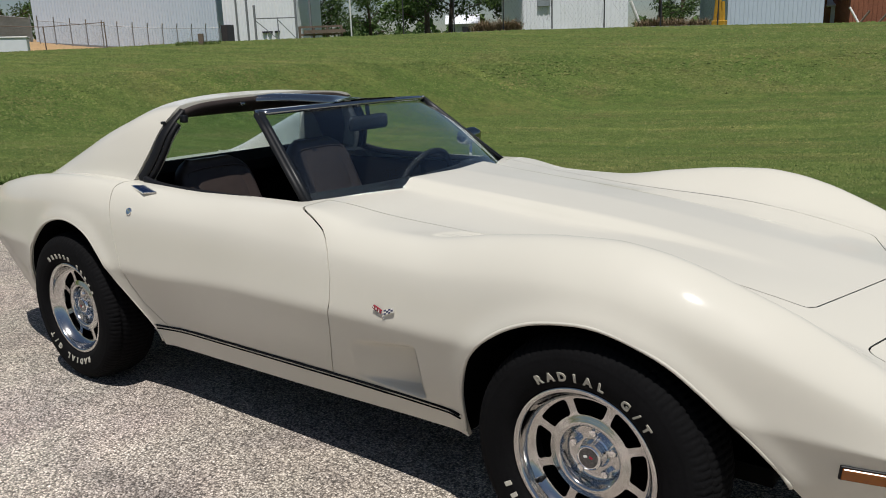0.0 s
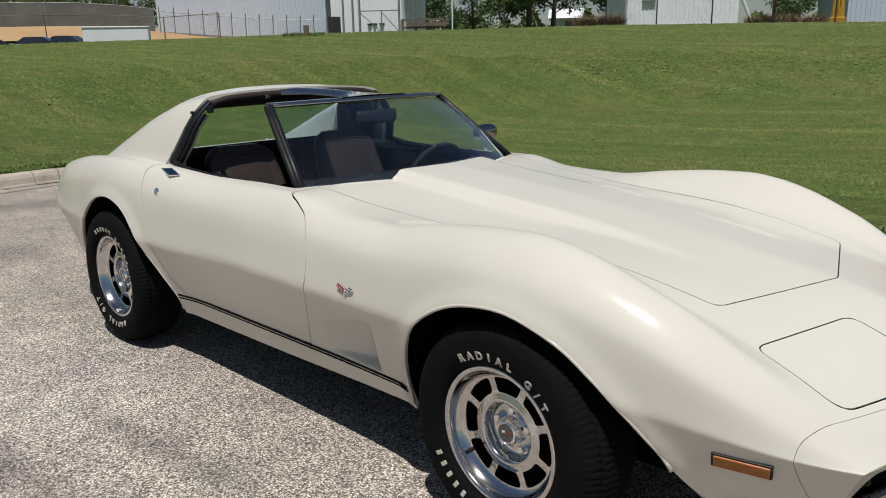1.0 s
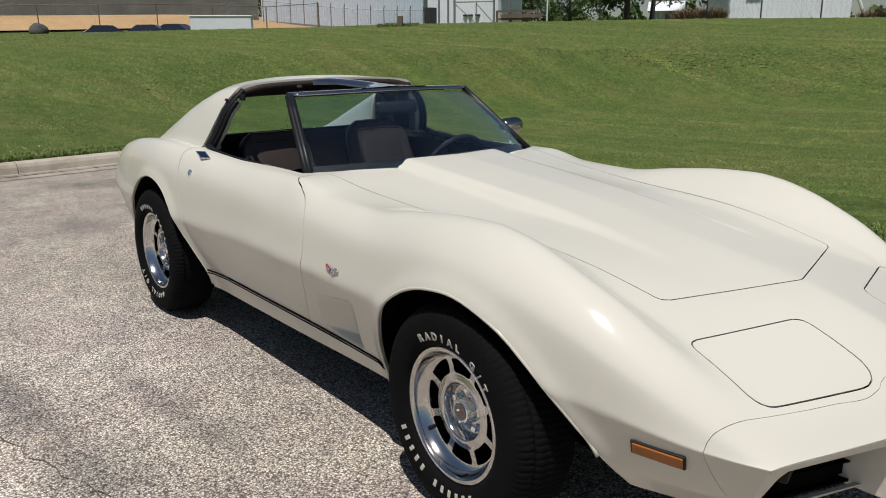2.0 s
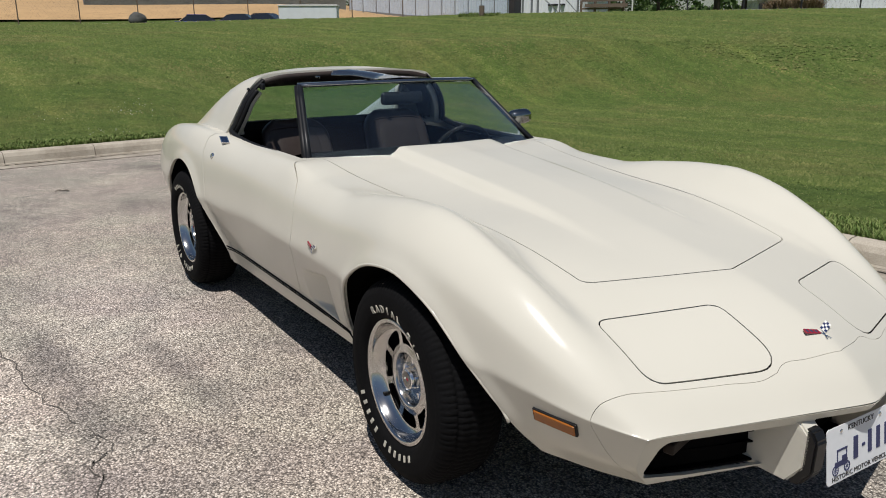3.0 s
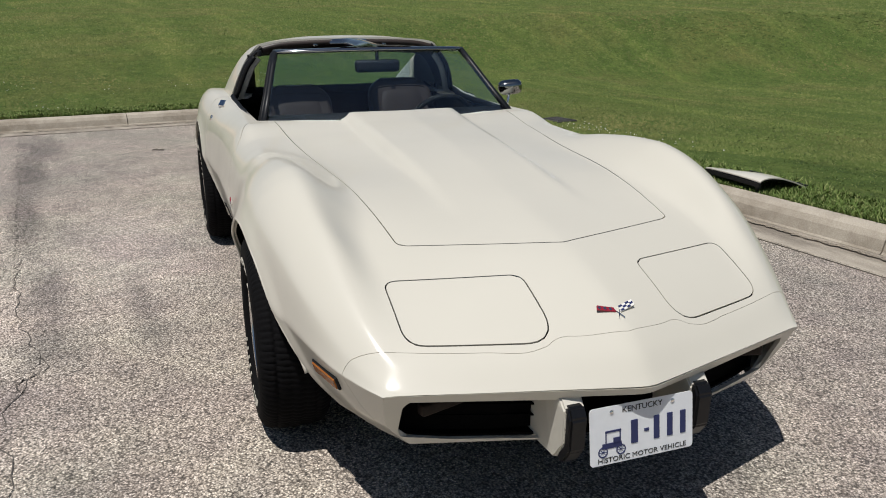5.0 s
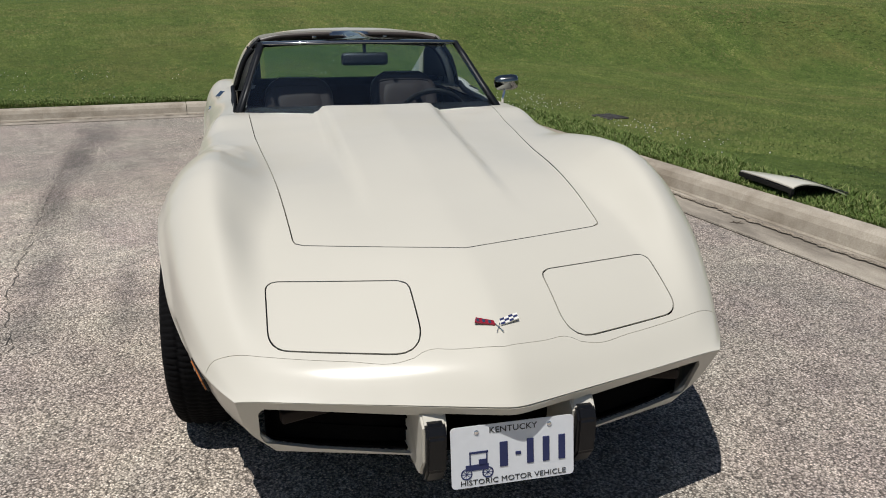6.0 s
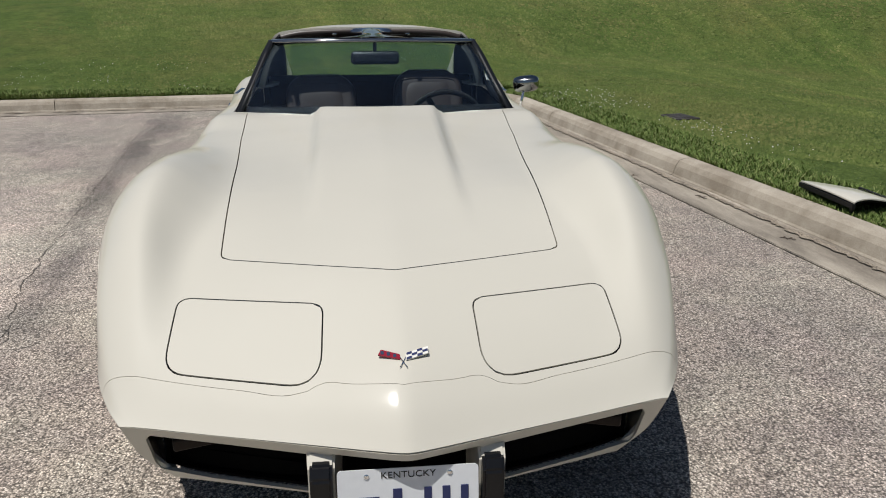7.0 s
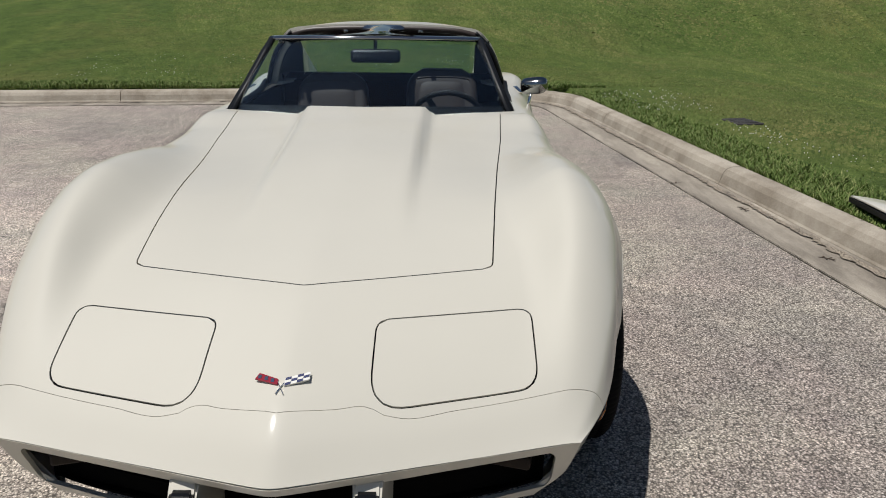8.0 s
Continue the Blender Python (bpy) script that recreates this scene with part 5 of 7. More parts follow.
for x in (-0.09, 0.09):
    bm = bmesh.new()
    lathe(bm, [(0.006, 0.0), (0.006, 0.002), (0.004, 0.003), (0.0001, 0.003)], 14, "z")
    bm.transform(pm @ Matrix.Translation((x, -0.016, 0.0005)))
    part("screw", bm, CHROME, plate, smooth=True)

# ---- wheels


def tyre_mesh():
    n = 480
    # across from inner bead to outer bead: (y, radius)
    shape = [(0.085, 0.200), (0.108, 0.222), (0.116, 0.258), (0.113, 0.286), (0.105, 0.308), (0.090, 0.323), (0.060, 0.333), (0.0, 0.337), (-0.060, 0.333), (-0.090, 0.323), (-0.105, 0.308), (-0.113, 0.286), (-0.116, 0.258), (-0.108, 0.222), (-0.085, 0.200)]
    u = np.linspace(0, len(shape) - 1, 99)
    y = pchip(range(len(shape)), [s[0] for s in shape], u)
    r = pchip(range(len(shape)), [s[1] for s in shape], u)
    A, Y = np.meshgrid(np.linspace(0, 2 * math.pi, n, endpoint=False), y, indexing="ij")
    Rr = np.repeat(r[None], n, 0)
    crown = Rr > 0.302
    groove = sum(np.exp(-((Y - g) / 0.0045) ** 2) for g in (-0.062, -0.022, 0.022, 0.062))
    pitch = 104
    slant = np.where(np.abs(Y) > 0.062, 14.0 * np.abs(Y), 40.0 * Y)
    cross = np.clip((np.sin(A * pitch + slant) - 0.72) / 0.2, 0, 1)
    edge = smooth01((Rr - 0.300) / 0.008)
    Rr = Rr - crown * (0.007 * np.clip(groove, 0, 1) + 0.0045 * cross * edge)
    # raised rings on the wall
    Yo = Y + np.sign(Y) * (0.0015 * np.exp(-((Rr - 0.232) / 0.002) ** 2) + 0.0015 * np.exp(-((Rr - 0.288) / 0.002) ** 2))
    # the weight flattens the foot of the tyre
    X, Z = Rr * np.cos(A), Rr * np.sin(A)
    Z = np.maximum(Z, -0.3345)
    v = np.stack([X, Yo, Z], 2).reshape(-1, 3)
    c = len(y)
    f = [(i * c + j, ((i + 1) % n) * c + j, ((i + 1) % n) * c + j + 1, i * c + j + 1) for i in range(n) for j in range(c - 1)]
    me = bpy.data.meshes.new("tyre")
    me.from_pydata(v.tolist(), [], f)
    me.materials.append(RUBBER)
    me.shade_smooth()
    return me


def rim_mesh():
    prof = [(0.196, -0.060), (0.204, -0.078), (0.2075, -0.091), (0.205, -0.0965), (0.200, -0.098), (0.194, -0.0965), (0.190, -0.092), (0.186, -0.080), (0.180, -0.067), (0.172, -0.057), (0.162, -0.051), (0.142, -0.048), (0.120, -0.049), (0.105, -0.053), (0.094, -0.056), (0.087, -0.053), (0.081, -0.034), (0.077, -0.018), (0.060, -0.014), (0.036, -0.013)]
    u = np.linspace(0, len(prof) - 1, 19 * 6 + 1)
    r = pchip(range(len(prof)), [p[0] for p in prof], u)
    y = pchip(range(len(prof)), [p[1] for p in prof], u)
    a = np.linspace(0, 2 * math.pi, 257)
    g = np.stack([np.outer(np.cos(a), r), np.repeat(y[None], len(a), 0), np.outer(np.sin(a), r)], 2)
    sh = grid_shell(g)
    if sh.n[40][1] > 0:
        sh.n *= -1
        sh.f = [f[::-1] for f in sh.f]

    def slots(v):
        rr = np.hypot(v[:, 0], v[:, 2])
        th = np.arctan2(v[:, 2], v[:, 0])
        k = (th / (math.pi / 4) + 0.5) % 1.0 - 0.5
        dx = np.abs(k * (math.pi / 4)) * rr - (math.pi / 8 * rr - 0.0112)
        dr = np.abs(rr - 0.1385) - 0.0225
        rad = 0.009
        ax, ar = dx + rad, dr + rad
        d = np.hypot(np.maximum(ax, 0), np.maximum(ar, 0)) + np.minimum(np.maximum(ax, ar), 0) - rad
        return d

    return sh.cut(slots).mesh("wheel", ALLOY, 0.02, lambda p, n: np.array((0, 0.006, 0)))


def arc_letters(text, radius, start, step, size, plain, parent):
    """Letters, or plain bars of their size, set clockwise round the tyre wall (seen from outside)."""
    for k, ch in enumerate(text):
        if ch == " ":
            continue
        if plain:
            lb = bmesh.new()
            box(lb, 0, size * 0.35, 0, size * 0.40, size * 0.66, 0.003, 0.001, 1)
        else:
            lb = letters(ch, size, 0.0012, 0.0012)
        m = Matrix.Rotation(radians(start + step * k), 4, "Y") @ Matrix.Translation((0, -0.1128, radius)) @ Matrix.Rotation(radians(102), 4, "X")
        lb.transform(m)
        part("raised_letter", lb, TYRE_WHITE, parent)


def make_wheel(place, turn, spin):
    w = part("wheel", rim_mesh(), None, car, "polished aluminium wheel with eight slots")
    part("tyre", tyre_mesh(), None, w, "black tyre with raised white lettering")
    arc_letters("RADIAL G/T", 0.229, -28, 8.6, 0.033, False, w)
    arc_letters("XXXXXX XXXXX", 0.229, 150, 8.3, 0.032, True, w)
    # brake disc is near-black for the shade behind the slots
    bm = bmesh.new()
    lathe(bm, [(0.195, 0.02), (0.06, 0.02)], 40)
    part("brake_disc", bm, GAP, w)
    bm = bmesh.new()
    lathe(bm, [(0.195, 0.085), (0.19, -0.06)], 64)
    part("barrel", bm, SATIN_BLACK, w, smooth=True)
    bm = bmesh.new()
    lathe(bm, [(0.042, -0.010), (0.042, -0.018), (0.038, -0.022), (0.037, -0.048), (0.034, -0.055), (0.031, -0.057), (0.030, -0.056), (0.0001, -0.056)], 40)
    cap = part("centre_cap", bm, CHROME, w, smooth=False)
    bm = bmesh.new()
    lathe(bm, [(0.027, -0.0555), (0.027, -0.0575), (0.0001, -0.0575)], 32)
    part("cap_disc", bm, BLACK_GLOSS, cap)
    for sgn, col in ((-1, 0), (1, 1)):
        bm = bmesh.new()
        box(bm, sgn * 0.008, -0.058, 0.003, 0.010, 0.001, 0.006, 0, 1, Matrix.Rotation(radians(sgn * 20), 4, "Y"))
        part("cap_device", bm, (WHITE_INK, RED)[col], cap)
    for k in range(5):
        a = radians(90 + 72 * k)
        bm = bmesh.new()
        lathe(bm, [(0.0115, -0.010), (0.0115, -0.030), (0.009, -0.035), (0.0001, -0.036)], 12)
        bm.transform(Matrix.Translation((0.0595 * math.cos(a), 0, 0.0595 * math.sin(a))))
        part("wheel_nut", bm, CHROME, w)
    bm = bmesh.new()
    va = radians(-143)
    lathe(bm, [(0.0045, -0.05), (0.0045, -0.062), (0.006, -0.064), (0.006, -0.074), (0.0001, -0.075)], 12)
    bm.transform(Matrix.Translation((0.166 * math.cos(va), 0, 0.166 * math.sin(va))))
    part("valve", bm, SEAL, w)
    w.matrix_world = pose(*place) @ pose(0, 0, 0, 0, spin, turn)
    return w


HUB_Y = 0.745
first = make_wheel((0, -HUB_Y, 0.335), -1.7, 0)
copy_thing(first, pose(-2.489, -HUB_Y + 0.002, 0.335) @ pose(0, 0, 0, 0, 182, 0))
copy_thing(first, pose(0, HUB_Y, 0.335) @ pose(0, 0, 0, 0, 0, 180))
copy_thing(first, pose(-2.489, HUB_Y - 0.002, 0.335) @ pose(0, 0, 0, 0, 60, 180))

# ---------------------------------------------------------------- on the road and the verge


def ground_z(x, y):
    return float(bank_height(np.array([x]), np.array([y]))[0])


def make_roof_panel():
    """The lifted-out roof panel that lies on the grass."""
    ob = thing("roof_panel", "cream lift-out roof panel lying on the grass", "roof panel", (-2.04, 3.03, 0.13))
    sec = [(-0.185, 0.140), (-0.165, 0.160), (-0.10, 0.176), (0.0, 0.158), (0.10, 0.115), (0.20, 0.055), (0.245, 0.022)]
    u = np.linspace(0, len(sec) - 1, 31)
    y, z = pchip(range(7), [s[0] for s in sec], u), pchip(range(7), [s[1] for s in sec], u)
    xs = np.linspace(-0.30, 0.29, 12)
    X, Y = np.meshgrid(xs, y, indexing="ij")
    line = 0.140 + (0.022 - 0.140) * (Y + 0.185) / 0.43
    Z = (line + (np.repeat(z[None], 12, 0) - line) * (0.15 + 0.85 * smooth01((X + 0.3) / 0.5))) * 0.62 + 0.006 * (1 - (X / 0.3) ** 2)
    top = np.stack([X, Y, Z], 2)
    slab("skin", top, top - np.array([0, 0, 0.008]), PAINT, ob, "glossy cream outer skin")
    slab("underside", top * np.array([0.985, 0.97, 1]) - np.array([0, 0, 0.010]), top * np.array([0.96, 0.93, 1]) - np.array([0, 0, 0.024]), VINYL, ob, "black inner lining")
    bm = bmesh.new()
    sweep(bm, [(xs[0], -0.185, 0.066), (xs[-1], -0.185, 0.066)], [(-0.012, -0.022), (0.010, -0.018), (0.010, 0.010), (-0.010, 0.010)])
    part("edge_seal", bm, SEAL, ob, "black rubber edge seal")
    for x in (-0.24, 0.24):
        bm = bmesh.new()
        box(bm, x, -0.16, 0.036, 0.03, 0.02, 0.07, 0.004)
        part("latch", bm, SATIN_BLACK, ob)
    bm = bmesh.new()
    sweep(bm, [(xs[0], 0.245, 0.022), (xs[-1], 0.245, 0.022)], [(-0.012, -0.03), (0.010, -0.028), (0.010, 0.010), (-0.010, 0.010)])
    part("edge_seal", bm, SEAL, ob, "black rubber edge seal")


make_roof_panel()


def make_drain():
    ob = thing("drain_cover", "dark rusty drain cover sunk in the grass", "drain cover", (-5.85, 3.45, ground_z(-5.85, 3.45) - 0.012), turn=12)
    bm = bmesh.new()
    box(bm, 0, 0, 0, 0.36, 0.30, 0.05, 0.012)
    part("frame", bm, grained("rusty_iron", (0.035, 0.032, 0.03), 0.8, 60, 0.4, 0.3), ob)
    for k in range(6):
        bm = bmesh.new()
        box(bm, -0.125 + 0.05 * k, 0, 0.026, 0.028, 0.22, 0.012, 0.003)
        part("grate_bar", bm, grained("worn_iron", (0.05, 0.047, 0.045), 0.7, 60, 0.4, 0.3), ob)


make_drain()


def jagged(points, step, amp, seed):
    rnd = random.Random(seed)
    P = catmull([(*p, 0) for p in points], 6)
    out = []
    for a, b in zip(P, P[1:]):
        n = max(1, int((b - a).length / step))
        for k in range(n):
            p = a.lerp(b, k / n)
            out.append(p + Vector((rnd.uniform(-amp, amp), rnd.uniform(-amp, amp), 0)))
    return out + [P[-1]]


def make_crack(points, width, seed, amp=0.018):
    rnd = random.Random(seed)
    line = jagged(points, 0.05, amp, seed)
    bm = bmesh.new()
    prev = None
    for i, p in enumerate(line):
        t = (line[min(i + 1, len(line) - 1)] - line[max(i - 1, 0)]).normalized()
        s = Vector((-t.y, t.x, 0)) * width * rnd.uniform(0.15, 1.0)
        cur = (bm.verts.new((p.x - s.x, p.y - s.y, 0.0035)), bm.verts.new((p.x + s.x, p.y + s.y, 0.0035)))
        if prev:
            bm.faces.new((prev[0], prev[1], cur[1], cur[0]))
        prev = cur
    bmesh.ops.recalc_face_normals(bm, faces=bm.faces[:])
    ob = new("pavement_crack", from_bm("pavement_crack", bm, CRACK))
    return tagged(ob, "dark ragged crack in the asphalt", "crack", kind="structure")


CRACK = grained("crack_dirt", (0.085, 0.075, 0.065), 0.95, 60, 0.5, 0.4)
SEAM = [(-7.6, -2.60), (-6.2, -2.43), (-5.0, -2.26), (-3.95, -2.13), (-2.9, -2.0), (-1.9, -1.86), (-1.3, -1.78), (-0.85, -1.65), (-0.5, -1.66), (-0.2, -1.70), (0.1, -1.60), (0.6, -1.66), (1.4, -1.75)]
make_crack(SEAM, 0.0032, 3, 0.022)
make_crack([(-5.9, -1.55), (-6.05, -0.9), (-5.98, 0.1), (-6.02, 1.2)], 0.004, 5)
make_crack([(-0.85, -1.65), (-0.70, -1.60), (-0.62, -1.68), (-0.5, -1.66)], 0.004, 6)


def make_twig(place, turn, scale=1.0):
    ob = thing("twig", "small dark dry twig lying on the ground", "twig", place, turn=turn)
    bm = bmesh.new()
    sweep(bm, [(x * scale, y * scale, z * scale) for x, y, z in ((-0.10, 0, 0.006), (-0.03, 0.012, 0.012), (0.04, -0.004, 0.008), (0.11, 0.015, 0.006))], ring_profile(0.006 * scale, 0.005 * scale, 6))
    part("stem", bm, grained("dry_bark", (0.035, 0.026, 0.02), 0.9, 60, 0.4, 0.3), ob)
    bm = bmesh.new()
    for k in range(4):
        a, b = Vector((-0.05 + 0.04 * k, 0.0, 0.01)) * scale, Vector((-0.03 + 0.05 * k, 0.05 * (-1) ** k, 0.02)) * scale
        sweep(bm, [a, b], ring_profile(0.012 * scale, 0.003 * scale, 6))
    part("dead_leaf", bm, grained("dead_leaf", (0.06, 0.04, 0.025), 0.9, 60, 0.4, 0.3), ob)


make_twig((-6.02, -1.11, 0.003), 70, 0.6)
make_twig((-2.78, 2.36, 0.004), 20, 0.5)
make_twig((-1.75, 2.45, 0.004), 60, 0.4)
make_twig((-3.5, 2.10, 0.006), 110, 0.4)


def blade_material(name, lo, mid, hi):
    m = Mat(name, mid, 0.8, spec=0.25)
    g = m.t.nodes.new("ShaderNodeNewGeometry")
    m.color(m.ramp(g.outputs["Random Per Island"], (0.0, lo), (0.6, mid), (1.0, hi)))
    return m.m


def make_blades(name, count, spread, height, seed, material, label, broad=1.0):
    """Many single grass blades, each a bent strip."""
    rs = np.random.RandomState(seed)
    x, y = spread(rs, count)
    z = bank_height(x, y) + bank_bumps(x, y) - 0.005
    n = len(x)
    clump = 0.5 * np.sin(x * 3.1 + 1.7 * np.sin(y * 2.3)) * np.sin(y * 3.7 + 1.3 * np.sin(x * 1.9 + seed))
    h = height * rs.uniform(0.45, 1.3, n) * np.clip(0.95 + 0.6 * clump, 0.45, 1.5)
    a = rs.uniform(0, 2 * math.pi, n)
    lean = rs.uniform(0.3, 1.3, n) * h
    w = rs.uniform(0.0022, 0.0042, n) * (1 + height * 6) * broad
    dx, dy = np.cos(a), np.sin(a)
    bx, by = -dy * w, dx * w
    base = np.stack([x, y, z], 1)
    v = np.empty((n, 5, 3))
    v[:, 0] = base + np.stack([bx, by, 0 * w], 1)
    v[:, 1] = base - np.stack([bx, by, 0 * w], 1)
    midp = base + np.stack([dx * lean * 0.35, dy * lean * 0.35, h * 0.6], 1)
    v[:, 2] = midp - np.stack([bx, by, 0 * w], 1) * 0.8
    v[:, 3] = midp + np.stack([bx, by, 0 * w], 1) * 0.8
    v[:, 4] = base + np.stack([dx * lean, dy * lean, h], 1)
    i = np.arange(n) * 5
    quads = np.stack([i, i + 1, i + 2, i + 3], 1)
    tris = np.stack([i + 3, i + 2, i + 4], 1)
    me = bpy.data.meshes.new(name)
    me.from_pydata(v.reshape(-1, 3), [], quads.tolist() + tris.tolist())
    me.materials.append(material)
    return tagged(new(name, me), label, "grass", kind="stuff")


def along_side(d0, d1, x0, x1, power=1.0):
    def spread(rs, n):
        x = rs.uniform(x0, x1, n)
        d = d0 + (d1 - d0) * rs.uniform(0, 1, n) ** power
        return x, SIDE_FOOT + SIDE * x + d / 0.992
    return spread


def along_rear(d0, d1, y0, y1, power=1.0):
    def spread(rs, n):
        y = rs.uniform(y0, y1, n)
        d = d0 + (d1 - d0) * rs.uniform(0, 1, n) ** power
        x = REAR_FOOT - SIDE * (y + 1.44) - d / 0.992
        return x, y
    return spread


BLADE = blade_material("grass_blade", (0.085, 0.118, 0.028), (0.125, 0.162, 0.045), (0.22, 0.235, 0.09))
EDGE_BLADE = blade_material("lush_grass_blade", (0.06, 0.10, 0.02), (0.12, 0.18, 0.04), (0.26, 0.28, 0.11))
make_blades("verge_grass", 42000, along_side(0.17, 0.75, -8.2, 1.6, 1.3), 0.048, 11, EDGE_BLADE, "lush long grass fringe growing over the kerb")
make_blades("lawn_grass", 100000, along_side(0.3, 8, -10.5, 4.5, 1.8), 0.013, 12, BLADE, "short mown green grass")
make_blades("verge_grass", 32000, along_rear(0.17, 0.6, -7.5, 2.6, 1.3), 0.048, 13, EDGE_BLADE, "lush long grass fringe growing over the kerb")
make_blades("lawn_grass", 60000, along_rear(0.3, 7, -9.5, 6.5, 1.8), 0.014, 14, BLADE, "short mown green grass")


def tuft_material():
    """Grass tufts: each its own shade, with drier patches at the size of the lawn's own."""
    m = Mat("grass_tuft", (0.1, 0.14, 0.04), 0.85, spec=0.15)
    g = m.t.nodes.new("ShaderNodeNewGeometry")
    green = m.ramp(g.outputs["Random Per Island"], (0.0, (0.066, 0.096, 0.024)), (0.6, (0.086, 0.120, 0.031)), (1.0, (0.125, 0.152, 0.050)))
    dry = m.ramp(g.outputs["Random Per Island"], (0.0, (0.098, 0.092, 0.034)), (1.0, (0.180, 0.160, 0.068)))
    amt = m.ramp(m.noise(0.42, 6.0, 0.65), (0.47, (0.02,) * 3), (0.62, (0.45,) * 3), (0.74, (0.7,) * 3))
    c = m.mix(amt, green, dry)
    c = m.mix(1.0, c, m.ramp(m.noise(1.6, 5.0, 0.7), (0.33, (0.74, 0.78, 0.75)), (0.67, (1.20, 1.16, 1.13))), "MULTIPLY")
    mp = m.t.nodes.new("ShaderNodeMapping")
    mp.vector_type = "TEXTURE"
    mp.inputs["Rotation"].default_value = (0, 0, radians(5))
    mp.inputs["Scale"].default_value = (16.0, 1.0, 30.0)
    m.link(m.coords(), mp.inputs["Vector"])
    stripe = m.noise(0.95, 2.0, 0.5, mp.outputs["Vector"])
    m.color(m.mix(1.0, c, m.ramp(stripe, (0.38, (0.90, 0.92, 0.90)), (0.57, (1.0, 1.0, 1.0)), (0.68, (1.22, 1.16, 1.15))), "MULTIPLY"))
    return m.m


def over_bank(r0, r1, az0, az1):
    """Places thinning out with distance, off the road."""
    def spread(rs, n):
        r = r0 + (r1 - r0) * rs.uniform(0, 1, n) ** 1.15
        a = np.radians(rs.uniform(az0, az1, n))
        x, y = r * np.cos(a), r * np.sin(a)
        keep = beyond(x, y) > 0.45
        return x[keep], y[keep]
    return spread


def make_tufts(count, spread, radius, height, seed):
    """Many small uneven cushions of grass, each a four-sided tuft with its own lean."""
    rs = np.random.RandomState(seed)
    x, y = spread(rs, count)
    n = len(x)
    z = bank_height(x, y) + bank_bumps(x, y)
    size = rs.uniform(0.55, 1.5, n)
    r, h = radius * size, height * rs.uniform(0.4, 1.5, n)
    turn = rs.uniform(0, 2 * math.pi, n)
    v, nv = np.empty((n, 5, 3)), np.empty((n, 5, 3))
    for k in range(4):
        a = turn + k * math.pi / 2 + rs.uniform(-0.4, 0.4, n)
        q = r * rs.uniform(0.6, 1.3, n)
        v[:, k] = np.stack([x + q * np.cos(a), y + q * np.sin(a), z - 0.012], 1)
        nv[:, k] = np.stack([0.5 * np.cos(a), 0.5 * np.sin(a), np.full(n, 0.866)], 1)
    v[:, 4] = np.stack([x + rs.normal(0, 0.22, n) * r, y + rs.normal(0, 0.22, n) * r, z + h], 1)
    nv[:, 4] = (0, 0, 1)
    i = np.arange(n) * 5
    f = np.concatenate([np.stack([i + k, i + (k + 1) % 4, i + 4], 1) for k in range(4)])
    me = bpy.data.meshes.new("lawn_tufts")
    me.from_pydata(v.reshape(-1, 3), [], f.tolist())
    me.materials.append(TUFT)
    me.shade_smooth()
    me.normals_split_custom_set_from_vertices(nv.reshape(-1, 3))
    return tagged(new("lawn_tufts", me), "short uneven tufts of mown grass over the bank", "grass", kind="stuff")


TUFT = tuft_material()
make_tufts(100000, over_bank(5, 17, 62, 205), 0.026, 0.016, 15)
make_tufts(110000, over_bank(14, 30, 85, 200), 0.045, 0.026, 16)
make_tufts(60000, over_bank(27, 47, 92, 190), 0.075, 0.040, 17)


def make_clover(name, spread, count, seed):
    rs = np.random.RandomState(seed)
    cx, cy = spread(rs, 14)
    bm = bmesh.new()
    for k in range(count):
        j = rs.randint(14)
        x, y = cx[j] + rs.normal(0, 0.22), cy[j] + rs.normal(0, 0.16)
        if beyond(np.array([x]), np.array([y]))[0] < 0.25:
            continue
        r = rs.uniform(0.004, 0.009)
        z = ground_z(x, y) + rs.uniform(0.04, 0.075)
        c = Vector((x, y, z))
        ring = [bm.verts.new(c + Vector((r * math.cos(a), r * math.sin(a), 0))) for a in (0, 1.26, 2.51, 3.77, 5.03)]
        t, b = bm.verts.new(c + Vector((0, 0, r * 0.8))), bm.verts.new(c - Vector((0, 0, r * 0.8)))
        for q in range(5):
            bm.faces.new((ring[q], ring[(q + 1) % 5], t))
            bm.faces.new((ring[(q + 1) % 5], ring[q], b))
    ob = new(name, from_bm(name, bm, PETAL, True))
    return tagged(ob, "tiny white clover flowers in the grass", "flowers", kind="stuff")


PETAL = grained("white_petals", (0.72, 0.72, 0.66), 0.8, 60, 0.1, 0)
make_clover("clover_flowers", along_side(0.3, 1.2, -8.0, -3.0), 190, 21)
make_clover("clover_flowers", along_rear(0.4, 3.2, -6.5, 2.0), 150, 22)

# ---------------------------------------------------------------- along the ridge
EYE0 = Vector((0.81, -2.46, 0))


def ridge_point(az, d, lift=0.0):
    """A place on the ground seen in the direction az (degrees from the car's nose, to its left), d metres off."""
    x, y = EYE0.x + d * math.cos(radians(az)), EYE0.y + d * math.sin(radians(az))
    return Vector((x, y, ground_z(x, y) + lift))


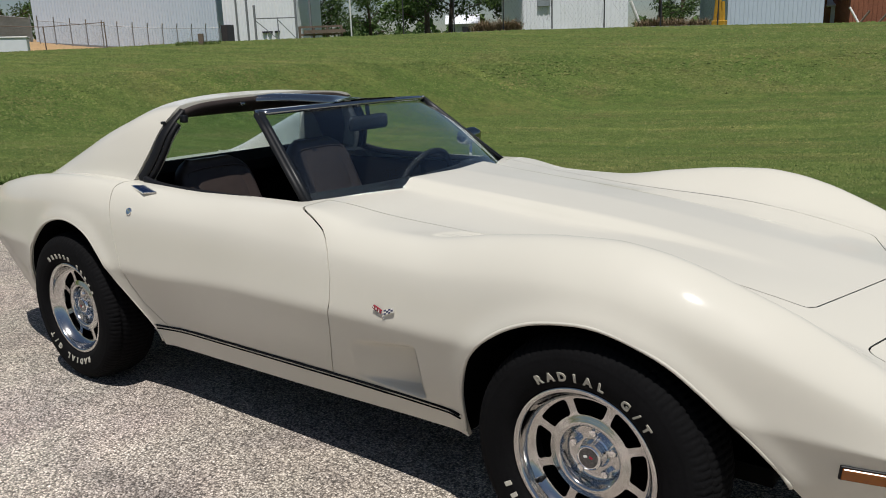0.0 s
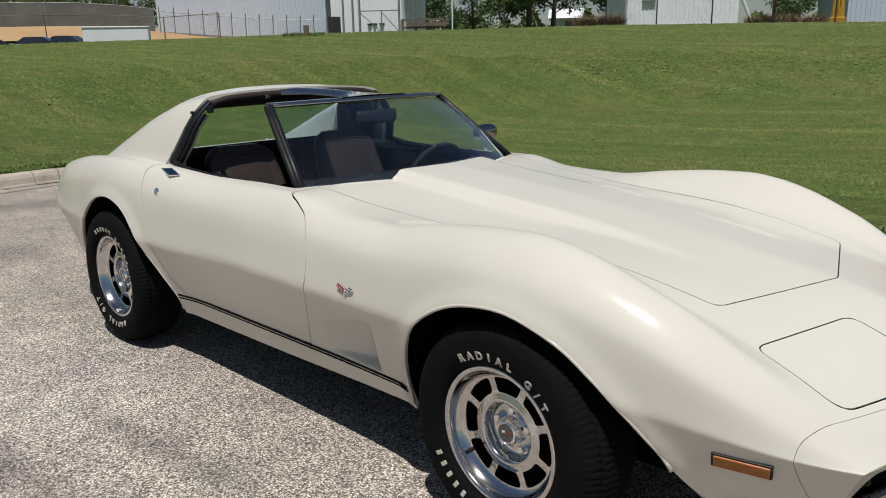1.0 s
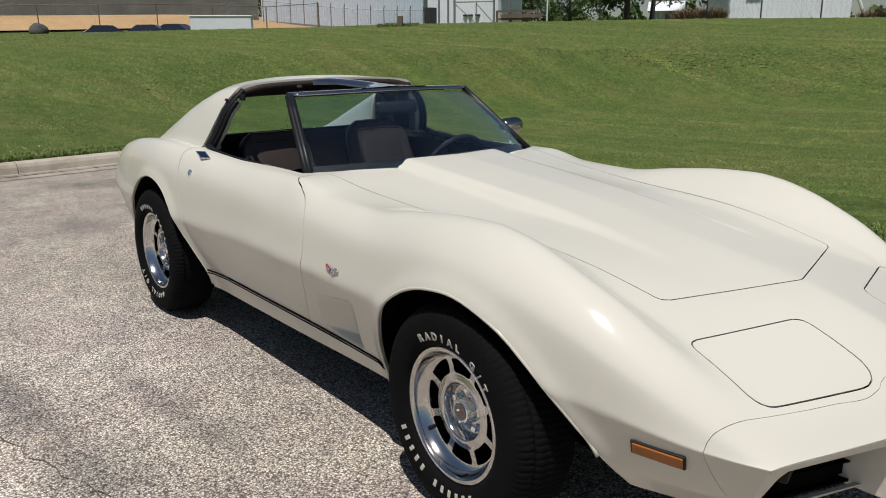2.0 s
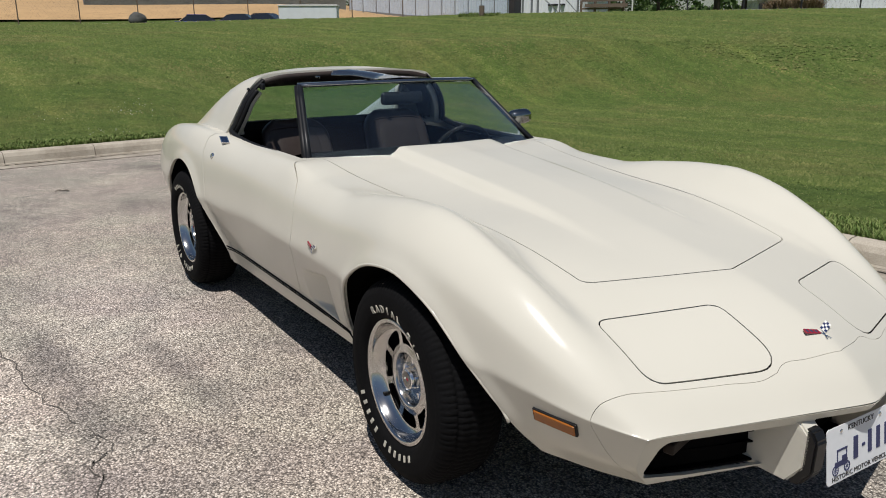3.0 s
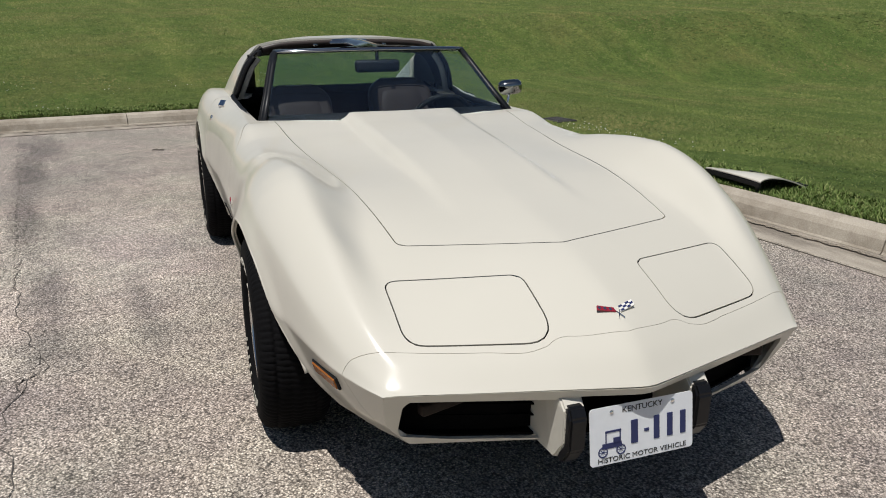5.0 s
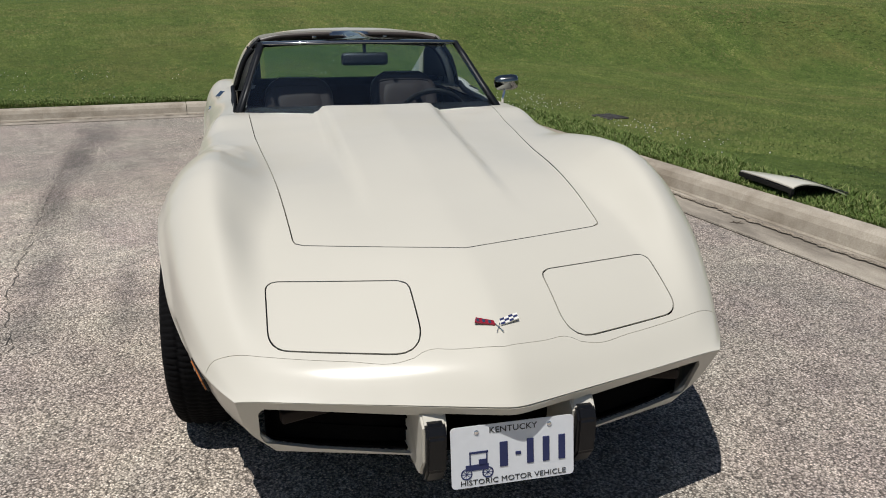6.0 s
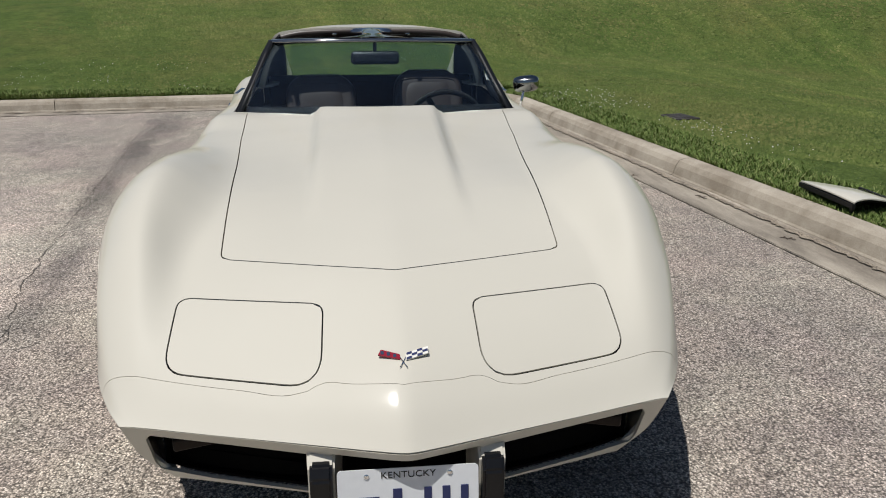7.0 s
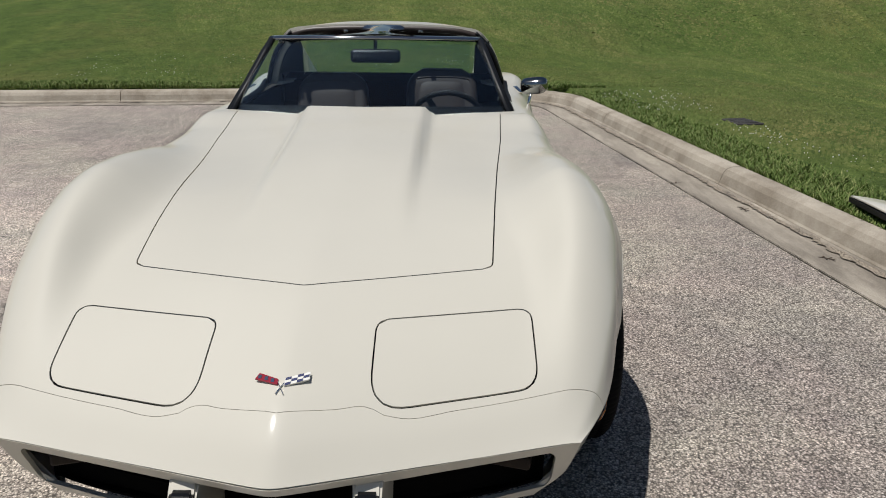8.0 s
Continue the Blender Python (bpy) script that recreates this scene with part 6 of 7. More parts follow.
def ribbed_wall(bm, a, b, height, pitch=0.3, depth=0.03, thick=0.15):
    """A wall of ribbed metal sheet from a to b."""
    a, b = Vector(a), Vector(b)
    ln = (b - a).to_2d().length
    t = (b - a) / ln
    n = Vector((t.y, -t.x, 0))
    if n.dot(EYE0 - a) < 0:
        n = -n
    base = min(a.z, b.z) - 0.6
    top = max(a.z, b.z) + height
    pts, s = [], 0.0
    while s < ln:
        pts += [(s, 0), (s + pitch * 0.62, 0), (s + pitch * 0.70, depth), (s + pitch * 0.92, depth)]
        s += pitch
    pts = [(min(p, ln), q) for p, q in pts] + [(ln, 0)]
    lo = [bm.verts.new(Vector((a.x + t.x * p + n.x * q, a.y + t.y * p + n.y * q, base))) for p, q in pts]
    hi = [bm.verts.new(Vector((a.x + t.x * p + n.x * q, a.y + t.y * p + n.y * q, top))) for p, q in pts]
    for k in range(len(pts) - 1):
        bm.faces.new((lo[k], lo[k + 1], hi[k + 1], hi[k]))
    return n, t, ln, base, top


def metal_shed(name, label, az0, az1, d0, d1, height, material, depth=8.0, roof=None, trim=None):
    """A ribbed metal building: front, back and ends, roof, and a base board."""
    a, b = ridge_point(az0, d0), ridge_point(az1, d1)
    mid = (a + b) / 2
    ob = thing(name, label, "building", mid)
    ob.matrix_world = Matrix.Translation(mid)
    inv = ob.matrix_world.inverted()

    def add(nm, bm, mat, lab=""):
        bm.transform(inv)
        return part(nm, bm, mat, ob, lab)

    bm = bmesh.new()
    n, t, ln, base, top = ribbed_wall(bm, a, b, height)
    add("front_wall", bm, material)
    for p in (a, b):
        bm = bmesh.new()
        ribbed_wall(bm, p, p - n * depth, height)
        add("end_wall", bm, material)
    bm = bmesh.new()
    ribbed_wall(bm, a - n * depth, b - n * depth, height)
    add("back_wall", bm, material)
    bm = bmesh.new()
    c = [a + n * 0.3 - t * 0.3, b + n * 0.3 + t * 0.3, b - n * (depth + 0.3) + t * 0.3, a - n * (depth + 0.3) - t * 0.3]
    rt = top + depth * 0.22
    v = [bm.verts.new((q.x, q.y, top)) for q in c]
    r = [bm.verts.new((q.x, q.y, rt)) for q in (a - n * depth / 2 - t * 0.3, b - n * depth / 2 + t * 0.3)]
    bm.faces.new((v[0], v[1], r[1], r[0]))
    bm.faces.new((v[2], v[3], r[0], r[1]))
    bm.faces.new((v[1], v[2], r[1]))
    bm.faces.new((v[3], v[0], r[0]))
    bm.faces.new(v[::-1])
    add("roof", bm, roof or material)
    bm = bmesh.new()
    sweep(bm, [a + n * 0.06, b + n * 0.06], [(-0.03, -0.7), (0.03, -0.7), (0.03, 0.10), (-0.03, 0.10)])
    add("base_board", bm, trim or GREY_METAL)
    return ob, a, b, n, t, add


WHITE_SHEET = grained("white_ribbed_sheet", (0.78, 0.80, 0.83), 0.45, 3.0, 0.06, 0.0)
PALE_BLUE = grained("pale_blue_sheet", (0.50, 0.57, 0.66), 0.5, 3.0, 0.05, 0.0)
GREY_METAL = grained("grey_galvanised", (0.22, 0.23, 0.24), 0.5, 20, 0.2, 0.05, 0.3)
RUST_RED = grained("rust_red_boards", (0.24, 0.085, 0.045), 0.8, 8, 0.3, 0.3)
DARK_PAINT = grained("dark_door_paint", (0.03, 0.03, 0.035), 0.5, 20, 0.2, 0)
TIMBER = grained("weathered_timber", (0.16, 0.12, 0.09), 0.9, 20, 0.3, 0.3)
WHITE_TIMBER = grained("white_timber", (0.7, 0.69, 0.66), 0.7, 20, 0.1, 0.1)
YELLOW = grained("yellow_machine_paint", (0.45, 0.25, 0.02), 0.5, 20, 0.3, 0)
LEAF = blade_material("tree_leaves", (0.02, 0.045, 0.008), (0.045, 0.085, 0.016), (0.09, 0.14, 0.03))
LEAF2 = blade_material("far_leaves", (0.035, 0.07, 0.02), (0.065, 0.11, 0.03), (0.11, 0.16, 0.05))
BARK = grained("bark", (0.07, 0.05, 0.035), 0.95, 20, 0.4, 0.5)
STRAW = grained("straw_stubble", (0.42, 0.27, 0.13), 0.95, 1.2, 0.18, 0.4, dist=0.05)
SHADE_CLOTH = grained("faded_shade_cloth", (0.24, 0.26, 0.25), 0.9, 6, 0.25, 0.1)

hall, A0, A1, hn, ht, hadd = metal_shed("warehouse", "large pale blue ribbed metal warehouse behind a fence", 153.6, 142.3, 95, 90, 9.0, PALE_BLUE, 25)
annex, B0, B1, an, at_, aadd = metal_shed("warehouse_annex", "white ribbed metal annex with a dark doorway", 141.9, 136.9, 78, 76, 6.5, WHITE_SHEET, 10)
bm = bmesh.new()
for k in (0.35,):
    p = B0 + at_ * k + an * 0.05
    box(bm, p.x, p.y, p.z + 1.1, 0.9, 0.9, 2.4, 0.02)
aadd("door", bm, DARK_PAINT, "dark doorway")
for f in (0.55, 0.62, 0.72):
    bm = bmesh.new()
    p = B0.lerp(B1, f) + an * 0.06
    box(bm, p.x, p.y, p.z + 1.5, 0.35, 0.35, 0.16, 0.01)
    aadd("vent", bm, DARK_PAINT)
shed, C0, C1, sn, st, sadd = metal_shed("metal_shed", "white ribbed metal shed with a small window", 121.0, 113.8, 56, 58, 4.2, WHITE_SHEET, 8)
bm = bmesh.new()
p = C0.lerp(C1, 0.19) + sn * 0.05
box(bm, p.x, p.y, p.z + 2.0, 0.9, 0.35, 0.55, 0.02, 2, Matrix.Rotation(math.atan2(st.y, st.x), 4, "Z"))
sadd("window", bm, grained("dusty_pane", (0.25, 0.28, 0.30), 0.3, 10, 0.2, 0))
barn2, D0, D1, dn, dt, dadd = metal_shed("metal_shed", "pale ribbed metal shed with dark base board", 107.3, 101.5, 60, 62, 4.4, PALE_BLUE, 8, trim=DARK_PAINT)
hut, E0, E1, en, et, eadd = metal_shed("small_hut", "small white hut with a low roof", 101.1, 100.0, 66, 66, 1.6, WHITE_SHEET, 3)
red, F0, F1, fn, ft, fadd = metal_shed("red_barn", "rust-red timber barn at the end of the yard", 100.0, 94.0, 62, 64, 5.0, RUST_RED, 9)
cot, G0, G1, gn, gt, gadd = metal_shed("white_cottage", "small white cottage far behind the trees", 126.3, 124.3, 72, 72, 1.4, WHITE_SHEET, 4)
bm = bmesh.new()
p = G0.lerp(G1, 0.62) + gn * 0.05
box(bm, p.x, p.y, p.z + 0.8, 0.5, 0.5, 0.7, 0.02)
gadd("window", bm, DARK_PAINT)


def post(name, label, base, height, radius, material, lean=(0, 0), arm=0.0, group=""):
    ob = thing(name, label, "post", base, group)
    bm = bmesh.new()
    top = (lean[0], lean[1], height)
    path = [(0, 0, -0.3), top] + ([(top[0] + arm * 0.6, top[1] + arm * 0.6, height + arm)] if arm else [])
    sweep(bm, path, ring_profile(radius, radius, 8), up=(0, 1, 0.01))
    part("shaft", bm, material, ob)
    return ob


def make_fence(name, label, pts, height, material, arm=0.0, cloth=None):
    """Posts with rails and thin wires between them."""
    ob = thing(name, label, "fence", pts[0], kind="")
    inv = ob.matrix_world.inverted()
    for p in pts:
        bm = bmesh.new()
        top = p + Vector((0, 0, height))
        path = [p - Vector((0, 0, 0.3)), top] + ([top + Vector((arm * 0.7, -arm * 0.3, arm))] if arm else [])
        sweep(bm, path, ring_profile(0.045, 0.045, 6), up=(0.3, 1, 0.01))
        bm.transform(inv)
        part("post", bm, material, ob)
    for a, b in zip(pts, pts[1:]):
        for h in (height - 0.04, 0.08):
            bm = bmesh.new()
            sweep(bm, [a + Vector((0, 0, h)), b + Vector((0, 0, h))], ring_profile(0.028, 0.028, 5))
            bm.transform(inv)
            part("rail", bm, material, ob)
        bm = bmesh.new()
        if cloth:
            v = [bm.verts.new(q + Vector((0, 0, h))) for q, h in ((a, 0.05), (b, 0.05), (b, height - 0.05), (a, height - 0.05))]
            bm.faces.new(v)
            bmesh.ops.solidify(bm, geom=bm.faces[:], thickness=0.01)
            bm.transform(inv)
            part("shade_cloth", bm, cloth, ob)
        else:
            # woven wire, as a lattice of thin strands
            n = 14
            for k in range(n):
                for s in (0, 1):
                    p, q = a.lerp(b, k / n), a.lerp(b, min(1, (k + 6) / n))
                    z0, z1 = (0.1, height - 0.1) if s else (height - 0.1, 0.1)
                    sweep(bm, [p + Vector((0, 0, z0)), q + Vector((0, 0, z1))], [(-0.0018, -0.0018), (0.0018, -0.0018), (0.0, 0.0022)], caps=False)
            bm.transform(inv)
            w = part("woven_wire", bm, material, ob)
            tagged(w, kind="stuff")
    return ob


make_fence("security_fence", "grey chain-link security fence with angled post tops", [ridge_point(az, 76) for az in np.linspace(153.4, 142.2, 13)], 2.05, GREY_METAL, 0.35)
make_fence("screened_fence", "chain-link fence hung with faded grey shade cloth", [ridge_point(az, 88) for az in np.linspace(171, 153.8, 9)], 2.4, GREY_METAL, 0.35, SHADE_CLOTH)
make_fence("field_fence", "thin wire fence beside the stubble field", [ridge_point(az, 64) for az in np.linspace(182, 149.5, 10)], 2.4, TIMBER)
make_fence("yard_fence", "dark wire fence in front of the sheds", [ridge_point(az, 53) for az in (129.5, 125.9, 122.4, 119.0, 115.4, 111.6, 107.9)], 2.6, DARK_PAINT)


def make_gate():
    a, b = ridge_point(139.8, 58), ridge_point(137.0, 58)
    ob = thing("yard_gate", "grey steel yard gate with diagonal braces", "gate", a)
    inv = ob.matrix_world.inverted()

    def bar(nm, p, q, r):
        bm = bmesh.new()
        sweep(bm, [p, q], ring_profile(r, r, 6), up=(0.3, 1, 0.02))
        bm.transform(inv)
        part(nm, bm, GREY_METAL, ob)

    up = Vector((0, 0, 1))
    m = a.lerp(b, 0.55)
    for p, r, h in ((a, 0.08, 2.6), (m, 0.04, 1.75), (b, 0.08, 2.9)):
        bar("gate_post", p - up * 0.3, p + up * h, r)
    bar("gate_rail", a + up * 1.7, b + up * 1.7, 0.04)
    bar("gate_rail", a + up * 0.15, b + up * 0.15, 0.04)
    bar("brace", a + up * 1.6, m + up * 0.2, 0.03)
    bar("brace", m + up * 1.6, b + up * 0.2, 0.03)


make_gate()


def make_rack():
    a, b = ridge_point(136.8, 60), ridge_point(133.9, 60)
    ob = thing("timber_rack", "weathered timber loading rack", "rack", a)
    inv = ob.matrix_world.inverted()
    up = Vector((0, 0, 1))

    def bar(nm, p, q, r):
        bm = bmesh.new()
        sweep(bm, [p, q], [(-r, -r), (r, -r), (r, r), (-r, r)], up=(0.3, 1, 0.02))
        bm.transform(inv)
        part(nm, bm, TIMBER, ob)

    for f in (0, 0.33, 0.66, 1):
        p = a.lerp(b, f)
        bar("upright", p - up * 0.2, p + up * 1.15, 0.07)
    for h in (0.25, 0.55, 1.1):
        bar("beam", a + up * h, b + up * h, 0.07)
    bar("deck", a + up * 0.75 + Vector((0.4, 0, 0)), b + up * 0.75 + Vector((0.4, 0, 0)), 0.12)


make_rack()
post("leaning_board", "white board leaning against the shed", ridge_point(112.7, 55.5), 1.85, 0.11, WHITE_TIMBER, (-0.75, -0.55))
post("white_pole", "slim white pole at the yard entrance", ridge_point(133.2, 55), 2.6, 0.05, WHITE_TIMBER)
for az, d, h in ((140.3, 62, 6), (136.0, 64, 7), (141.0, 66, 6)):
    post("utility_post", "tall grey utility post", ridge_point(az, d), h, 0.08, GREY_METAL, group="tall posts")
post("stump_post", "short grey timber post on the crest", ridge_point(143.5, 47), 0.6, 0.16, TIMBER)

# junk beside the barn
for k, (az, h, lx) in enumerate(((99.7, 0.9, 0.8), (99.2, 1.2, -0.9), (98.7, 1.1, 1.1))):
    post("scrap_plank", "loose scrap plank propped by the barn", ridge_point(az, 59), h, 0.07, WHITE_TIMBER if k == 1 else TIMBER, (lx, 0.2), group="scrap planks")


def make_digger():
    ob = thing("yellow_machine", "yellow hydraulic machine standing upright", "machine", ridge_point(107.8, 57))
    for k, (x, h, r) in enumerate(((-0.35, 1.9, 0.12), (0.0, 2.4, 0.09), (0.3, 1.7, 0.13), (0.1, 1.1, 0.2))):
        bm = bmesh.new()
        sweep(bm, [(x, 0, -0.2), (x * 0.6, 0, h)], ring_profile(r, r * 0.8, 8), up=(0, 1, 0))
        part("ram", bm, YELLOW, ob)
    bm = bmesh.new()
    box(bm, 0, 0, 0.25, 0.9, 0.6, 0.5, 0.06)
    part("base", bm, YELLOW, ob)


make_digger()


def make_boulder(place, r):
    ob = thing("boulder", "rough dark grey boulder on the crest", "boulder", place)
    bm = bmesh.new()
    bmesh.ops.create_icosphere(bm, subdivisions=3, radius=r)
    for v in bm.verts:
        v.co *= 1 + 0.22 * noise.noise(v.co * 2.1)
        v.co.z *= 0.85
    part("rock", bm, grained("dark_rock", (0.07, 0.07, 0.065), 0.9, 6, 0.4, 0.5), ob, smooth=True)


make_boulder(ridge_point(167.6, 60, 0.72), 0.58)
make_boulder(ridge_point(177.8, 60, 0.6), 0.5)


def make_trailer():
    a = ridge_point(156.1, 62, -0.2)
    ob = thing("box_trailer", "white box trailer parked by the field", "trailer", a, turn=60)
    bm = bmesh.new()
    box(bm, 0, 0, 1.15, 4.4, 1.8, 1.15, 0.08)
    part("box_body", bm, WHITE_SHEET, ob, smooth=False)
    bm = bmesh.new()
    box(bm, 0, 0, 1.77, 4.5, 1.9, 0.12, 0.04)
    part("lid", bm, WHITE_TIMBER, ob)
    for x in (-1.0, 1.0):
        for y in (-0.8, 0.8):
            bm = bmesh.new()
            lathe(bm, [(0.0001, -0.1), (0.3, -0.1), (0.32, 0), (0.3, 0.1), (0.0001, 0.1)], 20)
            bm.transform(Matrix.Translation((x, y, 0.32)))
            part("wheel", bm, RUBBER, ob)
    bm = bmesh.new()
    box(bm, 0, 0, 0.52, 4.2, 1.5, 0.14)
    part("chassis", bm, GREY_METAL, ob)


make_trailer()


def far_car(az, d, turn, color, label):
    """A parked car, seen far off: rounded body, cabin with glass, wheels."""
    ob = thing("parked_car", label, "car", ridge_point(az, d, -0.45), group="cars behind the crest", turn=turn)
    paint = grained("far_paint", color, 0.25, 5, 0.08, 0, 0.0, 0.5)
    xs = np.linspace(-2.2, 2.2, 17)
    bm = bmesh.new()
    rows = []
    for x in xs:
        hz = float(curve(np.array(x), (-2.2, 0.75), (-2.0, 0.95), (-0.9, 1.0), (0.9, 0.98), (1.9, 0.82), (2.2, 0.62)))
        w = 0.86 - 0.12 * abs(x / 2.2) ** 4
        rows.append([bm.verts.new((x, a * w, z)) for a, z in ((-0.9, 0.25), (-1, 0.55), (-0.94, hz - 0.05), (-0.8, hz), (0.8, hz), (0.94, hz - 0.05), (1, 0.55), (0.9, 0.25))])
    for a, b in zip(rows, rows[1:]):
        for k in range(8):
            bm.faces.new((a[k], a[(k + 1) % 8], b[(k + 1) % 8], b[k]))
    bm.faces.new(rows[0])
    bm.faces.new(rows[-1][::-1])
    bmesh.ops.recalc_face_normals(bm, faces=bm.faces[:])
    part("body", bm, paint, ob, smooth=True)
    bm = bmesh.new()
    rows = []
    for x, z, w in ((-1.7, 0.96, 0.76), (-1.1, 1.38, 0.62), (0.2, 1.42, 0.62), (1.0, 0.96, 0.76)):
        rows.append([bm.verts.new((x, -w, z)), bm.verts.new((x, w, z))])
    lo = [[bm.verts.new((x, s * 0.76, 0.94)) for s in (-1, 1)] for x in (-1.7, -1.1, 0.2, 1.0)]
    for k in range(3):
        bm.faces.new((rows[k][0], rows[k][1], rows[k + 1][1], rows[k + 1][0]))
        for s in (0, 1):
            bm.faces.new((lo[k][s], lo[k + 1][s], rows[k + 1][s], rows[k][s]))
    bmesh.ops.recalc_face_normals(bm, faces=bm.faces[:])
    part("cabin_glass", bm, BLACK_GLOSS, ob)
    bm = bmesh.new()
    box(bm, -0.45, 0, 1.42, 1.3, 1.2, 0.04, 0.02)
    part("roof", bm, paint, ob)
    for x in (-1.35, 1.35):
        for y in (-0.78, 0.78):
            bm = bmesh.new()
            lathe(bm, [(0.0001, -0.1), (0.3, -0.1), (0.32, 0), (0.3, 0.1), (0.0001, 0.1)], 20)
            bm.transform(Matrix.Translation((x, y, 0.32)))
            part("wheel", bm, RUBBER, ob)
    return ob


far_car(163.4, 61, 80, (0.03, 0.04, 0.22), "blue saloon car parked behind the crest")
far_car(160.6, 62, 55, (0.05, 0.055, 0.06), "dark grey saloon car parked behind the crest")
far_car(158.9, 63, 40, (0.035, 0.04, 0.05), "black estate car parked behind the crest")


def make_field():
    """Straw stubble on the slope behind the crest."""
    az = np.radians(np.linspace(147, 205, 60))
    r = np.concatenate([np.linspace(66, 110, 24), np.linspace(116, 260, 12)])
    A, R = np.meshgrid(az, r, indexing="ij")
    x, y = R * np.cos(A), R * np.sin(A)
    z = bank_height(x, y) + 0.12
    me = bpy.data.meshes.new("stubble_field")
    c = len(r)
    f = [(i * c + j, i * c + j + 1, (i + 1) * c + j + 1, (i + 1) * c + j) for i in range(len(az) - 1) for j in range(c - 1)]
    me.from_pydata(np.stack([x, y, z], 2).reshape(-1, 3).tolist(), [], f)
    me.materials.append(STRAW)
    me.shade_smooth()
    if me.polygons[0].normal.z < 0:
        me.flip_normals()
    return tagged(new("stubble_field", me), "tan straw stubble field on the far slope", "field", kind="structure")


make_field()

# pale track along the crest
bm = bmesh.new()
prev = None
for az in np.linspace(178, 144, 60):
    p, q = ridge_point(az, 50.5, 0.05), ridge_point(az, 53.5, 0.05)
    cur = (bm.verts.new(p), bm.verts.new(q))
    if prev:
        bm.faces.new((prev[0], prev[1], cur[1], cur[0]))
    prev = cur
bmesh.ops.recalc_face_normals(bm, faces=bm.faces[:])
tagged(new("farm_track", from_bm("farm_track", bm, CONCRETE)), "pale gravel track along the crest", "track", kind="structure")


def make_tree(place, height, width, leaves, seed, material, low=0.15, label="leafy green tree behind the yard", name="tree"):
    """Tapered trunk, limbs, and a crown of many leaf clumps with gaps."""
    rnd = random.Random(seed)
    ob = thing(name, label, "tree", place, group="trees along the ridge")
    bm = bmesh.new()
    lean = Vector((rnd.uniform(-0.05, 0.05), rnd.uniform(-0.05, 0.05), 1))
    rings = []
    for k in range(7):
        f = k / 6
        r = height * 0.028 * (1 - 0.8 * f)
        c = lean * (height * 0.75 * f) - Vector((0, 0, 0.3 * (k == 0)))
        rings.append([bm.verts.new(c + Vector((r * math.cos(a), r * math.sin(a), 0))) for a in [2 * math.pi * j / 8 for j in range(8)]])
    for a, b in zip(rings, rings[1:]):
        for j in range(8):
            bm.faces.new((a[j], a[(j + 1) % 8], b[(j + 1) % 8], b[j]))
    tips = []
    for k in range(16):
        f = rnd.uniform(low + 0.05, 0.75)
        a = rnd.uniform(0, 2 * math.pi)
        ln = width * 0.5 * rnd.uniform(0.6, 1.0) * (1 - 0.45 * abs(f - 0.4))
        s = lean * (height * f)
        e = s + Vector((math.cos(a) * ln, math.sin(a) * ln, height * rnd.uniform(0.02, 0.2)))
        sweep(bm, [s, s.lerp(e, 0.5) + Vector((0, 0, 0.05 * height * rnd.random())), e], ring_profile(height * 0.006, height * 0.006, 5), up=(0.1, 0.2, 1))
        tips += [e, s.lerp(e, 0.6)]
    tips += [lean * (height * f) for f in (0.7, 0.8, 0.88, 0.93)]
    part("trunk", bm, BARK, ob)
    rs = np.random.RandomState(seed)
    T = np.array([tuple(t) for t in tips])
    j = rs.randint(len(T), size=leaves)
    rad = width * 0.17
    d = rs.normal(0, 1, (leaves, 3))
    d /= np.linalg.norm(d, axis=1)[:, None]
    c = T[j] + d * rad * rs.uniform(0.2, 1.0, (leaves, 1)) ** 0.6 * np.array([1, 1, 0.75])
    c[:, 2] = np.maximum(c[:, 2], height * low * rs.uniform(0.5, 1.0, leaves))
    u = rs.normal(0, 1, (leaves, 3))
    u /= np.linalg.norm(u, axis=1)[:, None]
    w = np.cross(u, rs.normal(0, 1, (leaves, 3)))
    w /= np.linalg.norm(w, axis=1)[:, None]
    s = rs.uniform(0.08, 0.2, (leaves, 1)) * (height / 9)
    v = np.stack([c - u * s, c + w * s * 0.5, c + u * s, c - w * s * 0.5], 1).reshape(-1, 3)
    i = np.arange(leaves) * 4
    me = bpy.data.meshes.new("crown")
    me.from_pydata(v.tolist(), [], np.stack([i, i + 1, i + 2, i + 3], 1).tolist())
    me.materials.append(material)
    part("crown", me, None, ob)
    return ob


make_tree(ridge_point(127.8, 62), 9, 7.5, 9000, 1, LEAF, 0.03, "dark dense leafy tree branching to the ground")
make_tree(ridge_point(126.2, 66), 8, 6, 5000, 2, LEAF, 0.10)
make_tree(ridge_point(122.0, 70), 9, 5, 5000, 3, LEAF, 0.05)
make_tree(ridge_point(131.8, 78), 7, 6, 5000, 4, LEAF2, 0.03)
make_tree(ridge_point(135.6, 92), 10, 9, 6000, 5, LEAF2, 0.05)
make_tree(ridge_point(138.0, 105), 11, 9, 5000, 6, LEAF2, 0.08)
make_tree(ridge_point(111.6, 66), 7.5, 6, 6000, 7, LEAF, 0.04)
make_tree(ridge_point(110.2, 78), 8, 6, 5000, 8, LEAF2, 0.04)
make_tree(ridge_point(155.4, 110), 10, 10, 5000, 9, LEAF, 0.05)
make_tree(ridge_point(159.5, 115), 9, 10, 5000, 10, LEAF2, 0.05)
make_tree(ridge_point(163.5, 120), 9, 10, 5000, 11, LEAF, 0.05)


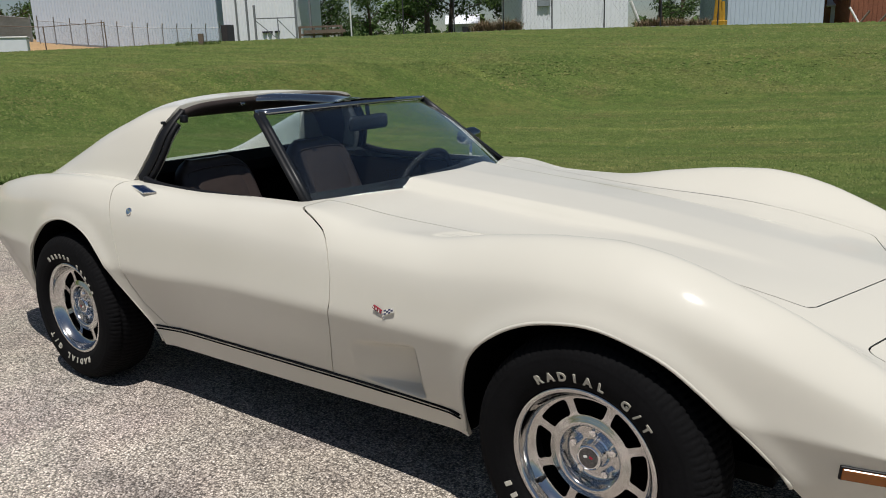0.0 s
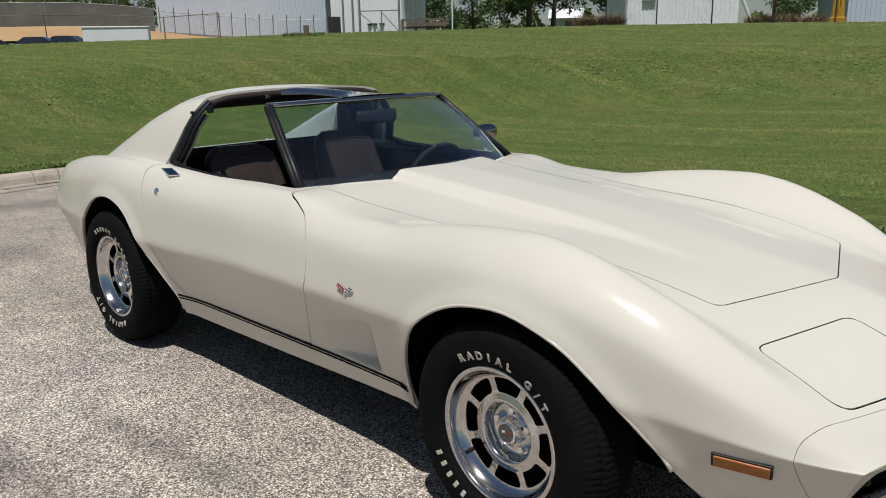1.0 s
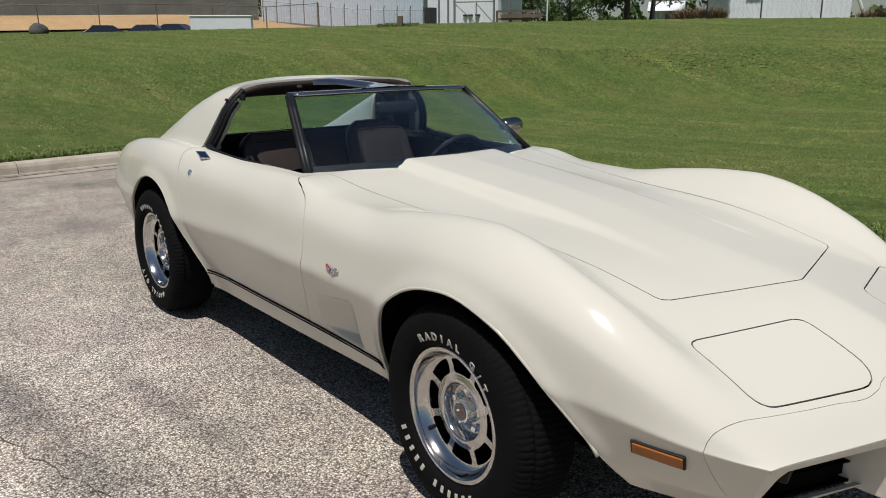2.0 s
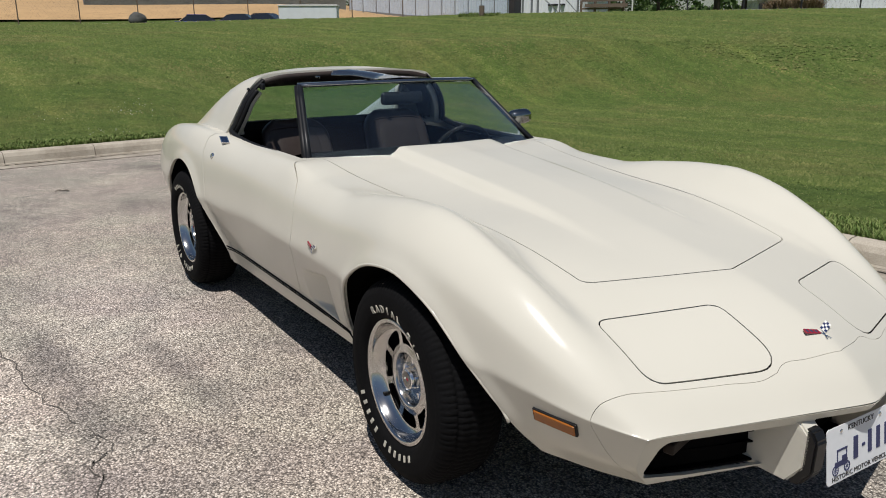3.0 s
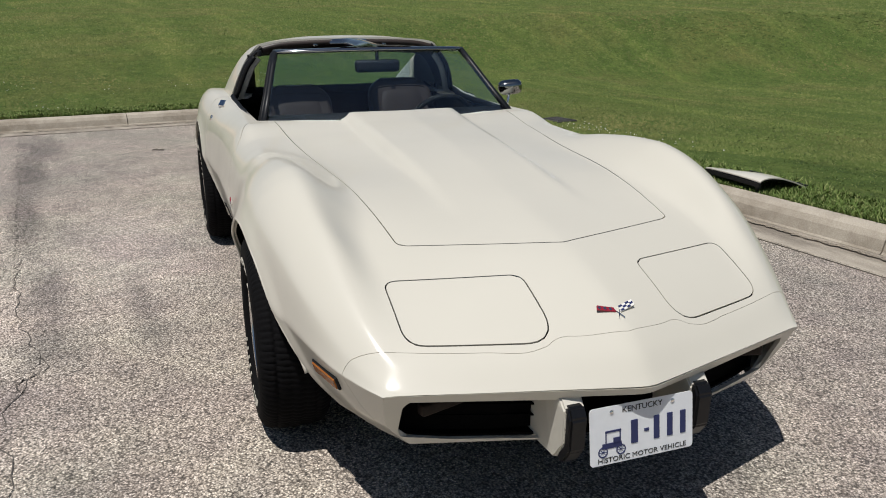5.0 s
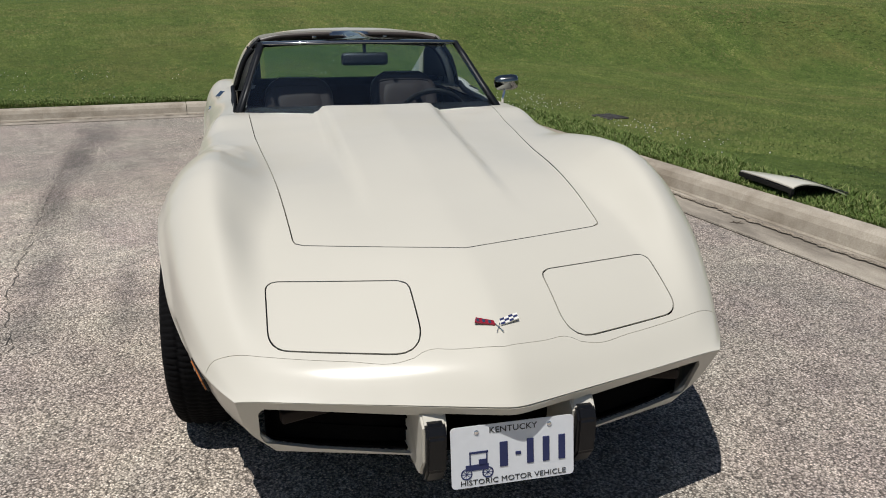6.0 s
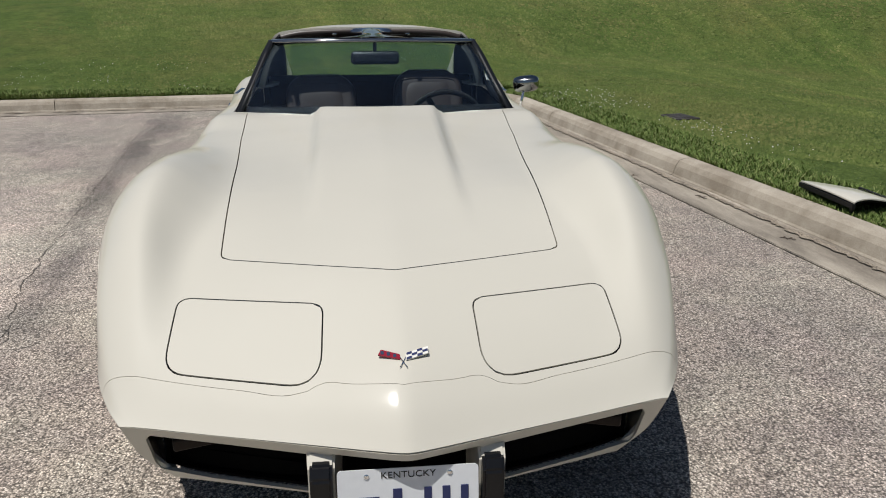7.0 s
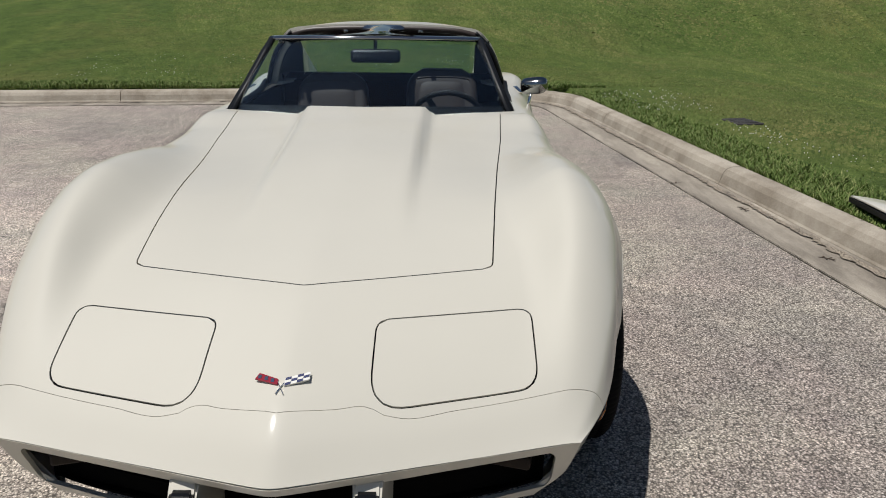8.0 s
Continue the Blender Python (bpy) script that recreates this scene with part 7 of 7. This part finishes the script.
def far_woods(az0, az1, d, height, seed, material):
    """A far belt of trees as one mass of leaf clumps."""
    rs = np.random.RandomState(seed)
    n = 9000
    az = np.radians(rs.uniform(az0, az1, n))
    dd = d + rs.uniform(-6, 6, n)
    x, y = EYE0.x + dd * np.cos(az), EYE0.y + dd * np.sin(az)
    top = height * (0.65 + 0.35 * np.sin(az * 140) * np.sin(az * 53 + seed))
    z = bank_height(x, y) + top * rs.uniform(0, 1, n) ** 0.7
    c = np.stack([x, y, z], 1)
    u = rs.normal(0, 1, (n, 3))
    w = np.cross(u, rs.normal(0, 1, (n, 3)))
    u /= np.linalg.norm(u, axis=1)[:, None]
    w /= np.linalg.norm(w, axis=1)[:, None]
    s = rs.uniform(0.3, 0.8, (n, 1))
    v = np.stack([c - u * s, c + w * s * 0.6, c + u * s, c - w * s * 0.6], 1).reshape(-1, 3)
    i = np.arange(n) * 4
    me = bpy.data.meshes.new("far_woods")
    me.from_pydata(v.tolist(), [], np.stack([i, i + 1, i + 2, i + 3], 1).tolist())
    me.materials.append(material)
    return tagged(new("far_woods", me), "far belt of green trees on the skyline", "woods", kind="stuff")


far_woods(92, 140, 150, 6.5, 31, LEAF2)
far_woods(150, 185, 230, 9, 32, LEAF2)

# weeds along the foot of the sheds
DRY = blade_material("dry_weeds", (0.10, 0.07, 0.04), (0.22, 0.15, 0.09), (0.34, 0.26, 0.15))


def weeds(az0, az1, d, count, height, seed, material, label):
    def spread(rs, n):
        az = np.radians(rs.uniform(az0, az1, n))
        dd = d + rs.uniform(-0.8, 0.8, n)
        return EYE0.x + dd * np.cos(az), EYE0.y + dd * np.sin(az)
    make_blades("weeds", count, spread, height, seed, material, label)


weeds(108.5, 113.3, 54, 2500, 0.55, 41, DRY, "dry brown weeds and brush")
weeds(121.2, 124.6, 54, 2500, 0.7, 42, DRY, "dry brown weeds and brush")
weeds(142.2, 145.2, 47.5, 2500, 0.17, 43, EDGE_BLADE, "rank green grass on the crest")
weeds(146, 153, 55, 900, 0.22, 44, DRY, "dry brown weeds and brush")
